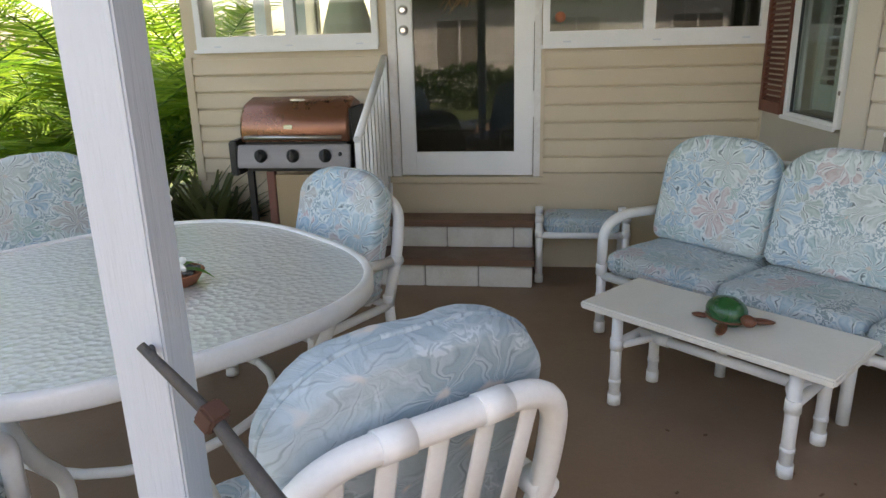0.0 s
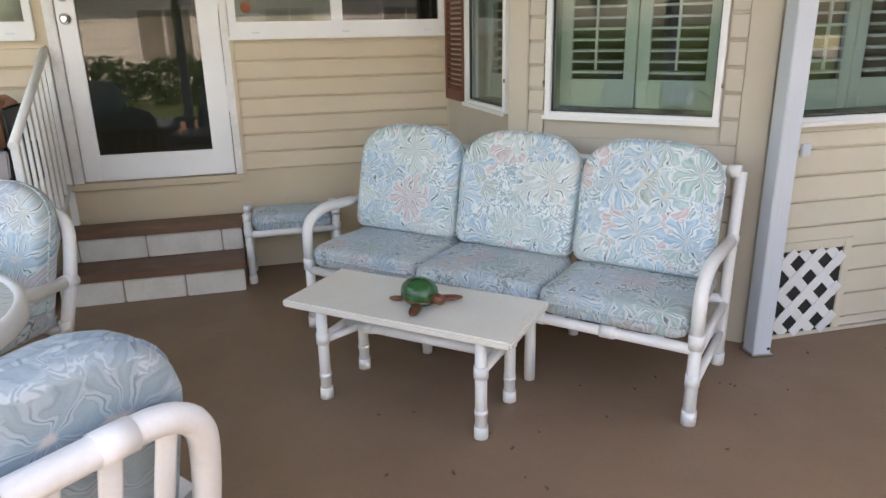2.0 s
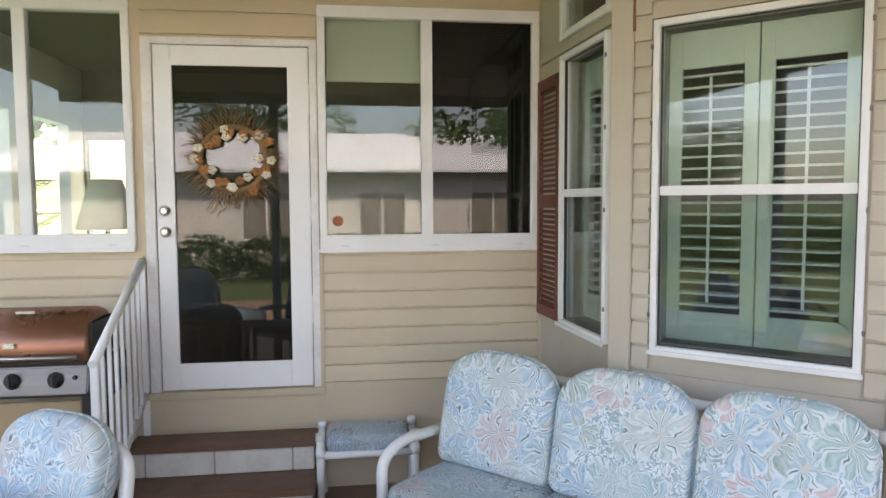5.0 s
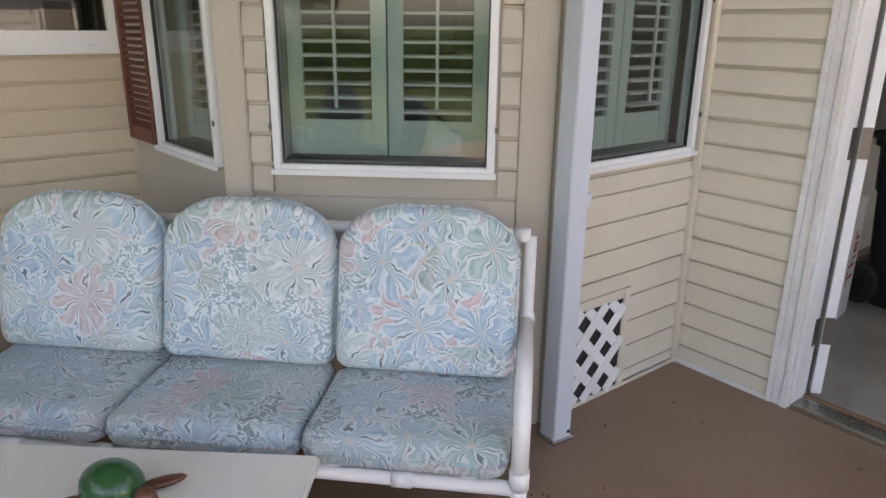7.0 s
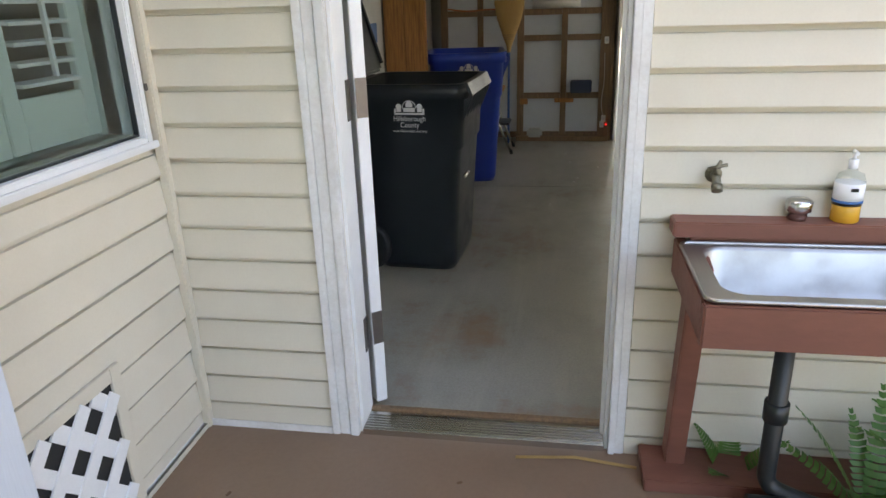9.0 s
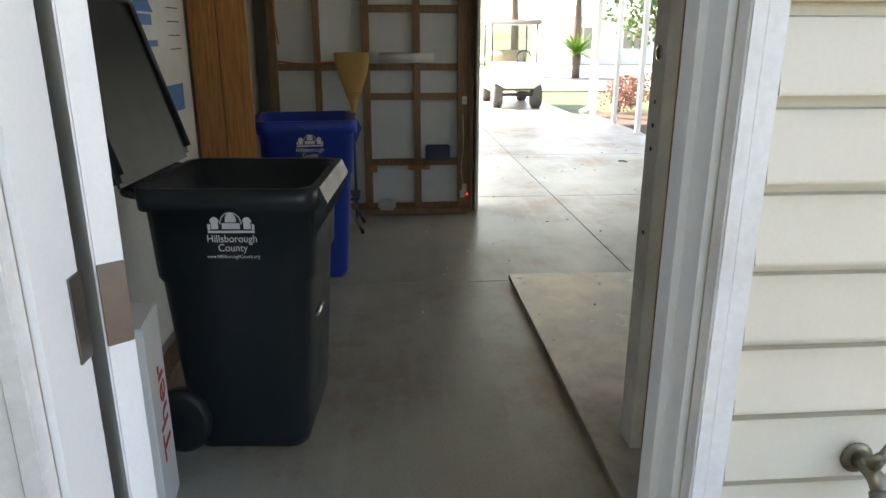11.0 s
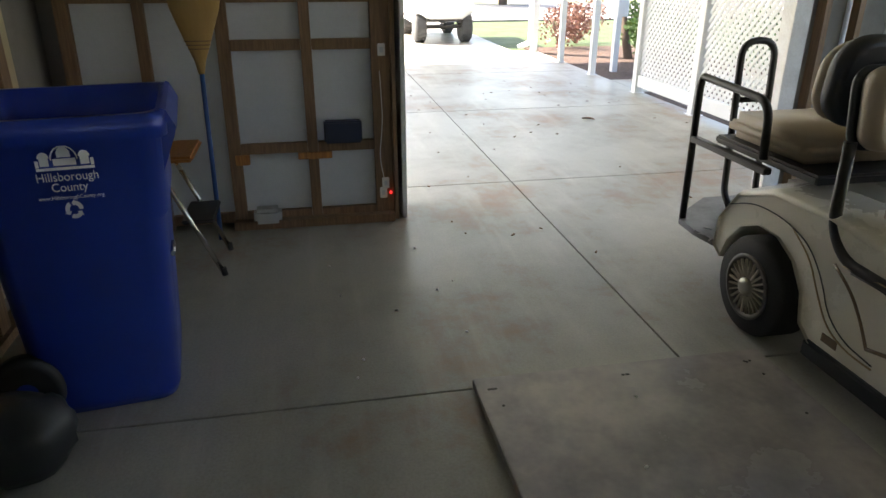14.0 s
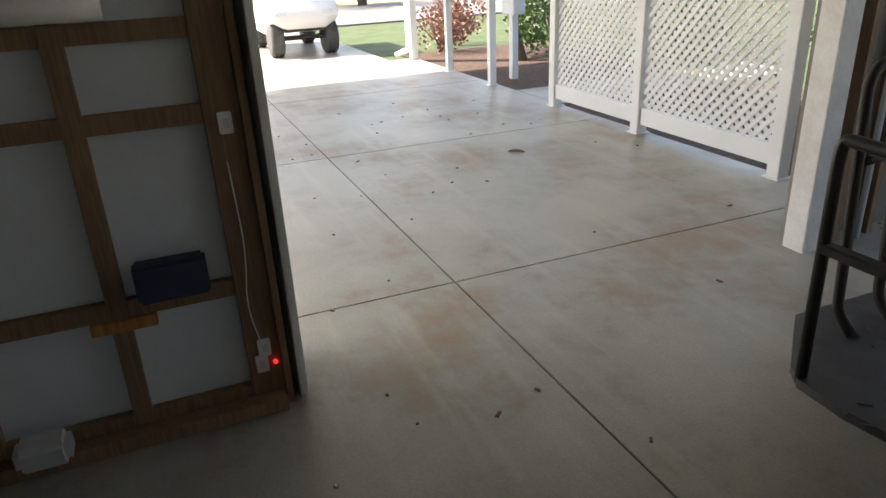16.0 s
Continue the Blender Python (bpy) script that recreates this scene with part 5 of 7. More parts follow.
for i, (x, z, w, h) in enumerate(((6.33, 1.62, 0.26, 0.05), (6.35, 1.52, 0.30, 0.03), (6.72, 1.18, 0.28, 0.14), (6.30, 1.40, 0.10, 0.02))):
    part("print_bar", boxes((x, x + w, GY1 - 0.016, GY1 - 0.013, z, z + h)), BLUEINK, wall_left)
for i in range(5):
    part("print_bar", boxes((6.85, 7.05, GY1 - 0.016, GY1 - 0.013, 1.5 + i * 0.07, 1.505 + i * 0.07)), JOINT, wall_left)
bm = bmesh.new()
vs = [bm.verts.new((x, GY1 - 0.015, z)) for x, z in ((6.31, 1.68), (6.63, 1.68), (6.47, 1.82))]
bm.faces.new(vs)
part("print_roof_shape", bm, BLUEINK, wall_left)
# out of view; the opening is added to brighten the garage
structure("wall_garage_right", boxes((GIX, 4.7, GY0 - 0.1, GY0, 0, WALLS_TOP), (9.1, GEX, GY0 - 0.1, GY0, 0, WALLS_TOP), (4.7, 9.1, GY0 - 0.1, GY0, 2.8, WALLS_TOP)), BOUNCEBOARD, "unseen pale garage side wall, wide opening added to let in daylight", "wall")
# out of view; pale to throw daylight back down
structure("ceiling_garage", boxes((GIX, GEX, GY0, GY1, WALLS_TOP - 0.09, WALLS_TOP - 0.004)), BOUNCEBOARD, "unseen garage ceiling, kept pale to bounce daylight", "ceiling")
# front wall with the wide carport opening
OY0, OY1, OZ = -1.78, 0.885, 2.35
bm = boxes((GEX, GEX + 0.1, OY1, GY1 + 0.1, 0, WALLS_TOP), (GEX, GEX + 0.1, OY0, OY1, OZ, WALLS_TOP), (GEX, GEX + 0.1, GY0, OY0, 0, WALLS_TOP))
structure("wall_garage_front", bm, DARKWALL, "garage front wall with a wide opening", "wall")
structure("trim_opening_left", boxes((GEX - 0.21, GEX + 0.13, OY1 - 0.03, OY1 - 0.001, 0, OZ), bevel=0.004), WORN, "white board at the garage opening", "trim")
structure("trim_opening_right", boxes((GEX - 0.13, GEX - 0.001, OY0 - 0.02, OY0 + 0.10, 0, OZ), bevel=0.004), WORN, "white post at the garage opening", "trim")
structure("trim_opening_brace", boxes((-0.04, 0.04, -0.03, 0.03, 0.0, 0.5), m=Matrix.Translation((GEX + 0.03, OY1 - 0.03, OZ - 0.36)) @ Matrix.Rotation(radians(45), 4, "X")), DARKSTUD, "dark corner brace of the opening", "trim")
for i, y in enumerate((-1.95, -2.2, -2.55, -2.95)):
    structure("trim_stud_front", boxes((GEX - 0.09, GEX - 0.002, y - 0.02, y + 0.02, 0, WALLS_TOP - 0.1)), DARKSTUD, "dark stud on the garage front wall", "stud")
structure("trim_conduit", tubes((((GEX - 0.11, -2.08, 0.0), (GEX - 0.11, -2.08, 2.8)), 0.016), (((GEX - 0.11, -2.4, 0.6), (GEX - 0.11, -2.4, 2.8)), 0.012)), PANELGREY, "grey conduit on the garage wall", "conduit")

# framed panel leaning on the front wall
lean = Matrix.Translation((9.205, 0, 0)) @ Matrix.Rotation(radians(2.7), 4, "Y")
pan = thing("framed_panel", "wood-framed grey panels leaning on the garage wall", "panel", m=lean)
PY0, PY1, PT = 0.93, 2.70, 2.86
part("backing", boxes((0.035, 0.045, PY0, PY1, 0.03, PT)), PANELGREY, pan, "grey-white backing panel")
for y, w in ((PY0 + 0.06, 0.055), (1.41, 0.03), (1.86, 0.035), (2.28, 0.03), (2.66, 0.035)):
    part("stud", boxes((-0.01, 0.034, y - w, y + w, 0.0, PT), bevel=0.003), DARKSTUD, pan)
part("edge_board", boxes((-0.04, 0.05, PY0 - 0.02, PY0 + 0.004, 0.0, PT), bevel=0.003), DARKSTUD, pan)
for a, b in ((PY0 + 0.116, 1.379), (1.441, 1.824)):
    for z in (0.06, 0.47, 1.055, 1.31, 1.80, 2.3):
        part("cross_rail", boxes((-0.005, 0.034, a, b, z - 0.03, z + 0.03), bevel=0.003), DARKSTUD, pan)
for a, b in ((1.896, 2.249), (2.311, 2.624)):
    for z in (0.06, 1.31, 2.0):
        part("cross_rail", boxes((-0.005, 0.034, a, b, z - 0.03, z + 0.03), bevel=0.003), DARKSTUD, pan)
part("block", boxes((-0.02, 0.03, 1.30, 1.50, 0.40, 0.44), bevel=0.003), STUD, pan)
part("block", boxes((-0.02, 0.03, 1.78, 1.86, 0.38, 0.44), bevel=0.003), STUD, pan)
part("bottom_board", boxes((-0.085, -0.012, 0.94, 1.9, 0.0, 0.05), bevel=0.003), DARKSTUD, pan)


def on_panel(x, y, z):
    return lean @ Vector((x, y, z))


nb = solid("navy_box", boxes((-0.07, 0.0, -0.11, 0.11, 0, 0.13), bevel=0.01), NAVY, "navy cloth pouch on the panel rail", "box", m=Matrix.Translation(on_panel(-0.008, 1.23, 0.50)))
roll = solid("paper_roll", tubes((((-0.05, -0.24, 0.05), (-0.05, 0.24, 0.05)), 0.045)), material("white_plastic", (0.7, 0.7, 0.68), None, 0.5), "white wrapped roll lying on the panel rail", "roll", m=Matrix.Translation(on_panel(-0.0, 1.5, 1.34)))
tub = solid("plastic_tub", boxes((-0.13, -0.02, -0.08, 0.08, 0, 0.09), bevel=0.02), material("milky_plastic", (0.5, 0.52, 0.52), None, 0.4), "milky plastic tub on the bottom rail", "tub", m=Matrix.Translation((9.195, 1.70, 0.052)))
for nm, y, z in (("light_switch", 0.985, 1.02), ("outlet", 0.985, 0.23), ("outlet", 1.0, 0.17)):
    o = thing(nm, "white outlet box on the panel edge", "outlet", m=Matrix.Translation(on_panel(-0.012, y, z)))
    part("plate", boxes((-0.008, 0, -0.022, 0.022, -0.035, 0.035), bevel=0.003), INK, o)
    part("socket", boxes((-0.011, -0.008, -0.01, 0.01, -0.015, 0.015)), PANELGREY, o)
solid("indicator_light", lathe(bmesh.new(), ((0.008, 0), (0.008, -0.008), (0.004, -0.012)), on_panel(-0.02, 0.955, 0.17), 10, "x"), glow("red_led", (1.0, 0.03, 0.03), 0.45), "small red indicator light", "light")
solid("cable", tubes(([on_panel(-0.02, 1.0, 0.9), on_panel(-0.02, 0.99, 0.6), on_panel(-0.03, 1.02, 0.4), on_panel(-0.02, 0.99, 0.24)], 0.0024, 0.1), sides=6), INK, "thin white cable on the panel", "cable")
solid("extension_cord", tubes(([on_panel(-0.02, 2.62, 1.36), on_panel(-0.03, 2.4, 1.33), on_panel(-0.03, 2.2, 1.35), on_panel(-0.02, 1.93, 1.34)], 0.008, 0.1), ([on_panel(-0.03, 2.6, 1.5), on_panel(-0.04, 2.64, 1.9), on_panel(-0.02, 2.58, 2.2)], 0.008, 0.1), sides=6), material("orange_cord", (0.45, 0.12, 0.02), None, 0.5), "orange extension cord hung on the studs", "cord")

# broom standing head up
broom = thing("broom", "straw broom with a blue handle, head upwards", "broom", m=pose(9.02, 1.97, 0.0, 0, 5, 0))
part("handle", tubes((((0, 0, 0.0), (0, 0, 0.98)), 0.013)), BLUEPAINT, broom, "blue painted handle")
bm = bmesh.new()
prof = [(0.016, 0.016, 0.93), (0.03, 0.026, 1.0), (0.075, 0.034, 1.12), (0.125, 0.036, 1.26), (0.155, 0.034, 1.42), (0.150, 0.03, 1.44)]
rings = [[bm.verts.new((b * math.sin(k * math.pi / 12), a * math.cos(k * math.pi / 12), z)) for k in range(24)] for a, b, z in prof]
for a, b in zip(rings, rings[1:]):
    for k in range(24):
        bm.faces.new((a[k], a[(k + 1) % 24], b[(k + 1) % 24], b[k])).smooth = True
bm.faces.new(rings[-1])
bm.faces.new(rings[0][::-1])
part("bristles", bm, STRAW, broom, "tan straw head")
for z, r in ((1.06, 0.05), (1.08, 0.058), (1.10, 0.066)):
    part("stitching", tubes(([(0.036 * math.sin(k * math.pi / 12), (r + 0.004) * math.cos(k * math.pi / 12), z) for k in range(25)], 0.003), sides=6), DARKSTUD, broom)

# folding step stool
stool = thing("step_stool", "folding chrome step stool with a wooden seat", "stool", m=pose(8.68, 2.14, 0, 0, 0, 0))
part("seat", boxes((-0.18, 0.18, -0.16, 0.12, 0.60, 0.63), bevel=0.012), STUD, stool)
part("step", boxes((-0.16, 0.16, -0.22, -0.06, 0.28, 0.30), bevel=0.008), BLACKPLASTIC, stool)
for x in (-0.17, 0.17):
    part("leg", tubes((((x, -0.24, 0.0), (x, 0.02, 0.60)), 0.012)), CHROME, stool)
    part("leg", tubes((((x, 0.26, 0.0), (x, 0.0, 0.60)), 0.012)), CHROME, stool)
    for y in (-0.24, 0.26):
        part("foot", tubes((((x, y, 0), (x, y * 0.97, 0.04)), 0.016)), BLACKPLASTIC, stool)


def wheelie_bin(name, m, mat, label, recycle):
    """Roll-out bin; the lettered front faces local -x, the handle side is local +x."""
    b = thing(name, label, "bin", "roll-out bins", m=m)
    bm = bmesh.new()
    H = 1.0
    lv = ((0.0, 0.255, 0.235), (0.04, 0.268, 0.25), (0.66, 0.285, 0.295), (0.68, 0.292, 0.31), (0.92, 0.295, 0.325), (0.925, 0.315, 0.345), (H, 0.32, 0.35), (H, 0.285, 0.315), (0.80, 0.275, 0.30), (0.2, 0.22, 0.25))

    def ring(z, hx, hy):
        out, r = [], 0.07
        for cx, cy, a0 in ((hx - r, hy - r, 0), (-hx + r, hy - r, 90), (-hx + r, -hy + r, 180), (hx - r, -hy + r, 270)):
            for i in range(5):
                a = radians(a0 + i * 22.5)
                out.append(bm.verts.new((cx + r * math.cos(a), cy + r * math.sin(a), z)))
        return out
    rings = [ring(*l) for l in lv]
    n = len(rings[0])
    for a, c in zip(rings, rings[1:]):
        for k in range(n):
            bm.faces.new((a[k], a[(k + 1) % n], c[(k + 1) % n], c[k])).smooth = True
    bm.faces.new(rings[0][::-1])
    bm.faces.new(rings[-1])
    bmesh.ops.recalc_face_normals(bm, faces=bm.faces)
    part("body", bm, mat, b)
    # flared lip towards local -y with ribs
    bm = bmesh.new()
    sec = ((-0.335, 1.006), (-0.350, 1.0), (-0.378, 0.945), (-0.371, 0.938), (-0.328, 0.985))
    ends = [[bm.verts.new((x, y, z)) for y, z in sec] for x in (-0.27, 0.29)]
    for k in range(len(sec)):
        bm.faces.new((ends[0][k], ends[0][(k + 1) % 5], ends[1][(k + 1) % 5], ends[1][k]))
    bm.faces.new(ends[0])
    bm.faces.new(ends[1][::-1])
    bmesh.ops.recalc_face_normals(bm, faces=bm.faces)
    part("lip", bm, mat, b)
    bm = bmesh.new()
    web = [[bm.verts.new((x, y, z)) for y, z in ((-0.312, 0.975), (-0.374, 0.940), (-0.366, 0.915), (-0.306, 0.79))] for x in (-0.005, 0.005)]
    for k in range(4):
        bm.faces.new((web[0][k], web[0][(k + 1) % 4], web[1][(k + 1) % 4], web[1][k]))
    bm.faces.new(web[0][::-1])
    bm.faces.new(web[1])
    bmesh.ops.recalc_face_normals(bm, faces=bm.faces)
    me = data_of("rib", bm, mat)
    for i in range(7):
        r = new("rib", me)
        r.parent = b
        r.matrix_basis = pose(-0.235 + i * 0.082, 0, 0)
    part("catch_bar", tubes((((-0.16, -0.292, 0.5), (-0.05, -0.292, 0.5)), 0.010)), CHROME, b)
    for x in (-0.27, 0.27):
        w = part("wheel", lathe(bmesh.new(), ((0.10, -0.03), (0.125, -0.022), (0.125, 0.022), (0.10, 0.03)), (x, 0.27, 0.125), 24, "x"), BLACKPLASTIC, b)
        part("hub", lathe(bmesh.new(), ((0.04, -0.034), (0.04, 0.034)), (x, 0.27, 0.125), 16, "x"), mat, w)
    # open lid, hanging up on the far side
    bm = boxes((-0.33, 0.33, -0.02, 0.02, 0.0, 0.66), bevel=0.015)
    lid = part("lid", bm, mat, b, "open lid")
    lid.matrix_basis = pose(0.02, 0.385, 1.0, -19, 0, 0)
    part("lid_rim", tubes((((-0.32, -0.03, 0.04), (-0.32, -0.03, 0.64), (0.32, -0.03, 0.64), (0.32, -0.03, 0.04)), 0.012, 0.05)), mat, lid)
    part("handle", tubes((((-0.26, 0.345, 0.97), (-0.26, 0.40, 0.98), (0.26, 0.40, 0.98), (0.26, 0.345, 0.97)), 0.014, 0.03)), mat, b)
    # white print on the front
    face = Matrix.Translation((-0.2955, -0.015, 0.80)) @ Matrix(((0, 0, -1, 0), (-1, 0, 0, 0), (0, 1, 0, 0), (0, 0, 0, 1))) @ Matrix.Rotation(radians(0.8), 4, "X")
    off = 0.0
    word("county_name", "Hillsborough", 0.037, face @ pose(0, off + 0.018, 0.004), INK, b)
    word("county_name", "County", 0.037, face @ pose(0, off - 0.014, 0.004), INK, b)
    word("web_address", "www.HillsboroughCounty.org", 0.0165, face @ pose(0, off - 0.038, 0.004), INK, b)
    face = face @ pose(0, 0.013, 0.0) @ Matrix.Diagonal((0.68, 0.68, 1, 1))
    bm = bmesh.new()
    for d in ((-0.13, 0.13, 0, 0.012), (-0.11, -0.07, 0.02, 0.06), (0.07, 0.11, 0.02, 0.06), (-0.05, 0.05, 0.02, 0.05), (-0.03, 0.03, 0.055, 0.08), (-0.004, 0.004, 0.10, 0.13), (-0.13, -0.115, 0.015, 0.045), (0.115, 0.13, 0.015, 0.045)):
        box(bm, d[0], d[1], d[2] + off + 0.055, d[3] + off + 0.055, 0.003, 0.004, m=face)
    for k in range(10):
        a0, a1 = math.pi * k / 10, math.pi * (k + 1) / 10
        for rr, cx, cz, t in ((0.028, 0, 0.075, 0.0), (0.062, 0, 0.045, 0.056), (0.026, -0.09, 0.055, 0.0), (0.026, 0.09, 0.055, 0.0)):
            q = [face @ Vector((cx + math.cos(a) * r, cz + off + 0.055 + math.sin(a) * r, 0.004)) for a, r in ((a0, t), (a0, rr), (a1, rr), (a1, t))]
            if t == 0:
                q = q[1:3] + [face @ Vector((cx, cz + off + 0.055, 0.004))]
            bm.faces.new([bm.verts.new(p) for p in q])
    part("county_emblem", bm, INK, b)
    if recycle:
        bm = bmesh.new()
        for k in range(3):
            for u in range(4):
                a0, a1 = radians(120 * k + u * 20), radians(120 * k + (u + 1) * 20)
                q = [face @ Vector((math.cos(a) * r, off - 0.125 + math.sin(a) * r, 0.004)) for a, r in ((a0, 0.022), (a0, 0.042), (a1, 0.042), (a1, 0.022))]
                bm.faces.new([bm.verts.new(p) for p in q])
            a = radians(120 * k + 80)
            q = [face @ Vector((math.cos(a + da) * r, off - 0.125 + math.sin(a + da) * r, 0.004)) for da, r in ((0, 0.014), (0, 0.050), (0.45, 0.032))]
            bm.faces.new([bm.verts.new(p) for p in q])
        part("recycling_mark", bm, INK, b)
    return b


wheelie_bin("rubbish_bin", pose(5.685, 2.22, 0, 0, 0, -4) @ Matrix.Diagonal((1.05, 0.94, 1.06, 1)), DARKBIN, "charcoal roll-out rubbish bin with its lid open", False)
wheelie_bin("recycling_bin", pose(7.665, 2.22, 0, 0, 0, 8) @ Matrix.Diagonal((1.0, 0.92, 1.06, 1)), BLUEBIN, "blue roll-out recycling bin with its lid open", True)

# white carton with red print between the bins and the door
carton = thing("carton", "white carton with red lettering on the garage floor", "box", m=pose(4.95, 2.42, 0, 0, 0, 8))
part("carton_body", boxes((0, 0.24, 0, 0.3, 0, 0.72), bevel=0.004), INK, carton)
word("print_word", "Ther", 0.17, Matrix.Translation((0.13, -0.002, 0.12)) @ Matrix.Rotation(radians(90), 4, "X") @ Matrix.Rotation(radians(90), 4, "Z") @ pose(0.25, -0.06, 0), REDINK, carton)
part("print_bar", boxes((-0.002, 0.0, 0.06, 0.24, 0.5, 0.56), (-0.002, 0.0, 0.06, 0.24, 0.3, 0.4)), REDINK, carton)
bag = bmesh.new()
ellipsoid(bag, (0, 0, 0.13), (0.16, 0.17, 0.14), 20, 12)
for v in bag.verts:
    v.co += v.co.normalized() * noise.noise(v.co * 14) * 0.03
    v.co.z = max(0.0, v.co.z)
solid("rubbish_bag", bag, BLACKPLASTIC, "black rubbish bag beside the recycling bin", "bag", m=pose(7.1, 2.38, 0))

# painted plywood ramp sheet
sheet = thing("plywood_sheet", "worn grey-painted plywood sheet lying on the floor", "plywood")
part("board", boxes((4.85, 7.28, -0.30, 0.885, 0.012, 0.045), bevel=0.003), PLY, sheet)
part("batten", boxes((4.9, 7.2, 0.80, 0.86, 0.0, 0.012), (4.9, 7.2, -0.25, -0.19, 0.0, 0.012)), DARKSTUD, sheet)
rng = random.Random(21)
for i in range(26):
    part("screw", lathe(bmesh.new(), ((0.006, 0), (0.006, 0.0015), (0.003, 0.002)), (rng.choice((7.2, 5.0 + rng.random() * 2.2)), rng.choice((0.83, 0.3, -0.2)) + rng.uniform(-0.02, 0.02), 0.045), 8), BLACKIRON, sheet)

# partition end with strike plates
partition = thing("wall_partition", "partition end with a white jamb board and pine stud", "wall", kind="structure")
part("jamb_board", boxes((5.22, 5.34, 0.715, 0.76, 0.046, WALLS_TOP - 0.1), bevel=0.003), WORN, partition, "white painted jamb board")
part("stud", boxes((5.22, 5.34, 0.58, 0.713, 0.046, WALLS_TOP - 0.1), bevel=0.004), STUD, partition, "orange pine stud")
part("lock_ring", lathe(bmesh.new(), ((0.026, 0), (0.026, 0.004), (0.018, 0.005), (0.018, 0.001)), (5.28, 0.76, 1.52), 20, "y"), CHROME, partition)
for z in (0.9, 1.28, 1.36, 1.2):
    part("screw", lathe(bmesh.new(), ((0.008, 0), (0.008, 0.003), (0.004, 0.004)), (5.28, 0.76, z), 10, "y"), BLACKIRON, partition)
shelf = thing("bench", "low plank bench with a red-edged board", "bench")
part("plank", boxes((5.40, 5.80, -0.45, 0.26, 0.37, 0.41), bevel=0.004), wood("bench_plank", (0.26, 0.15, 0.07), (0.14, 0.08, 0.04), axis=(1, 14, 14)), shelf)
part("edge_board", boxes((5.36, 5.397, -0.45, 0.28, 0.34, 0.42), bevel=0.003), material("red_white_edge", (0.62, 0.56, 0.54), (0.45, 0.05, 0.05), 0.5, stain=8, amount=0.9), shelf)
for x in (5.45, 5.75):
    for y in (-0.2, 0.2):
        part("leg", boxes((x - 0.03, x + 0.03, y - 0.03, y + 0.03, 0.0455, 0.37)), DARKSTUD, shelf)

# ---- sink by the garage wall ----
sink = thing("outdoor_sink", "steel double sink in a red-brown wooden stand", "sink")
SY0, SY1 = -0.25, 1.085
FX = 3.295
part("back_ledge", boxes((3.705, 3.788, SY0, SY1 + 0.015, 0.816, 0.862), bevel=0.004), REDWOOD, sink)
part("side_board", boxes((FX + 0.03, 3.78, SY1 - 0.035, SY1, 0.68, 0.792), bevel=0.004), REDWOOD, sink)
part("side_board", boxes((FX + 0.03, 3.78, SY0, SY0 + 0.035, 0.68, 0.792), bevel=0.004), REDWOOD, sink)
part("front_board", boxes((FX, FX + 0.035, SY0, SY1, 0.675, 0.79), bevel=0.005), REDWOOD, sink)
part("back_board", boxes((3.722, 3.735, SY0 + 0.036, SY1 - 0.036, 0.70, 0.819), bevel=0.003), REDWOOD, sink)


def basin(bm, x0, x1, y0, y1, top, depth):
    """Rounded sink bowl, open upwards; returns its upper ring."""
    prev, first = None, None
    for inset, z, r in ((0.0, top, 0.06), (0.006, top - 0.012, 0.06), (0.02, top - depth + 0.03, 0.06), (0.05, top - depth, 0.05), (0.12, top - depth - 0.004, 0.03)):
        ring = []
        for cx, cy, a0 in ((x1 - inset - r, y1 - inset - r, 0), (x0 + inset + r, y1 - inset - r, 90), (x0 + inset + r, y0 + inset + r, 180), (x1 - inset - r, y0 + inset + r, 270)):
            for i in range(6):
                a = radians(a0 + i * 18)
                ring.append(bm.verts.new((cx + r * math.cos(a), cy + r * math.sin(a), z)))
        if prev:
            for k in range(24):
                bm.faces.new((prev[k], prev[(k + 1) % 24], ring[(k + 1) % 24], ring[k])).smooth = True
        else:
            first = ring
        prev = ring
    bm.faces.new(prev)
    return first


bm = bmesh.new()
RIMZ = 0.80
ring1 = basin(bm, 3.345, 3.685, 0.44, 1.03, RIMZ, 0.15)
ring2 = basin(bm, 3.345, 3.685, -0.17, 0.38, RIMZ, 0.15)


def frame_strip(bm, ring, x0, x1, y0, y1):
    """Flat rim between a bowl's ring and a rectangle, corner by corner."""
    cs = [bm.verts.new((x, y, RIMZ)) for x, y in ((x1, y1), (x0, y1), (x0, y0), (x1, y0))]
    for q in range(4):
        seg = ring[q * 6:q * 6 + 6]
        for a, b in zip(seg, seg[1:]):
            bm.faces.new((cs[q], b, a))
        bm.faces.new((cs[q], cs[(q + 1) % 4], ring[(q * 6 + 6) % 24], seg[-1]))


frame_strip(bm, ring1, 3.302, 3.715, 0.41, 1.078)
frame_strip(bm, ring2, 3.302, 3.715, -0.24, 0.41)
bmesh.ops.recalc_face_normals(bm, faces=bm.faces)
part("double_bowl", bm, STEEL, sink, "brushed steel double bowl")
part("rim_edge", tubes(([(3.302, -0.24, RIMZ), (3.302, 1.078, RIMZ), (3.71, 1.078, RIMZ), (3.71, -0.24, RIMZ), (3.302, -0.24, RIMZ)], 0.006, 0.03), sides=8), STEEL, sink)
for y in (0.72, 0.10):
    part("drain", lathe(bmesh.new(), ((0.04, 0.0), (0.045, 0.004), (0.03, 0.005), (0.02, 0.001)), (3.55, y, RIMZ - 0.153), 20), CHROME, sink)
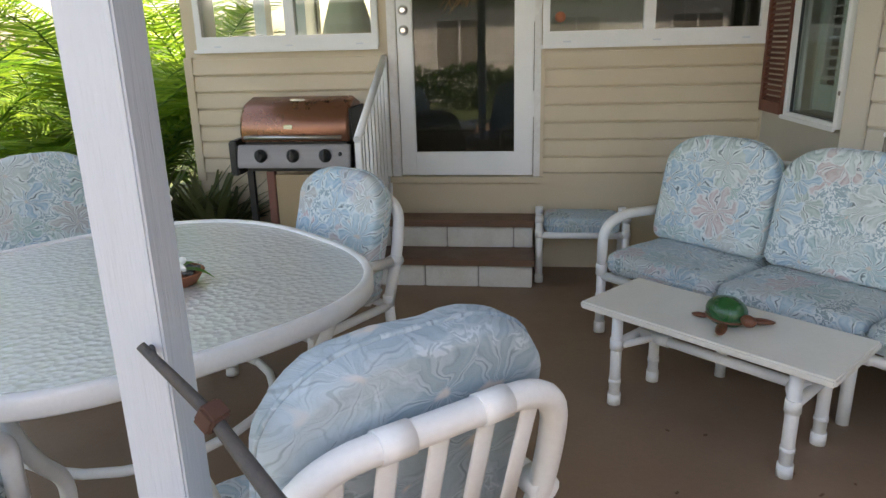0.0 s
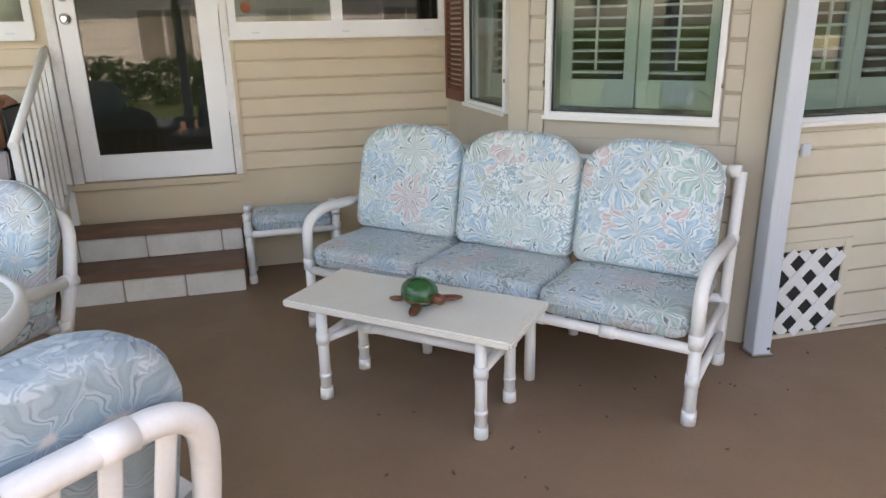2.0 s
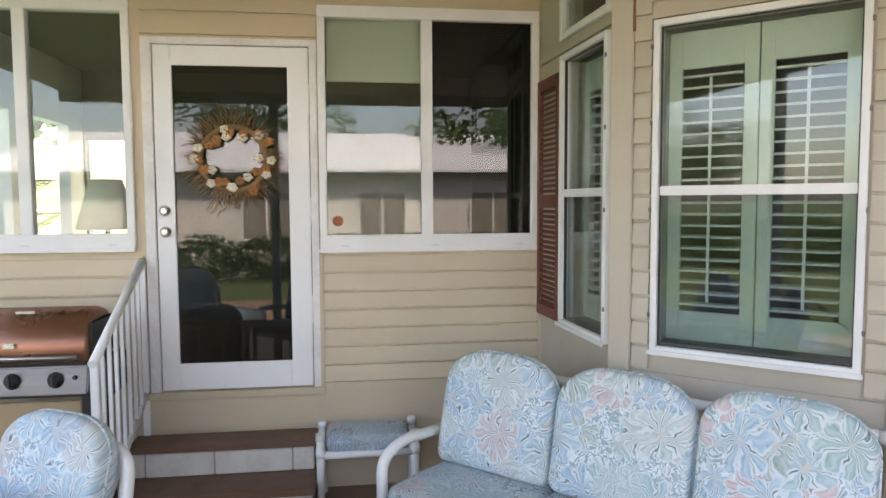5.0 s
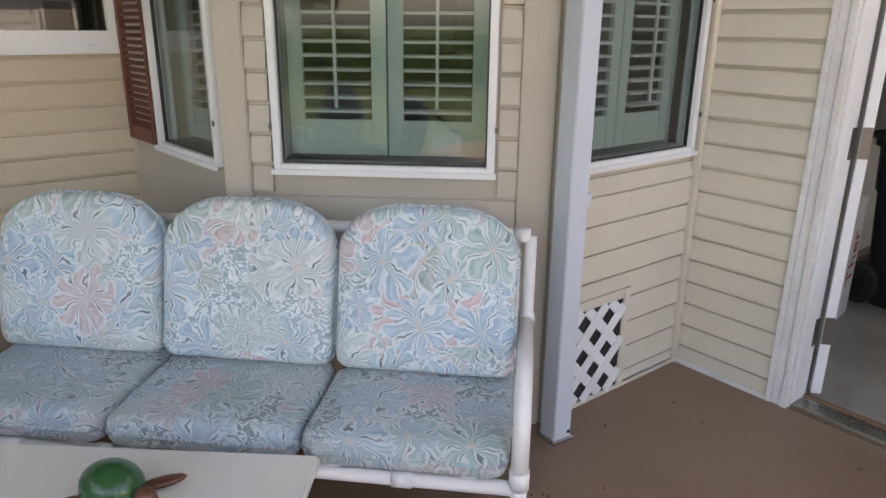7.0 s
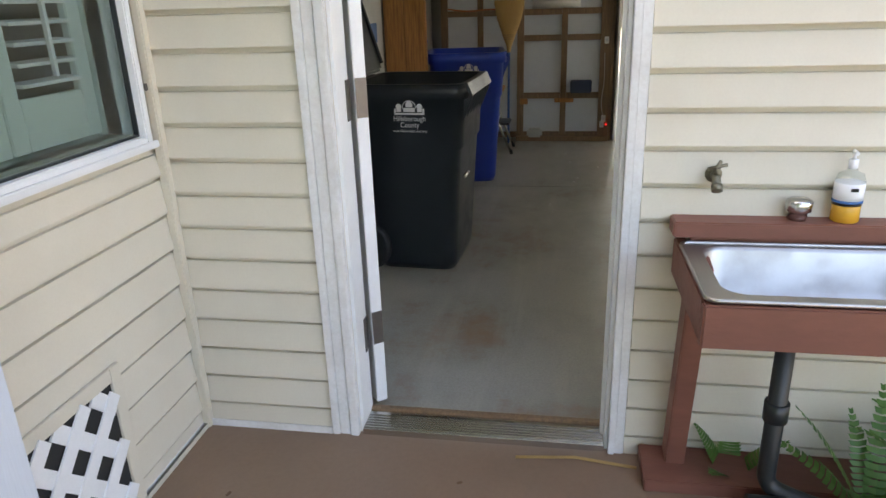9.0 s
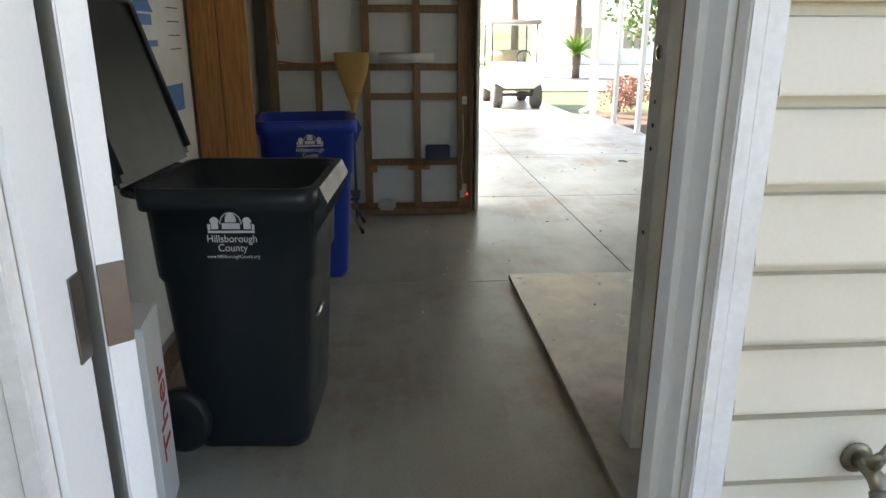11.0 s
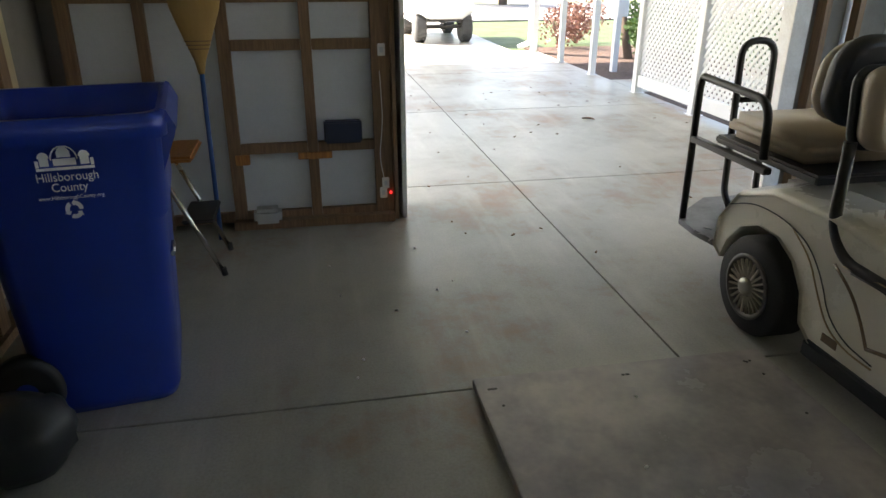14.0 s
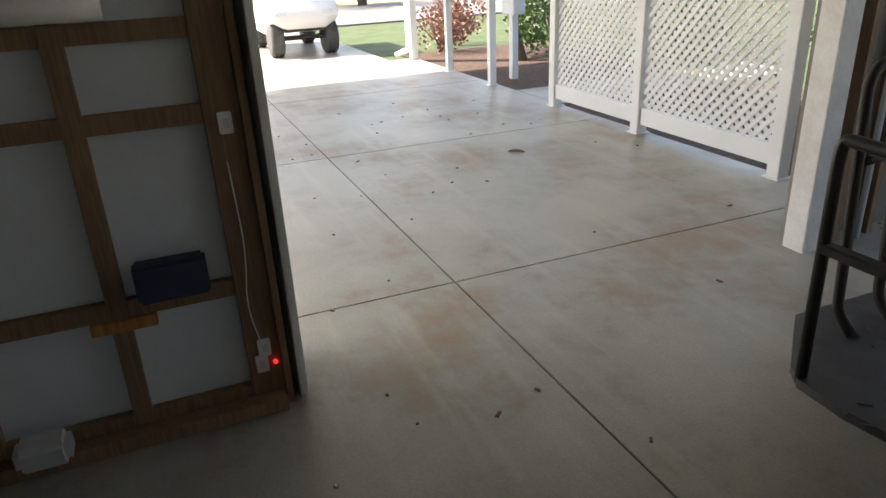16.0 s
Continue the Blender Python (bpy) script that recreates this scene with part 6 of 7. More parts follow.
for y in (SY1 - 0.05, SY0 + 0.05):
    part("leg", boxes((-0.04, 0.04, -0.03, 0.03, 0, 0.74), bevel=0.004, m=Matrix.Translation((3.735, y, 0.045)) @ Matrix.Rotation(radians(-9), 4, "Y")), REDWOOD, sink)
part("foot_board", boxes((3.60, 3.79, SY0, 1.14, 0.0, 0.045), bevel=0.004), REDWOOD, sink)
part("waste_pipe", tubes((((3.56, 0.80, 0.65), (3.56, 0.80, 0.09), (3.50, 0.66, 0.07), (3.50, 0.2, 0.07)), 0.026, 0.05)), BLACKPLASTIC, sink, "black plastic waste pipe")
part("pipe_coupling", tubes((((3.56, 0.80, 0.32), (3.56, 0.80, 0.38)), 0.034)), BLACKPLASTIC, sink)
part("pipe_flange", tubes((((3.56, 0.80, 0.585), (3.56, 0.80, 0.605)), 0.045)), BLACKPLASTIC, sink)
part("pipe_trap", tubes((((3.50, 0.86, 0.06), (3.50, 0.70, 0.06)), 0.034)), BLACKPLASTIC, sink)
part("cup_cover", lathe(bmesh.new(), ((0.022, 0.0), (0.025, 0.010), (0.025, 0.024), (0.034, 0.027), (0.036, 0.054), (0.029, 0.061), (0.008, 0.063)), (3.755, 0.757, 0.862), 20), CHROME, sink, "chrome cap")
bottle = thing("soap_bottle", "clear pump soap bottle, a third full of orange soap", "bottle", m=pose(3.752, 0.635, 0.8625) @ Matrix.Diagonal((0.8, 0.8, 0.95, 1)))
SOAP = material("orange_soap", (0.75, 0.38, 0.04), None, 0.3, amount=0.1, bump=0)
part("soap", lathe(bmesh.new(), ((0.040, 0.0), (0.046, 0.004), (0.046, 0.05), (0.044, 0.052))), SOAP, bottle)
part("shell", lathe(bmesh.new(), ((0.048, 0.0525), (0.048, 0.12), (0.040, 0.142), (0.016, 0.152), (0.016, 0.16))), glass("soft_clear_plastic", (0.86, 0.88, 0.86), 0.1), bottle)
part("paper_label", lathe(bmesh.new(), ((0.0485, 0.062), (0.0485, 0.118))), INK, bottle, "white label with blue edge")
part("label_stripe", lathe(bmesh.new(), ((0.049, 0.06), (0.049, 0.068))), BLUEINK, bottle)
part("label_mark", boxes((-0.0505, -0.049, -0.012, 0.012, 0.098, 0.108)), JOINT, bottle)
part("pump", tubes((((0, 0, 0.158), (0, 0, 0.185)), 0.015), (((0, 0, 0.185), (0, 0, 0.205)), 0.006), (((-0.035, 0.005, 0.207), (0.01, 0, 0.207)), 0.006)), INK, bottle)
tap = thing("wall_tap", "weathered brass hose tap on the siding", "tap", m=pose(GX - 0.022, 0.99, 0.985) @ Matrix.Diagonal((0.85, 0.85, 0.85, 1)))
BRASS = material("weathered_brass", (0.22, 0.20, 0.14), (0.12, 0.12, 0.10), 0.45, 0.8, stain=40, amount=0.6)
part("flange", lathe(bmesh.new(), ((0.028, 0), (0.028, -0.005), (0.018, -0.008)), (0, 0, 0), 18, "x"), BRASS, tap)
part("body", tubes((((0, 0, 0), (-0.05, 0, 0.0), (-0.075, 0, -0.03)), 0.014, 0.03), (((-0.04, 0, 0.0), (-0.055, 0, 0.035)), 0.010), (((-0.068, 0, -0.02), (-0.082, 0, -0.04)), 0.018)), BRASS, tap)
part("handle", tubes((((-0.056, -0.03, 0.045), (-0.056, 0.03, 0.03)), 0.006), (((-0.056, 0.012, 0.02), (-0.056, -0.01, 0.058)), 0.006)), BRASS, tap)

# planting bed, ferns and the crocodile figurine
bed = structure("ground_bed", boxes((3.292, GX - 0.001, -4.0, 0.868, -0.055, -0.008)), MULCH, "dark mulch planting bed", "bed")
rng = random.Random(31)
bm = bmesh.new()
for i in range(420):
    x, y = rng.uniform(3.30, 3.79), rng.uniform(-1.2, 0.86)
    a, l = rng.uniform(0, 3.14), rng.uniform(0.015, 0.05)
    box(bm, -l, l, -0.004, 0.004, 0, 0.005, m=Matrix.Translation((x, y, -0.008 + rng.uniform(0, 0.008))) @ Matrix.Rotation(a, 4, "Z") @ Matrix.Rotation(rng.uniform(-0.3, 0.3), 4, "Y"))
solid("mulch_chips", bm, MULCH, "loose wood chips on the bed", "mulch", kind="stuff")


def fern(name, x, y, n, size, seed, label):
    r = random.Random(seed)
    f = thing(name, label, "fern", "ferns in the bed", m=pose(x, y, -0.008))
    for k in range(n):
        bm = bmesh.new()
        a = k * 2.4 + r.uniform(-0.3, 0.3)
        d = Vector((math.cos(a), math.sin(a), r.uniform(1.4, 3.0))).normalized()
        p, length = Vector((math.cos(a) * 0.015, math.sin(a) * 0.015, 0)), size * r.uniform(0.7, 1.1)
        steps = 18
        droop = r.uniform(0.5, 1.1)
        for i in range(steps):
            d = (d + Vector((0, 0, -droop / steps))).normalized()
            q = p + d * length / steps
            side = d.cross(Vector((0, 0, 1))).normalized()
            w = 0.036 * math.sin(math.pi * min(1, (i + 2.2) / (steps + 2)) ** 0.8) + 0.004
            for s in (-1, 1):
                b0, b1 = p, p.lerp(q, 0.8)
                tip = p.lerp(q, 0.7) + side * s * w + d * 0.006
                bm.faces.new([bm.verts.new(v) for v in (b0, p.lerp(q, 0.2) + side * s * w * 0.8, tip, b1)])
            p = q
        part("frond", bm, FERNLEAF, f)
    return f


fern("fern", 3.52, 0.50, 12, 0.42, 1, "bright green sword fern under the sink")
fern("fern", 3.62, 0.22, 12, 0.45, 2, "bright green sword fern under the sink")
fern("fern", 3.72, 0.86, 4, 0.20, 3, "small fern shoot behind the waste pipe")
fern("fern", 3.42, 0.15, 9, 0.32, 4, "bright green sword fern under the sink")
bm = bmesh.new()
spine = [(0, 0, 0.03), (0.06, 0, 0.034), (0.12, 0.0, 0.045), (0.2, 0.01, 0.055), (0.3, 0.02, 0.055), (0.38, 0.0, 0.042), (0.46, -0.05, 0.028), (0.52, -0.11, 0.016)]
radii = (0.012, 0.02, 0.032, 0.045, 0.045, 0.032, 0.018, 0.006)
prev = None
for p, r in zip(spine, radii):
    ring = [bm.verts.new((p[0], p[1] + math.cos(k * math.pi / 6) * r, max(0.0, p[2] + math.sin(k * math.pi / 6) * r * 0.75))) for k in range(12)]
    if prev:
        for k in range(12):
            bm.faces.new((prev[k], prev[(k + 1) % 12], ring[(k + 1) % 12], ring[k])).smooth = True
    prev = ring
for x, s in ((0.18, 1), (0.18, -1), (0.32, 1), (0.32, -1)):
    ellipsoid(bm, (x, s * 0.06, 0.015), (0.016, 0.03, 0.014), 8, 6)
for i in range(12):
    x = 0.14 + i * 0.025
    ellipsoid(bm, (x, 0.01, 0.095 - abs(i - 5) * 0.004), (0.009, 0.004, 0.012), 6, 4)
solid("crocodile_figurine", bm, material("glazed_bright_green", (0.02, 0.22, 0.06), (0.01, 0.10, 0.03), 0.3, stain=60, amount=0.7, bump=0.6, coat=0.3), "small green crocodile figurine by the bed edge", "figurine", m=pose(3.25, 0.93, 0.0, 0, 0, -112))
solid("stick", tubes((((3.30, 0.98, 0.004), (3.42, 0.95, 0.006), (3.52, 0.99, 0.004)), 0.004), sides=6), DARKSTUD, "dry twig on the porch floor", "twig")
solid("stick", tubes((((3.72, 1.55, 0.004), (3.74, 1.35, 0.006), (3.71, 1.15, 0.004)), 0.005), sides=6), STRAW, "dry palm stem by the garage threshold", "twig")
solid("white_scrap", tubes((((3.37, 0.72, 0.0), (3.42, 0.68, 0.012), (3.45, 0.64, 0.006)), 0.014), sides=8), INK, "white plastic scrap on the mulch", "scrap")
chime = thing("wind_chime", "dark hanging wind chime under the porch roof", "chime", m=pose(1.70, 2.95, 0))
part("cord", tubes((((0, 0, 2.60), (0, 0, 3.05)), 0.003), sides=6), BLACKIRON, chime)
part("clapper", tubes((((0, 0, 2.44), (0, 0, 2.60)), 0.006), sides=8), REDWOOD, chime)
part("top_disc", boxes((-0.05, 0.05, -0.012, 0.012, 2.60, 2.615), bevel=0.004), BLACKIRON, chime)

# ---- golf cart in the garage ----
cart = thing("golf_cart", "cream golf cart with a rear-facing seat", "golf cart", m=pose(7.48, -0.435, 0))
# local: x to the rear, y = 0 the near side, body towards -y


def shell(sections, closed=True):
    """Skin between outlines of equal length."""
    bm = bmesh.new()
    rows = [[bm.verts.new(p) for p in s] for s in sections]
    n = len(rows[0])
    for a, b in zip(rows, rows[1:]):
        for k in range(n if closed else n - 1):
            bm.faces.new((a[k], a[(k + 1) % n], b[(k + 1) % n], b[k])).smooth = True
    if closed:
        bm.faces.new(rows[0][::-1])
        bm.faces.new(rows[-1])
    bmesh.ops.recalc_face_normals(bm, faces=bm.faces)
    return bm


def fender_outline(y, grow=0.0):
    """Side view of the rear body: arch round the wheel, top deck, sill."""
    arch = [(0.285 * math.cos(a), 0.20 + 0.285 * math.sin(a)) for a in [radians(d) for d in (8, 30, 55, 80, 105, 130, 155, 180)]]
    pts = [(x, y, z) for x, z in arch]
    pts += [(-0.36, y, 0.15), (-1.1, y, 0.13), (-1.1, y, 0.20), (-0.95, y, 0.42), (-0.70, y, 0.62 + grow), (-0.35, y, 0.66 + grow), (0.0, y, 0.65 + grow), (0.22, y, 0.58 + grow), (0.33, y, 0.42), (0.345, y, 0.28)]
    return pts


bm = shell([fender_outline(0.03, -0.03), fender_outline(0.045, -0.015), fender_outline(0.02, 0.0), fender_outline(-0.20, 0.02)])
part("rear_body", bm, CARTBODY, cart, "cream moulded rear body")
part("rear_body", shell([fender_outline(-1.17, -0.03), fender_outline(-1.185, -0.015), fender_outline(-1.16, 0.0), fender_outline(-0.94, 0.02)]), CARTBODY, cart)
part("deck", boxes((-0.75, 0.30, -0.942, -0.198, 0.30, 0.60), bevel=0.03), CARTBODY, cart)
part("floor_pan", boxes((-2.2, -1.05, -1.12, -0.02, 0.16, 0.22), bevel=0.02), BLACKPLASTIC, cart)
part("side_sill", boxes((-1.95, -0.33, 0.0, 0.05, 0.09, 0.16), bevel=0.01), BLACKPLASTIC, cart)
bm = shell([[(-2.0, y, 0.22), (-2.05, y, 0.75), (-2.25, y, 0.82), (-2.65, y, 0.66), (-2.70, y, 0.30), (-2.2, y, 0.20)] for y in (0.0, -0.2, -0.94, -1.14)])
part("front_body", bm, CARTBODY, cart)
# painted swooshes
GOLDINK = material("brown_gold_stripe", (0.16, 0.10, 0.05), (0.10, 0.06, 0.03), 0.4)
GOLDLINE = material("gold_stripe", (0.36, 0.27, 0.13), (0.26, 0.19, 0.09), 0.4, amount=0.3, bump=0)
for pts, r, mt in (
        ([(0.27, 0.046, 0.50), (0.10, 0.0475, 0.565), (-0.10, 0.0475, 0.565), (-0.26, 0.0475, 0.52), (-0.36, 0.0475, 0.42), (-0.42, 0.0475, 0.31), (-0.52, 0.0475, 0.25), (-0.66, 0.0475, 0.235)], 0.0028, BLACKIRON),
        ([(-0.16, 0.0475, 0.545), (-0.28, 0.0475, 0.47), (-0.35, 0.0475, 0.36), (-0.43, 0.0475, 0.26), (-0.54, 0.0475, 0.222), (-0.66, 0.0475, 0.222)], 0.0036, GOLDLINE),
        ([(-0.48, 0.0475, 0.50), (-0.66, 0.0475, 0.50), (-0.80, 0.0475, 0.44), (-0.92, 0.0475, 0.30), (-1.0, 0.0475, 0.20)], 0.0028, BLACKIRON),
        ([(-0.44, 0.0475, 0.51), (-0.68, 0.0475, 0.525), (-0.84, 0.0475, 0.45), (-0.97, 0.0475, 0.29), (-1.04, 0.0475, 0.20)], 0.0036, GOLDLINE),
        ([(-0.40, 0.0475, 0.50), (-0.50, 0.0475, 0.44), (-0.57, 0.0475, 0.36), (-0.62, 0.0475, 0.28)], 0.006, GOLDINK),
        ([(-0.62, 0.0475, 0.28), (-0.70, 0.0475, 0.30), (-0.80, 0.0475, 0.325), (-0.83, 0.0475, 0.28), (-0.75, 0.0475, 0.24), (-0.88, 0.0475, 0.20)], 0.007, GOLDINK)):
    part("stripe", tubes((pts, r, 0.12), sides=6), mt, cart, "thin black and gold swoosh stripe")
part("plate_badge", boxes((-0.50, -0.42, 0.046, 0.05, 0.20, 0.235), bevel=0.002), GOLDINK, cart)
part("tail_light", boxes((0.325, 0.352, -0.16, -0.06, 0.36, 0.47), bevel=0.012), material("red_lens", (0.45, 0.02, 0.02), None, 0.2), cart, "red tail light")


RIMDARK = material("dark_wheel_dish", (0.11, 0.10, 0.085), (0.06, 0.055, 0.05), 0.5, 0.4, amount=0.4)


def cart_wheel(parent, x, y, r, outward, hub_mat, wide=0.18):
    s = outward
    w = part("wheel", lathe(bmesh.new(), ((r * 0.62, -wide / 2), (r * 0.93, -wide / 2), (r, -wide / 2 + 0.025), (r, wide / 2 - 0.025), (r * 0.93, wide / 2), (r * 0.62, wide / 2)), (x, y, r), 36, "y"), RUBBER, parent, "black rubber tyre")
    e = y + s * wide / 2
    part("rim", lathe(bmesh.new(), ((r * 0.64, 0.0), (r * 0.66, s * 0.008), (r * 0.58, s * 0.012), (r * 0.54, -s * 0.012), (r * 0.2, -s * 0.016), (r * 0.05, -s * 0.016)), (x, e, r), 36, "y"), RIMDARK if hub_mat is HUBCAP else hub_mat, w)
    me = data_of("spoke", boxes((r * 0.20, r * 0.55, -0.006, 0.006, -0.004, 0.004), bevel=0.001), hub_mat)
    for k in range(24):
        sp = new("spoke", me)
        sp.parent = w
        sp.matrix_basis = Matrix.Translation((x, e + s * 0.004, r)) @ Matrix.Rotation(k * math.pi / 12, 4, "Y")
    part("hub_cap", lathe(bmesh.new(), ((r * 0.19, 0.0), (r * 0.18, s * 0.018), (r * 0.10, s * 0.026), (r * 0.02, s * 0.027)), (x, e, r), 20, "y"), hub_mat, w)
    return w


for x in (0.0, -1.65):
    cart_wheel(cart, x + 0.012, -0.02, 0.218, 1, HUBCAP)
    cart_wheel(cart, x + 0.012, -1.12, 0.218, -1, HUBCAP)
part("axle", tubes((((0, -1.05, 0.235), (0, -0.1, 0.235)), 0.03)), BLACKIRON, cart)


def pad(x0, x1, y0, y1, z0, z1, tilt=0.0, bevel=0.045):
    m = Matrix.Translation(((x0 + x1) / 2, (y0 + y1) / 2, (z0 + z1) / 2)) @ Matrix.Rotation(radians(tilt), 4, "Y")
    hx, hy, hz = (x1 - x0) / 2, (y1 - y0) / 2, (z1 - z0) / 2
    bm = boxes((-hx, hx, -hy, hy, -hz, hz))
    bmesh.ops.bevel(bm, geom=bm.edges[:], offset=min(bevel, hx * 0.9, hy * 0.9, hz * 0.9), segments=4, affect="EDGES")
    for f in bm.faces:
        f.smooth = True
    bmesh.ops.transform(bm, matrix=m, verts=bm.verts)
    return bm


part("rear_seat", pad(0.02, 0.60, -1.10, -0.08, 0.73, 0.85), CARTVINYL, cart, "beige vinyl rear seat")
part("seat_base", boxes((-0.1, 0.62, -1.10, -0.06, 0.69, 0.73), bevel=0.01), BLACKIRON, cart)


def rounded_slab(thick, y0, y1, z0, z1, r, m, edge=0.03):
    """An upright cushion: rounded rectangle in y and z, soft-edged along x."""
    bm = bmesh.new()
    rows = []
    for x, inset in ((-thick / 2, edge), (-thick / 2 + edge * 0.3, edge * 0.3), (-thick / 2 + edge, 0), (thick / 2 - edge, 0), (thick / 2 - edge * 0.3, edge * 0.3), (thick / 2, edge)):
        row = []
        for cy, cz, a0 in ((y1 - r, z1 - r, 0), (y0 + r, z1 - r, 90), (y0 + r, z0 + r, 180), (y1 - r, z0 + r, 270)):
            for i in range(8):
                a = radians(a0 + i * 90 / 7)
                row.append(bm.verts.new(m @ Vector((x, cy + (r - inset) * math.cos(a), cz + (r - inset) * math.sin(a)))))
        rows.append(row)
    for a, b in zip(rows, rows[1:]):
        for k in range(32):
            bm.faces.new((a[k], a[(k + 1) % 32], b[(k + 1) % 32], b[k])).smooth = True
    bm.faces.new(rows[0][::-1])
    bm.faces.new(rows[-1])
    bmesh.ops.recalc_face_normals(bm, faces=bm.faces)
    return bm


part("rear_backrest", rounded_slab(0.09, -1.10, -0.04, -0.17, 0.17, 0.13, pose(-0.075, 0, 1.085, 0, -7, 0)), BLACKPLASTIC, cart, "black rear backrest shell")
part("rear_back_pad", rounded_slab(0.07, -1.085, -0.055, -0.155, 0.155, 0.12, pose(0.003, 0, 1.075, 0, -7, 0)), CARTVINYL, cart, "beige vinyl rear back pad")
part("front_backrest", rounded_slab(0.10, -1.10, -0.02, -0.145, 0.145, 0.07, pose(-0.30, 0, 1.03, 0, 8, 0)), CARTVINYL, cart, "beige vinyl front backrest")
part("front_back_shell", rounded_slab(0.03, -1.11, -0.01, -0.15, 0.15, 0.075, pose(-0.238, 0, 1.022, 0, 8, 0), 0.012), BLACKPLASTIC, cart)
part("front_seat", pad(-0.95, -0.40, -1.10, -0.06, 0.64, 0.76), CARTVINYL, cart)
part("seat_skirt", boxes((-0.95, -0.40, -1.08, -0.10, 0.22, 0.635), bevel=0.02), CARTBODY, cart)
part("arm_frame", tubes((((-0.30, 0.01, 0.92), (-0.32, 0.02, 0.62), (-0.42, 0.03, 0.52), (-0.95, 0.03, 0.50), (-1.0, 0.03, 0.62)), 0.022, 0.10)), BLACKIRON, cart)
part("arm_frame", tubes((((-0.30, -1.13, 0.92), (-0.32, -1.14, 0.62), (-0.42, -1.15, 0.52), (-0.95, -1.15, 0.50)), 0.022, 0.10)), BLACKIRON, cart)
bmh = tubes((((0.76, -0.035, 0.235), (0.77, -0.035, 0.94), (0.77, -0.045, 0.98), (0.22, -0.03, 0.96), (0.20, -0.03, 0.72)), 0.018, 0.09))
part("hand_rail", bmh, BLACKIRON, cart, "black side hand rail")
part("hand_rail", tubes((((0.655, -1.20, 0.235), (0.665, -1.20, 1.0), (0.30, -1.18, 0.97), (0.28, -1.18, 0.72)), 0.018, 0.09)), BLACKIRON, cart)
part("grab_hoop", tubes((((0.85, -0.36, 0.26), (0.92, -0.36, 0.32), (0.97, -0.36, 1.12), (0.97, -0.55, 1.12), (0.92, -0.55, 0.32), (0.85, -0.55, 0.26)), 0.018, 0.09), (((0.955, -0.36, 0.82), (0.955, -0.55, 0.82)), 0.014)), BLACKIRON, cart, "black centre grab hoop")
for y in (0.0, -1.16):
    part("support_bar", boxes((0.16, 0.765, y - 0.055, y - 0.015, 0.66, 0.69), bevel=0.004), BLACKIRON, cart)
bm = bmesh.new()
foot = [(0.24, -0.05), (0.58, 0.0), (0.75, -0.01), (0.82, -0.06), (1.04, -0.32), (1.04, -0.85), (0.78, -1.2), (0.24, -1.16)]
lo = [bm.verts.new((x, y, 0.225)) for x, y in foot]
hi = [bm.verts.new((x, y, 0.255)) for x, y in foot]
bm.faces.new(lo[::-1])
bm.faces.new(hi)
for k in range(len(foot)):
    bm.faces.new((lo[k], lo[(k + 1) % 8], hi[(k + 1) % 8], hi[k]))
DIAMONDPLATE = material("dark_diamond_plate", (0.13, 0.135, 0.145), (0.07, 0.07, 0.075), 0.38, 0.5, grain=90, stain=6, amount=0.5, bump=0.1)
plate = part("footplate", bm, DIAMONDPLATE, cart, "black diamond-plate footrest")
bm = bmesh.new()
for i in range(9):
    for j in range(15):
        x, y = 0.30 + i * 0.07, -1.05 + j * 0.075
        if x < 0.62 or -0.3 - (0.95 - x) > y > -0.85 or -0.8 < y < -0.32:
            box(bm, -0.02, 0.02, -0.004, 0.004, 0, 0.003, m=Matrix.Translation((x, y, 0.255)) @ Matrix.Rotation(radians(45 if (i + j) % 2 else -45), 4, "Z"))
tagged(part("tread_bar", bm, DIAMONDPLATE, plate), kind="stuff")
for x, y in ((-0.12, -0.80), (-0.12, -1.14), (-2.1, 0.0), (-2.1, -1.12)):
    part("roof_strut", tubes((((x, y, 1.1 if x > -1 else 0.62), (x + 0.04, y * 0.98, 1.36), (x + (0.06 if x > -1 else 0.25), y * 0.96, 1.85)), 0.02, 0.1)), BLACKIRON, cart)
part("roof", pad(-2.15, 0.15, -1.16, 0.02, 1.84, 1.92, 0, 0.03), CARTBODY, cart, "cream roof")

# ---- carport and driveway ----
structure("ceiling_carport", boxes((GEX + 0.101, 17.2, -2.75, 3.2, 2.86, 2.98)), WHITE, "white carport roof", "roof")
structure("trim_carport_beam", boxes((GEX + 0.101, 17.2, -2.70, -2.58, 2.70, 2.858), (17.05, 17.2, -2.57, 3.2, 2.72, 2.858)), WHITE, "white carport beam", "beam")
LY = -2.545
for i, (x, w) in enumerate(((10.25, 0.05), (11.73, 0.05), (13.07, 0.05), (14.50, 0.04), (15.78, 0.04), (17.15, 0.05))):
    c = thing("carport_post", "white aluminium carport post", "post", "carport posts", m=pose(x, LY, 0))
    part("shaft", boxes((-w, w, -w, w, 0.008, 2.70), bevel=0.004), WHITE, c)
    part("base_plate", boxes((-w - 0.02, w + 0.02, -w - 0.02, w + 0.02, 0, 0.008)), WHITE, c)
solid("downspout", tubes((((17.30, LY + 0.02, 2.6), (17.30, LY + 0.02, 0.14), (17.42, LY + 0.2, 0.05)), 0.045, 0.06), sides=10), WHITE, "white downspout beside the carport post", "downspout")


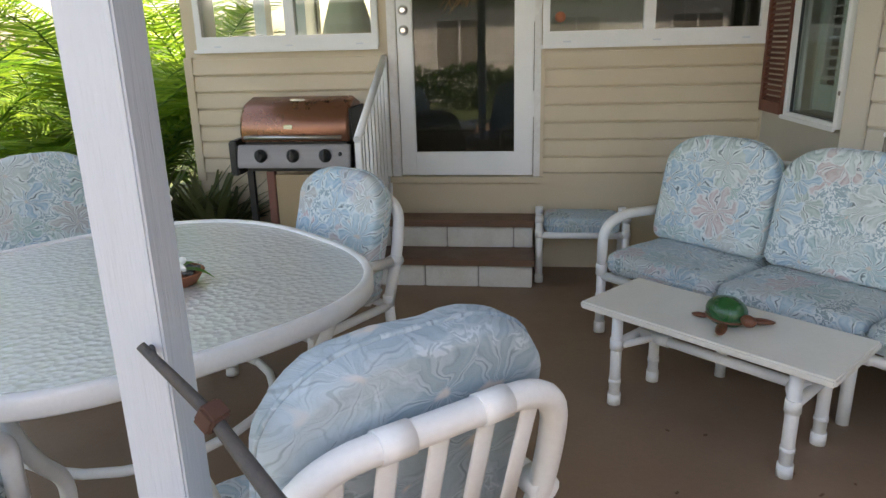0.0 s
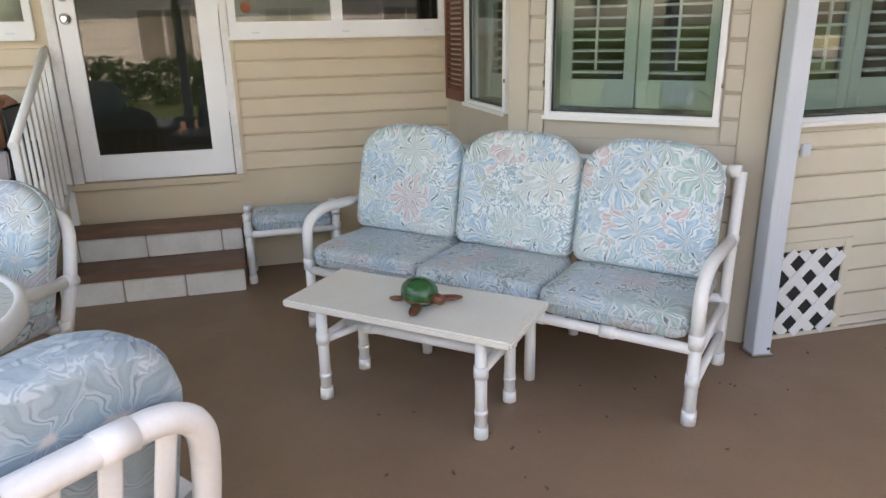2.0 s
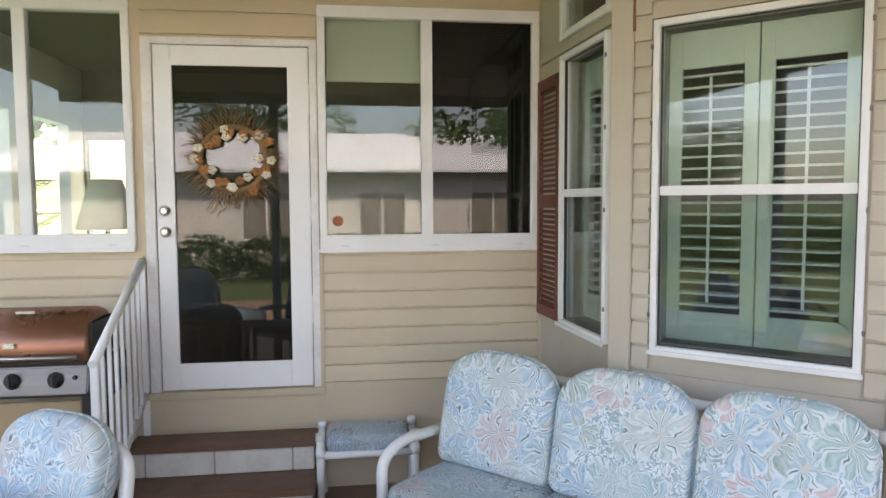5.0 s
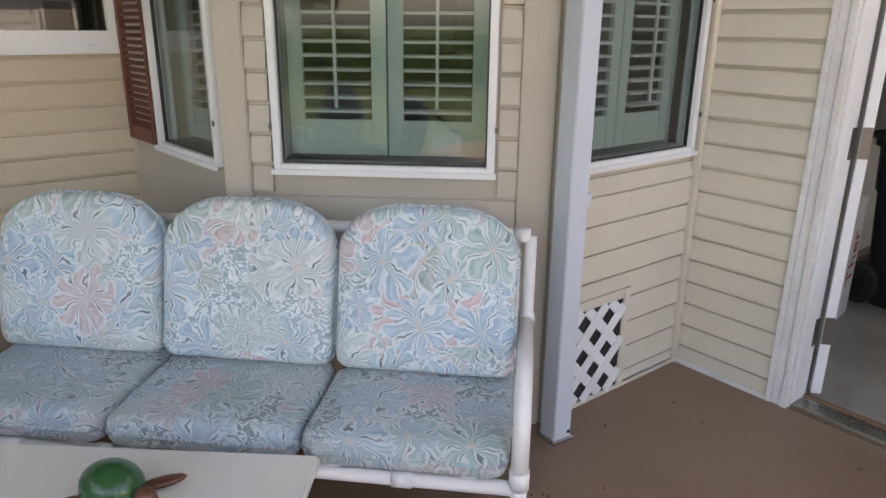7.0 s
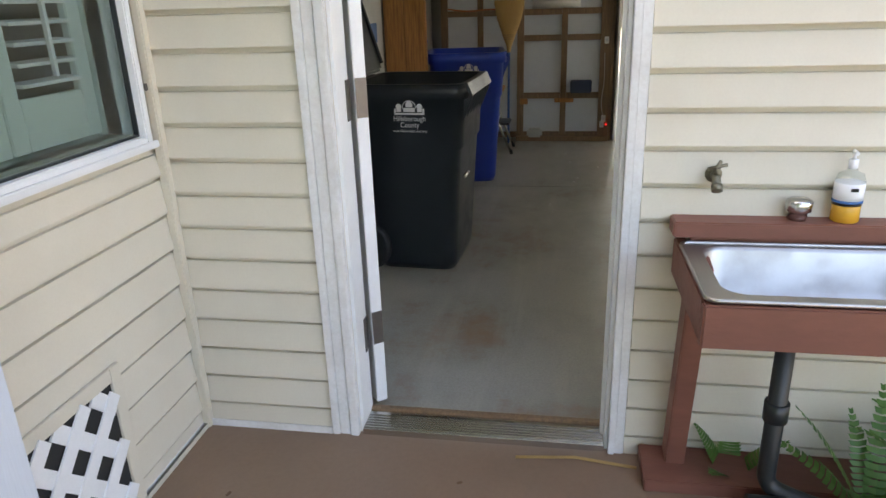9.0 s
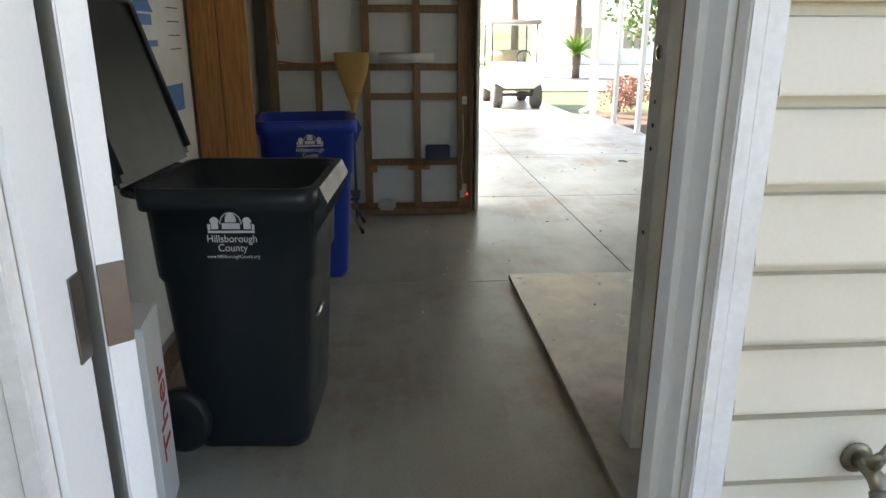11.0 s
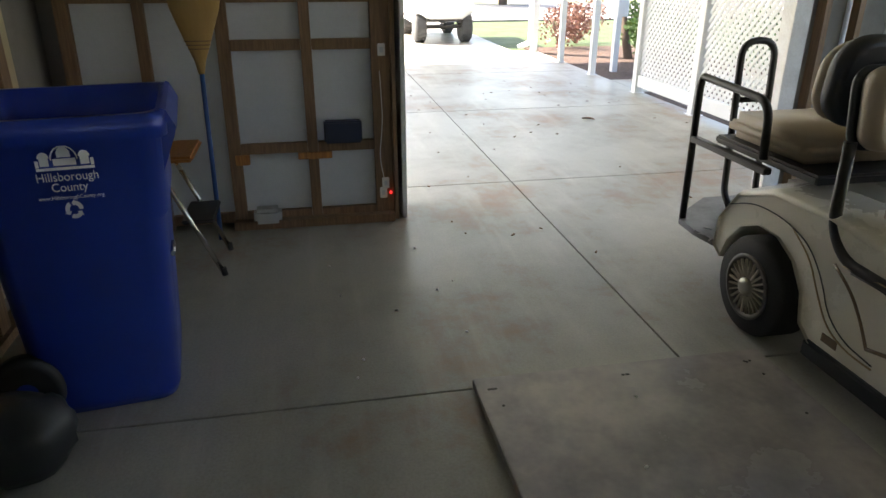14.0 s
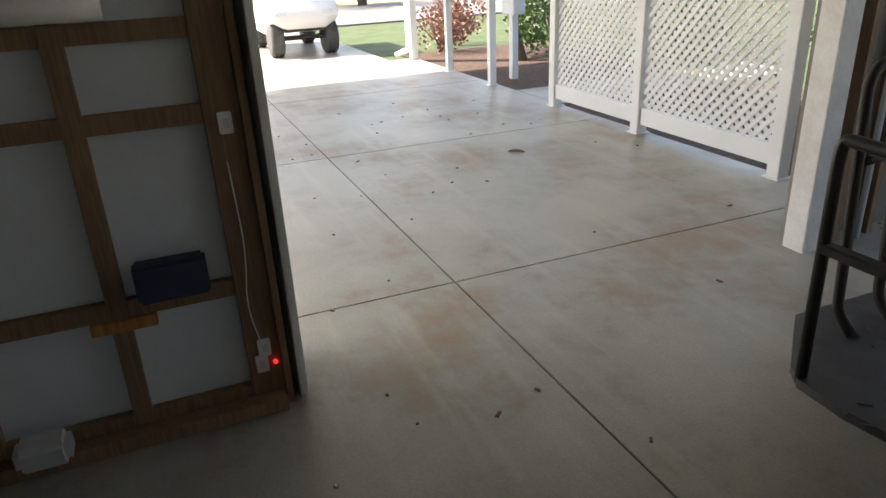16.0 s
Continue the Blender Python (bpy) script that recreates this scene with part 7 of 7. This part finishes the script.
def lattice_screen(x0, x1):
    s = thing("lattice_screen", "white diagonal lattice screen along the carport", "screen", "lattice screens")
    z0, z1 = 0.08, 2.45
    part("bottom_rail", boxes((x0, x1, LY - 0.03, LY + 0.03, z0, z0 + 0.14), bevel=0.004), WHITE, s)
    part("top_rail", boxes((x0, x1, LY - 0.03, LY + 0.03, z1 - 0.09, z1), bevel=0.004), WHITE, s)
    for lean_dir, y in ((1, LY - 0.008), (-1, LY + 0.001)):
        bm = bmesh.new()
        for a, b in lattice_strips(x0, x1, z0 + 0.14, z1 - 0.09, 0.085, 0.034, lean_dir):
            strip_mesh(bm, a, b, y, y + 0.007, 0.034)
        tagged(part("lattice", bm, WHITE, s), kind="stuff")


lattice_screen(10.30, 11.67)
lattice_screen(11.77, 13.05)
FISH = material("verdigris_metal", (0.26, 0.28, 0.24), (0.16, 0.15, 0.12), 0.5, 0.4, stain=30, amount=0.7)
for x, z, r, a in ((11.05, 1.72, 0.12, 20), (11.45, 1.95, 0.10, -10), (12.1, 1.80, 0.13, 5), (12.6, 1.62, 0.09, 30), (10.75, 1.42, 0.07, 0), (12.75, 1.95, 0.09, 15)):
    bm = bmesh.new()
    ellipsoid(bm, (0, 0, 0), (r, 0.012, r * 0.72), 18, 10)
    for p in (((r * 0.8, 0, 0), (r * 0.45, 0.006, r * 0.5)), ((0, 0, r * 0.7), (r * 0.5, 0.006, r * 0.25)), ((-0.1 * r, 0, -r * 0.7), (r * 0.3, 0.006, r * 0.2))):
        ellipsoid(bm, p[0], p[1], 10, 6)
    solid("fish_ornament", bm, FISH, "metal fish ornament hung on the lattice", "ornament", "fish on the lattice", m=pose(x, LY + 0.022, z, 0, a, 0))
ebox = thing("electric_meter", "grey electric meter pedestal behind the carport posts", "meter", m=pose(14.9, -3.05, 0))
part("post", boxes((-0.05, 0.05, -0.04, 0.04, -0.06, 1.6), bevel=0.004), PANELGREY, ebox)
part("meter_box", boxes((-0.16, 0.16, -0.08, 0.08, 0.75, 1.35), bevel=0.01), PANELGREY, ebox)
part("meter_box", boxes((0.20, 0.40, -0.06, 0.06, 1.0, 1.35), bevel=0.01), WHITE, ebox)
strip = structure("ground_mulch_strip", boxes((9.6, 18.0, -5.2, -2.63, -0.055, -0.03)), MULCH, "mulch bed along the carport", "bed")
path_slab = structure("pavement_path", boxes((13.2, 14.1, -6.0, -2.66, -0.029, -0.015)), GARAGEFLOOR, "short concrete path through the bed", "pavement")
rng = random.Random(77)
DEBRIS = material("dry_leaf_litter", (0.16, 0.09, 0.05), (0.07, 0.045, 0.03), 0.9)
bm = bmesh.new()
for i in range(55):
    x, y = rng.uniform(8.3, 14.5), rng.uniform(-2.4, 0.8)
    l, w = rng.uniform(0.004, 0.016), rng.uniform(0.003, 0.006)
    box(bm, -l, l, -w, w, 0.001, 0.006, m=Matrix.Translation((x, y, 0)) @ Matrix.Rotation(rng.uniform(0, 3.1), 4, "Z"))
solid("leaf_litter", bm, DEBRIS, "scattered dry bits on the concrete", "litter", kind="stuff")
bm = bmesh.new()
for i in range(40):
    x, y = rng.uniform(0.8, 3.6), rng.uniform(0.9, 2.6)
    l = rng.uniform(0.004, 0.011)
    box(bm, -l, l, -0.004, 0.004, 0.001, 0.004, m=Matrix.Translation((x, y, 0)) @ Matrix.Rotation(rng.uniform(0, 3.1), 4, "Z"))
solid("porch_litter", bm, DEBRIS, "small dry bits on the porch floor", "litter", kind="stuff")
bm = bmesh.new()
for i in range(14):
    x, y = rng.uniform(5.9, 8.8), rng.uniform(0.3, 1.6)
    ellipsoid(bm, (x, y, 0.004 if not (x < 7.3 and y < 0.89) else 0.05), (0.009, 0.006, 0.005), 6, 4, Matrix.Rotation(rng.uniform(0, 3), 4, "Z"))
solid("white_crumbs", bm, INK, "white crumbs scattered on the garage floor", "litter", kind="stuff")
bm = bmesh.new()
blade(bm, (-0.09, 0, 0.008), (1, 0.1, 0.35), 0.2, 0.028, 0.9, 8, 0.5)
solid("fallen_leaf", bm, DEBRIS, "large curled dry leaf on the carport floor", "leaf", m=pose(11.74, -1.37, 0, 0, 0, 30))

# white cart at the end of the driveway, facing the garage
c2 = thing("golf_cart", "white golf cart with off-road tyres on the driveway", "golf cart", m=pose(18.95, -1.25, 0))
TYREGREY = material("dusty_tyre", (0.06, 0.06, 0.06), (0.12, 0.12, 0.12), 0.8, amount=0.6)
for x in (0.0, 1.75):
    for y in (-0.45, 0.45):
        w = part("wheel", lathe(bmesh.new(), ((0.14, -0.10), (0.24, -0.11), (0.275, -0.08), (0.275, 0.08), (0.24, 0.11), (0.14, 0.10)), (x, y, 0.275), 28, "y"), TYREGREY, c2, "grey knobbly tyre")
        bm = bmesh.new()
        for k in range(20):
            for s in (-1, 1):
                box(bm, 0.262, 0.285, s * 0.05 - 0.03, s * 0.05 + 0.03, -0.018, 0.018, m=Matrix.Translation((x, y, 0.275)) @ Matrix.Rotation(k * math.pi / 10 + s * 0.1, 4, "Y"))
        tagged(part("tread", bm, TYREGREY, w), kind="stuff")
part("bumper", boxes((-0.30, -0.18, -0.33, 0.33, 0.40, 0.52), (-0.2, 0.1, -0.38, 0.38, 0.28, 0.32), bevel=0.015), BLACKIRON, c2)
part("axle", tubes((((0, -0.4, 0.275), (0, 0.4, 0.275)), 0.03)), BLACKIRON, c2)
bm = shell([[(-0.34, y * k, z0), (-0.36, y * k, 0.62), (-0.30, y * k, 0.80), (0.10, y * k, 0.95), (0.45, y * k, 1.0), (0.5, y * k, 0.40), (0.3, y * k, 0.34)] for y, k, z0 in ((-0.55, 1, 0.62), (-0.30, 1, 0.45), (0.30, 1, 0.45), (0.55, 1, 0.62))])
part("front_cowl", bm, CARTWHITE, c2, "white front cowl")
for y in (-0.38, 0.38):
    part("headlight", boxes((-0.36, -0.30, y - 0.09, y + 0.09, 0.66, 0.72), bevel=0.012), PANELGREY, c2)
part("floor_pan", boxes((0.3, 2.1, -0.55, 0.55, 0.34, 0.40), bevel=0.01), CARTWHITE, c2)
part("seat", pad(0.95, 1.45, -0.5, 0.5, 0.72, 0.84), CARTVINYL, c2)
part("backrest", pad(1.4, 1.52, -0.5, 0.5, 0.88, 1.25), CARTVINYL, c2)
part("rear_body", boxes((0.95, 2.2, -0.56, 0.56, 0.40, 0.715), bevel=0.05), CARTWHITE, c2)
part("roof", pad(0.15, 2.2, -0.58, 0.58, 1.83, 1.92, 0, 0.03), material("grey_cart_roof", (0.30, 0.29, 0.28), None, 0.5), c2, "grey roof")
for y in (-0.52, 0.52):
    part("strut", tubes((((0.36, y, 0.95), (0.42, y, 1.85)), 0.018)), BLACKIRON, c2)
    part("strut", tubes((((1.6, y, 0.70), (1.7, y, 1.85)), 0.018)), BLACKIRON, c2)
part("steering_wheel", tubes(([(0.55 + 0.10 * math.sin(k * math.pi / 8) * 0.5, -0.26 + 0.17 * math.cos(k * math.pi / 8), 1.08 + 0.17 * math.sin(k * math.pi / 8)) for k in range(17)], 0.016), (((0.55, -0.26, 1.08), (0.36, -0.26, 0.9)), 0.02)), BLACKIRON, c2)
part("windshield", boxes((0.33, 0.335, -0.50, 0.50, 1.0, 1.80)), GLASS, c2).visible_shadow = False

# ---- plants ----


def leaf_ball(bm, rng, c, r, n, size):
    for i in range(n):
        v = Vector((rng.gauss(0, 1), rng.gauss(0, 1), rng.gauss(0, 1))).normalized() * rng.uniform(0.55, 1.05)
        p = Vector(c) + Vector((v.x * r[0], v.y * r[1], v.z * r[2]))
        if p.z < 0.0:
            continue
        d = Vector((rng.uniform(-1, 1), rng.uniform(-1, 1), rng.uniform(-0.3, 1))).normalized()
        s = d.orthogonal().normalized() * size * 0.42
        l = d * size
        bm.faces.new([bm.verts.new(q) for q in (p - l * 0.5, p + s, p + l * 0.5, p - s)])


def shrub(x, y, r, h, mat, seed, label, n=700, size=0.07):
    rng = random.Random(seed)
    s = thing("shrub", label, "shrub", m=pose(x, y, -0.05))
    bm = bmesh.new()
    for k in range(5):
        a = rng.uniform(0, 6.28)
        leaf_ball(bm, rng, (math.cos(a) * r * 0.5, math.sin(a) * r * 0.5, h * rng.uniform(0.4, 0.65)), (r * 0.65, r * 0.65, h * 0.42), n // 5, size)
    part("foliage", bm, mat, s)
    part("stem", tubes(*[(((0, 0, 0), (math.cos(k) * r * 0.4, math.sin(k) * r * 0.4, h * 0.6)), 0.015) for k in range(0, 12, 2)], sides=6), BARK, s)


def tree(x, y, height, crown, seed, label, mat=None, n=2600, lean=0.3, size=0.13):
    rng = random.Random(seed)
    t = thing("tree", label, "tree", m=pose(x, y, -0.06))
    bm = bmesh.new()
    tips = []
    base = Vector((0, 0, 0))
    fork = Vector((lean, rng.uniform(-0.2, 0.2), height * 0.35))
    tube(bm, [base, base.lerp(fork, 0.5) + Vector((0.05, 0.03, 0)), fork], 0.035 * height * 0.6, 10, 0, 0.022 * height * 0.6)
    for k in range(7):
        a = k * 0.9 + rng.uniform(-0.3, 0.3)
        tip = fork + Vector((math.cos(a) * crown * 0.75, math.sin(a) * crown * 0.75, height * rng.uniform(0.25, 0.6)))
        mid = fork.lerp(tip, 0.5) + Vector((rng.uniform(-0.2, 0.2), rng.uniform(-0.2, 0.2), 0.15))
        tube(bm, [fork, mid, tip], 0.014 * height * 0.6, 8, 0, 0.004 * height)
        tips += [tip, mid]
    part("trunk", bm, BARK, t)
    bm = bmesh.new()
    for tip in tips:
        leaf_ball(bm, rng, tip, (crown * 0.42, crown * 0.42, crown * 0.34), n // len(tips), size)
    part("crown", bm, mat or HEDGELEAF, t)


def palm_clump(x, y, n, height, seed, label, spread=0.5):
    rng = random.Random(seed)
    p = thing("palm_clump", label, "palm", "palms by the porch", m=pose(x, y, -0.06))
    stems = bmesh.new()
    for k in range(n):
        bm = bmesh.new()
        a = k * 2.4 + rng.uniform(-0.4, 0.4)
        start = Vector((math.cos(a) * 0.2 * rng.random(), math.sin(a) * 0.2 * rng.random(), rng.uniform(0.05, height * 0.45)))
        d = Vector((math.cos(a) * spread, math.sin(a) * spread, rng.uniform(0.8, 1.6))).normalized()
        pos, length, steps = start, height * rng.uniform(0.55, 0.85), 20
        pts = [pos]
        for i in range(steps):
            d = (d + Vector((0, 0, -0.075))).normalized()
            nxt = pos + d * length / steps
            side = d.cross(Vector((0, 0, 1))).normalized()
            if i > 3:
                ll = 0.34 * math.sin(math.pi * (i - 2) / (steps - 0.5)) ** 0.7 + 0.05
                for s in (-1, 1):
                    for o in (0.0, 0.5):
                        q = pos.lerp(nxt, o)
                        tip = q + (side * s + d * 0.7 + Vector((0, 0, rng.uniform(-0.35, 0.1)))).normalized() * ll
                        wv = d * 0.012
                        bm.faces.new([bm.verts.new(v) for v in (q - wv, q.lerp(tip, 0.45) - wv * 1.3, tip, q.lerp(tip, 0.45) + wv * 1.3, q + wv)])
            pos = nxt
            pts.append(pos)
        tube(stems, pts[::4] + [pts[-1]], 0.012, 6, 0, 0.003)
        part("frond", bm, PALMLEAF, p)
    part("stem", stems, FERNLEAF, p)


for i, (x, y, n, h) in enumerate(((-3.0, 5.2, 22, 1.9), (-4.1, 4.7, 22, 2.0), (-3.5, 4.2, 18, 1.3), (-3.0, 4.75, 14, 1.2), (-3.6, 6.2, 14, 2.3), (-5.2, 5.4, 16, 2.1), (-4.8, 6.8, 14, 2.4), (-6.4, 6.0, 14, 2.2), (-2.75, 6.4, 12, 2.0), (-5.6, 4.0, 14, 1.9), (-4.3, 7.8, 20, 3.1), (-5.6, 8.8, 20, 3.3), (-3.3, 7.6, 16, 2.7), (-6.9, 8.0, 18, 3.2))):
    palm_clump(x, y, n, h, 40 + i, "sunlit yellow-green areca palm clump", 0.55)
bed2 = structure("ground_bed_corner", boxes((-3.2, -2.602, 3.0, 6.0, -0.055, -0.02)), MULCH, "dark bed beyond the porch floor", "bed")


def bromeliad(x, y, z, n, size, seed, label, mat, flower=None):
    rng = random.Random(seed)
    b = thing("bromeliad", label, "plant", "bromeliads", m=pose(x, y, z))
    for k in range(n):
        bm = bmesh.new()
        a = k * 2.4
        blade(bm, (0, 0, 0), (math.cos(a), math.sin(a), rng.uniform(0.7, 2.6)), size * rng.uniform(0.8, 1.25), 0.027, rng.uniform(0.4, 1.1), 7)
        part("leaf", bm, mat, b)
    if flower:
        bm = bmesh.new()
        for k in range(14):
            blade(bm, (0, 0, size * 0.5), (math.cos(k * 2.4), math.sin(k * 2.4), 1.2), 0.09, 0.012, 0.3, 4)
        tube(bm, [(0, 0, 0), (0, 0, size * 0.55)], 0.008, 6)
        part("flower", bm, flower, b, "orange-red flower head")


REDFLOWER = leaf_material("orange_red_bract", (0.55, 0.06, 0.02), (0.65, 0.16, 0.03), 0.3)
planter = solid("planter_box", boxes((-2.58, -1.62, 4.0, 4.58, 0.0, 0.24), bevel=0.02), MORTAR, "dark planter trough by the sunroom wall", "planter")
solid("planter_soil", boxes((-2.54, -1.66, 4.04, 4.54, 0.2405, 0.252)), MULCH, "dark soil in the planter", "soil")
for i, (x, y, s) in enumerate(((-1.78, 4.25, 0.62), (-2.0, 4.38, 0.66), (-2.2, 4.2, 0.55), (-2.42, 4.35, 0.6), (-1.75, 4.45, 0.5))):
    bromeliad(x, y, 0.252, 30, s, 60 + i, "dark green bromeliad with narrow leaves" if i != 2 else "bromeliad with an orange-red flower", BROMLEAF, REDFLOWER if i == 2 else None)

# beyond the garage: shrubs, palms, tree
shrub(17.9, -3.3, 0.5, 0.85, REDLEAF, 5, "red-leaved shrub at the driveway edge", 900, 0.06)
shrub(18.7, -3.9, 0.6, 0.8, REDLEAF, 6, "red-leaved shrub at the driveway edge", 900, 0.06)
shrub(16.4, -4.6, 0.7, 1.0, HEDGELEAF, 7, "green shrub in the mulch bed", 1100)
shrub(14.6, -5.4, 0.6, 0.9, HEDGELEAF, 8, "green shrub in the mulch bed", 1000)
shrub(12.0, -6.0, 0.8, 1.0, HEDGELEAF, 9, "green shrub beyond the lattice", 900)
shrub(10.4, -5.0, 0.6, 0.8, HEDGELEAF, 10, "flowering shrub beyond the lattice", 800)
tree(16.2, -3.9, 3.6, 1.5, 3, "small leaning tree beyond the carport posts", None, 2400, 0.7, 0.11)
tree(13.6, -7.5, 5.0, 2.2, 4, "garden tree beyond the lattice", None, 2200, 0.2, 0.16)
cy = thing("sago_palm", "low sago palm across the street", "palm", m=pose(30.5, -5.7, 0.35))
rng = random.Random(90)
for k in range(60):
    bm = bmesh.new()
    a = k * 2.4
    blade(bm, (0, 0, 0.5), (math.cos(a), math.sin(a), rng.uniform(0.1, 2.2)), rng.uniform(0.9, 1.3), 0.06, rng.uniform(0.5, 1.1), 7)
    part("frond", bm, PALMLEAF, cy)
part("trunk", tubes((((0, 0, -0.5), (0, 0, 0.55)), 0.16), sides=10), BARK, cy)
structure("ground_far_lawn", boxes((31.0, 60.0, -60, 60, -0.058, -0.03)), material("dry_pale_lawn", (0.30, 0.29, 0.17), (0.22, 0.22, 0.12), 0.9, grain=30, bump=0.5), "pale lawn across the street", "lawn")


def palm_tree(x, y, h, seed):
    rng = random.Random(seed)
    t = thing("palm_tree", "tall palm across the street", "palm", "far palms", m=pose(x, y, -0.05))
    part("trunk", tubes((((0, 0, 0), (0.1, 0, h * 0.5), (0, 0.1, h)), 0.16, 0.3, 0.12), sides=10), BARK, t)
    bm = bmesh.new()
    for k in range(34):
        a = k * 2.4
        d = Vector((math.cos(a), math.sin(a), rng.uniform(-0.1, 1.6))).normalized()
        pos = Vector((0, 0.1, h))
        for i in range(9):
            d = (d + Vector((0, 0, -0.13))).normalized()
            nxt = pos + d * 0.26
            side = d.cross(Vector((0, 0, 1))).normalized()
            for s in (-1, 1):
                for o in (0.0, 0.5):
                    q = pos.lerp(nxt, o)
                    tip = q + (side * s * 0.6 + d * 0.4 + Vector((0, 0, -0.5))).normalized() * 0.5
                    bm.faces.new([bm.verts.new(v) for v in (q, q.lerp(tip, 0.5) + d * 0.03, tip, q.lerp(tip, 0.5) - d * 0.03)])
            pos = nxt
    part("crown", bm, PALMLEAF, t)


for i, (x, y, h) in enumerate(((32, -3.5, 4.6), (34, -1.2, 5.0), (33.5, -6.5, 5.6), (36, 1.5, 5.2))):
    palm_tree(x, y, h, 100 + i)


def far_house(name, m, length, depth, label, wall_mat, hedge=True):
    """A single-storey manufactured home: sided wall, windows, door, roof."""
    h = thing(name, label, "house", m=m)
    part("wall", boxes((0, length, 0, depth, 0.0, 2.7)), wall_mat, h)
    me = data_of("siding_board", lap_mesh(length, 0.2), wall_mat)
    for i in range(13):
        o = new("siding_board", me)
        o.parent = h
        o.matrix_basis = pose(0, -0.002, 0.05 + i * 0.2)
    bm = bmesh.new()
    ends = [[bm.verts.new((x, y, z)) for y, z in ((-0.5, 2.7), (depth / 2, 4.0), (depth + 0.5, 2.7), (depth + 0.5, 2.62), (-0.5, 2.62))] for x in (-0.4, length + 0.4)]
    for k in range(5):
        bm.faces.new((ends[0][k], ends[0][(k + 1) % 5], ends[1][(k + 1) % 5], ends[1][k]))
    bm.faces.new(ends[0][::-1])
    bm.faces.new(ends[1])
    bmesh.ops.recalc_face_normals(bm, faces=bm.faces)
    part("roof", bm, PANELGREY, h)
    for i in range(int(length // 3)):
        x = 1.0 + i * 3.0
        w = part("window", boxes((x - 0.06, x + 1.26, -0.06, -0.025, 0.85, 0.92), (x - 0.06, x + 1.26, -0.06, -0.025, 2.1, 2.17), (x - 0.06, x, -0.06, -0.025, 0.92, 2.1), (x + 1.2, x + 1.26, -0.06, -0.025, 0.92, 2.1), (x + 0.57, x + 0.63, -0.06, -0.025, 0.92, 2.1)), WHITE, h)
        part("pane", boxes((x, x + 1.2, -0.04, -0.03, 0.92, 2.1)), DARKWALL, w)
    return h


NEIGHBOUR = material("white_neighbour_siding", (0.70, 0.69, 0.66), None, 0.6)
far_house("neighbour_house", pose(12.0, -9.5, -0.05, 0, 0, 180), 20.0, 7.0, "white-sided neighbour house across the lawn", NEIGHBOUR)
far_house("street_house", pose(44, 16, -0.05, 0, 0, -90), 18.0, 7.0, "pale house across the street", NEIGHBOUR)
far_house("street_house", pose(44, -8, -0.05, 0, 0, -90), 16.0, 7.0, "pale house across the street", NEIGHBOUR)
hedge = thing("hedge", "clipped green hedge before the neighbour house", "hedge", m=pose(0, -7.6, -0.05))
rng = random.Random(55)
for k in range(9):
    bm = bmesh.new()
    leaf_ball(bm, rng, (-6 + k * 1.6, 0, 0.55), (1.0, 0.6, 0.55), 1300, 0.12)
    part("foliage", bm, HEDGELEAF, hedge)
far_hedge = thing("hedge", "dark untrimmed hedge along the far side of the lawn", "hedge", m=pose(-12.5, -6.5, -0.05, 0, 0, -42))
for k in range(8):
    bm = bmesh.new()
    leaf_ball(bm, rng, (-6 + k * 1.7, rng.uniform(-0.3, 0.3), 0.75), (1.15, 0.8, 0.8), 1100, 0.15)
    part("foliage", bm, HEDGELEAF, far_hedge)
for i, (x, y, h, c) in enumerate(((-7.5, 9.5, 6.5, 2.6), (-11, 7.0, 7.5, 3.0), (-10.5, 12.5, 8.0, 3.2), (-5.0, 12.5, 7.0, 2.8), (-14, 4.5, 7.5, 3.0), (-27, -15, 6.0, 2.6), (-34, -22, 7.0, 3.2), (5.0, -12.5, 6.0, 2.5), (-3.0, -18, 8.0, 3.2))):
    tree(x, y, h, c, 200 + i, "dark garden tree beyond the palms", None, 2600, 0.2, 0.2)
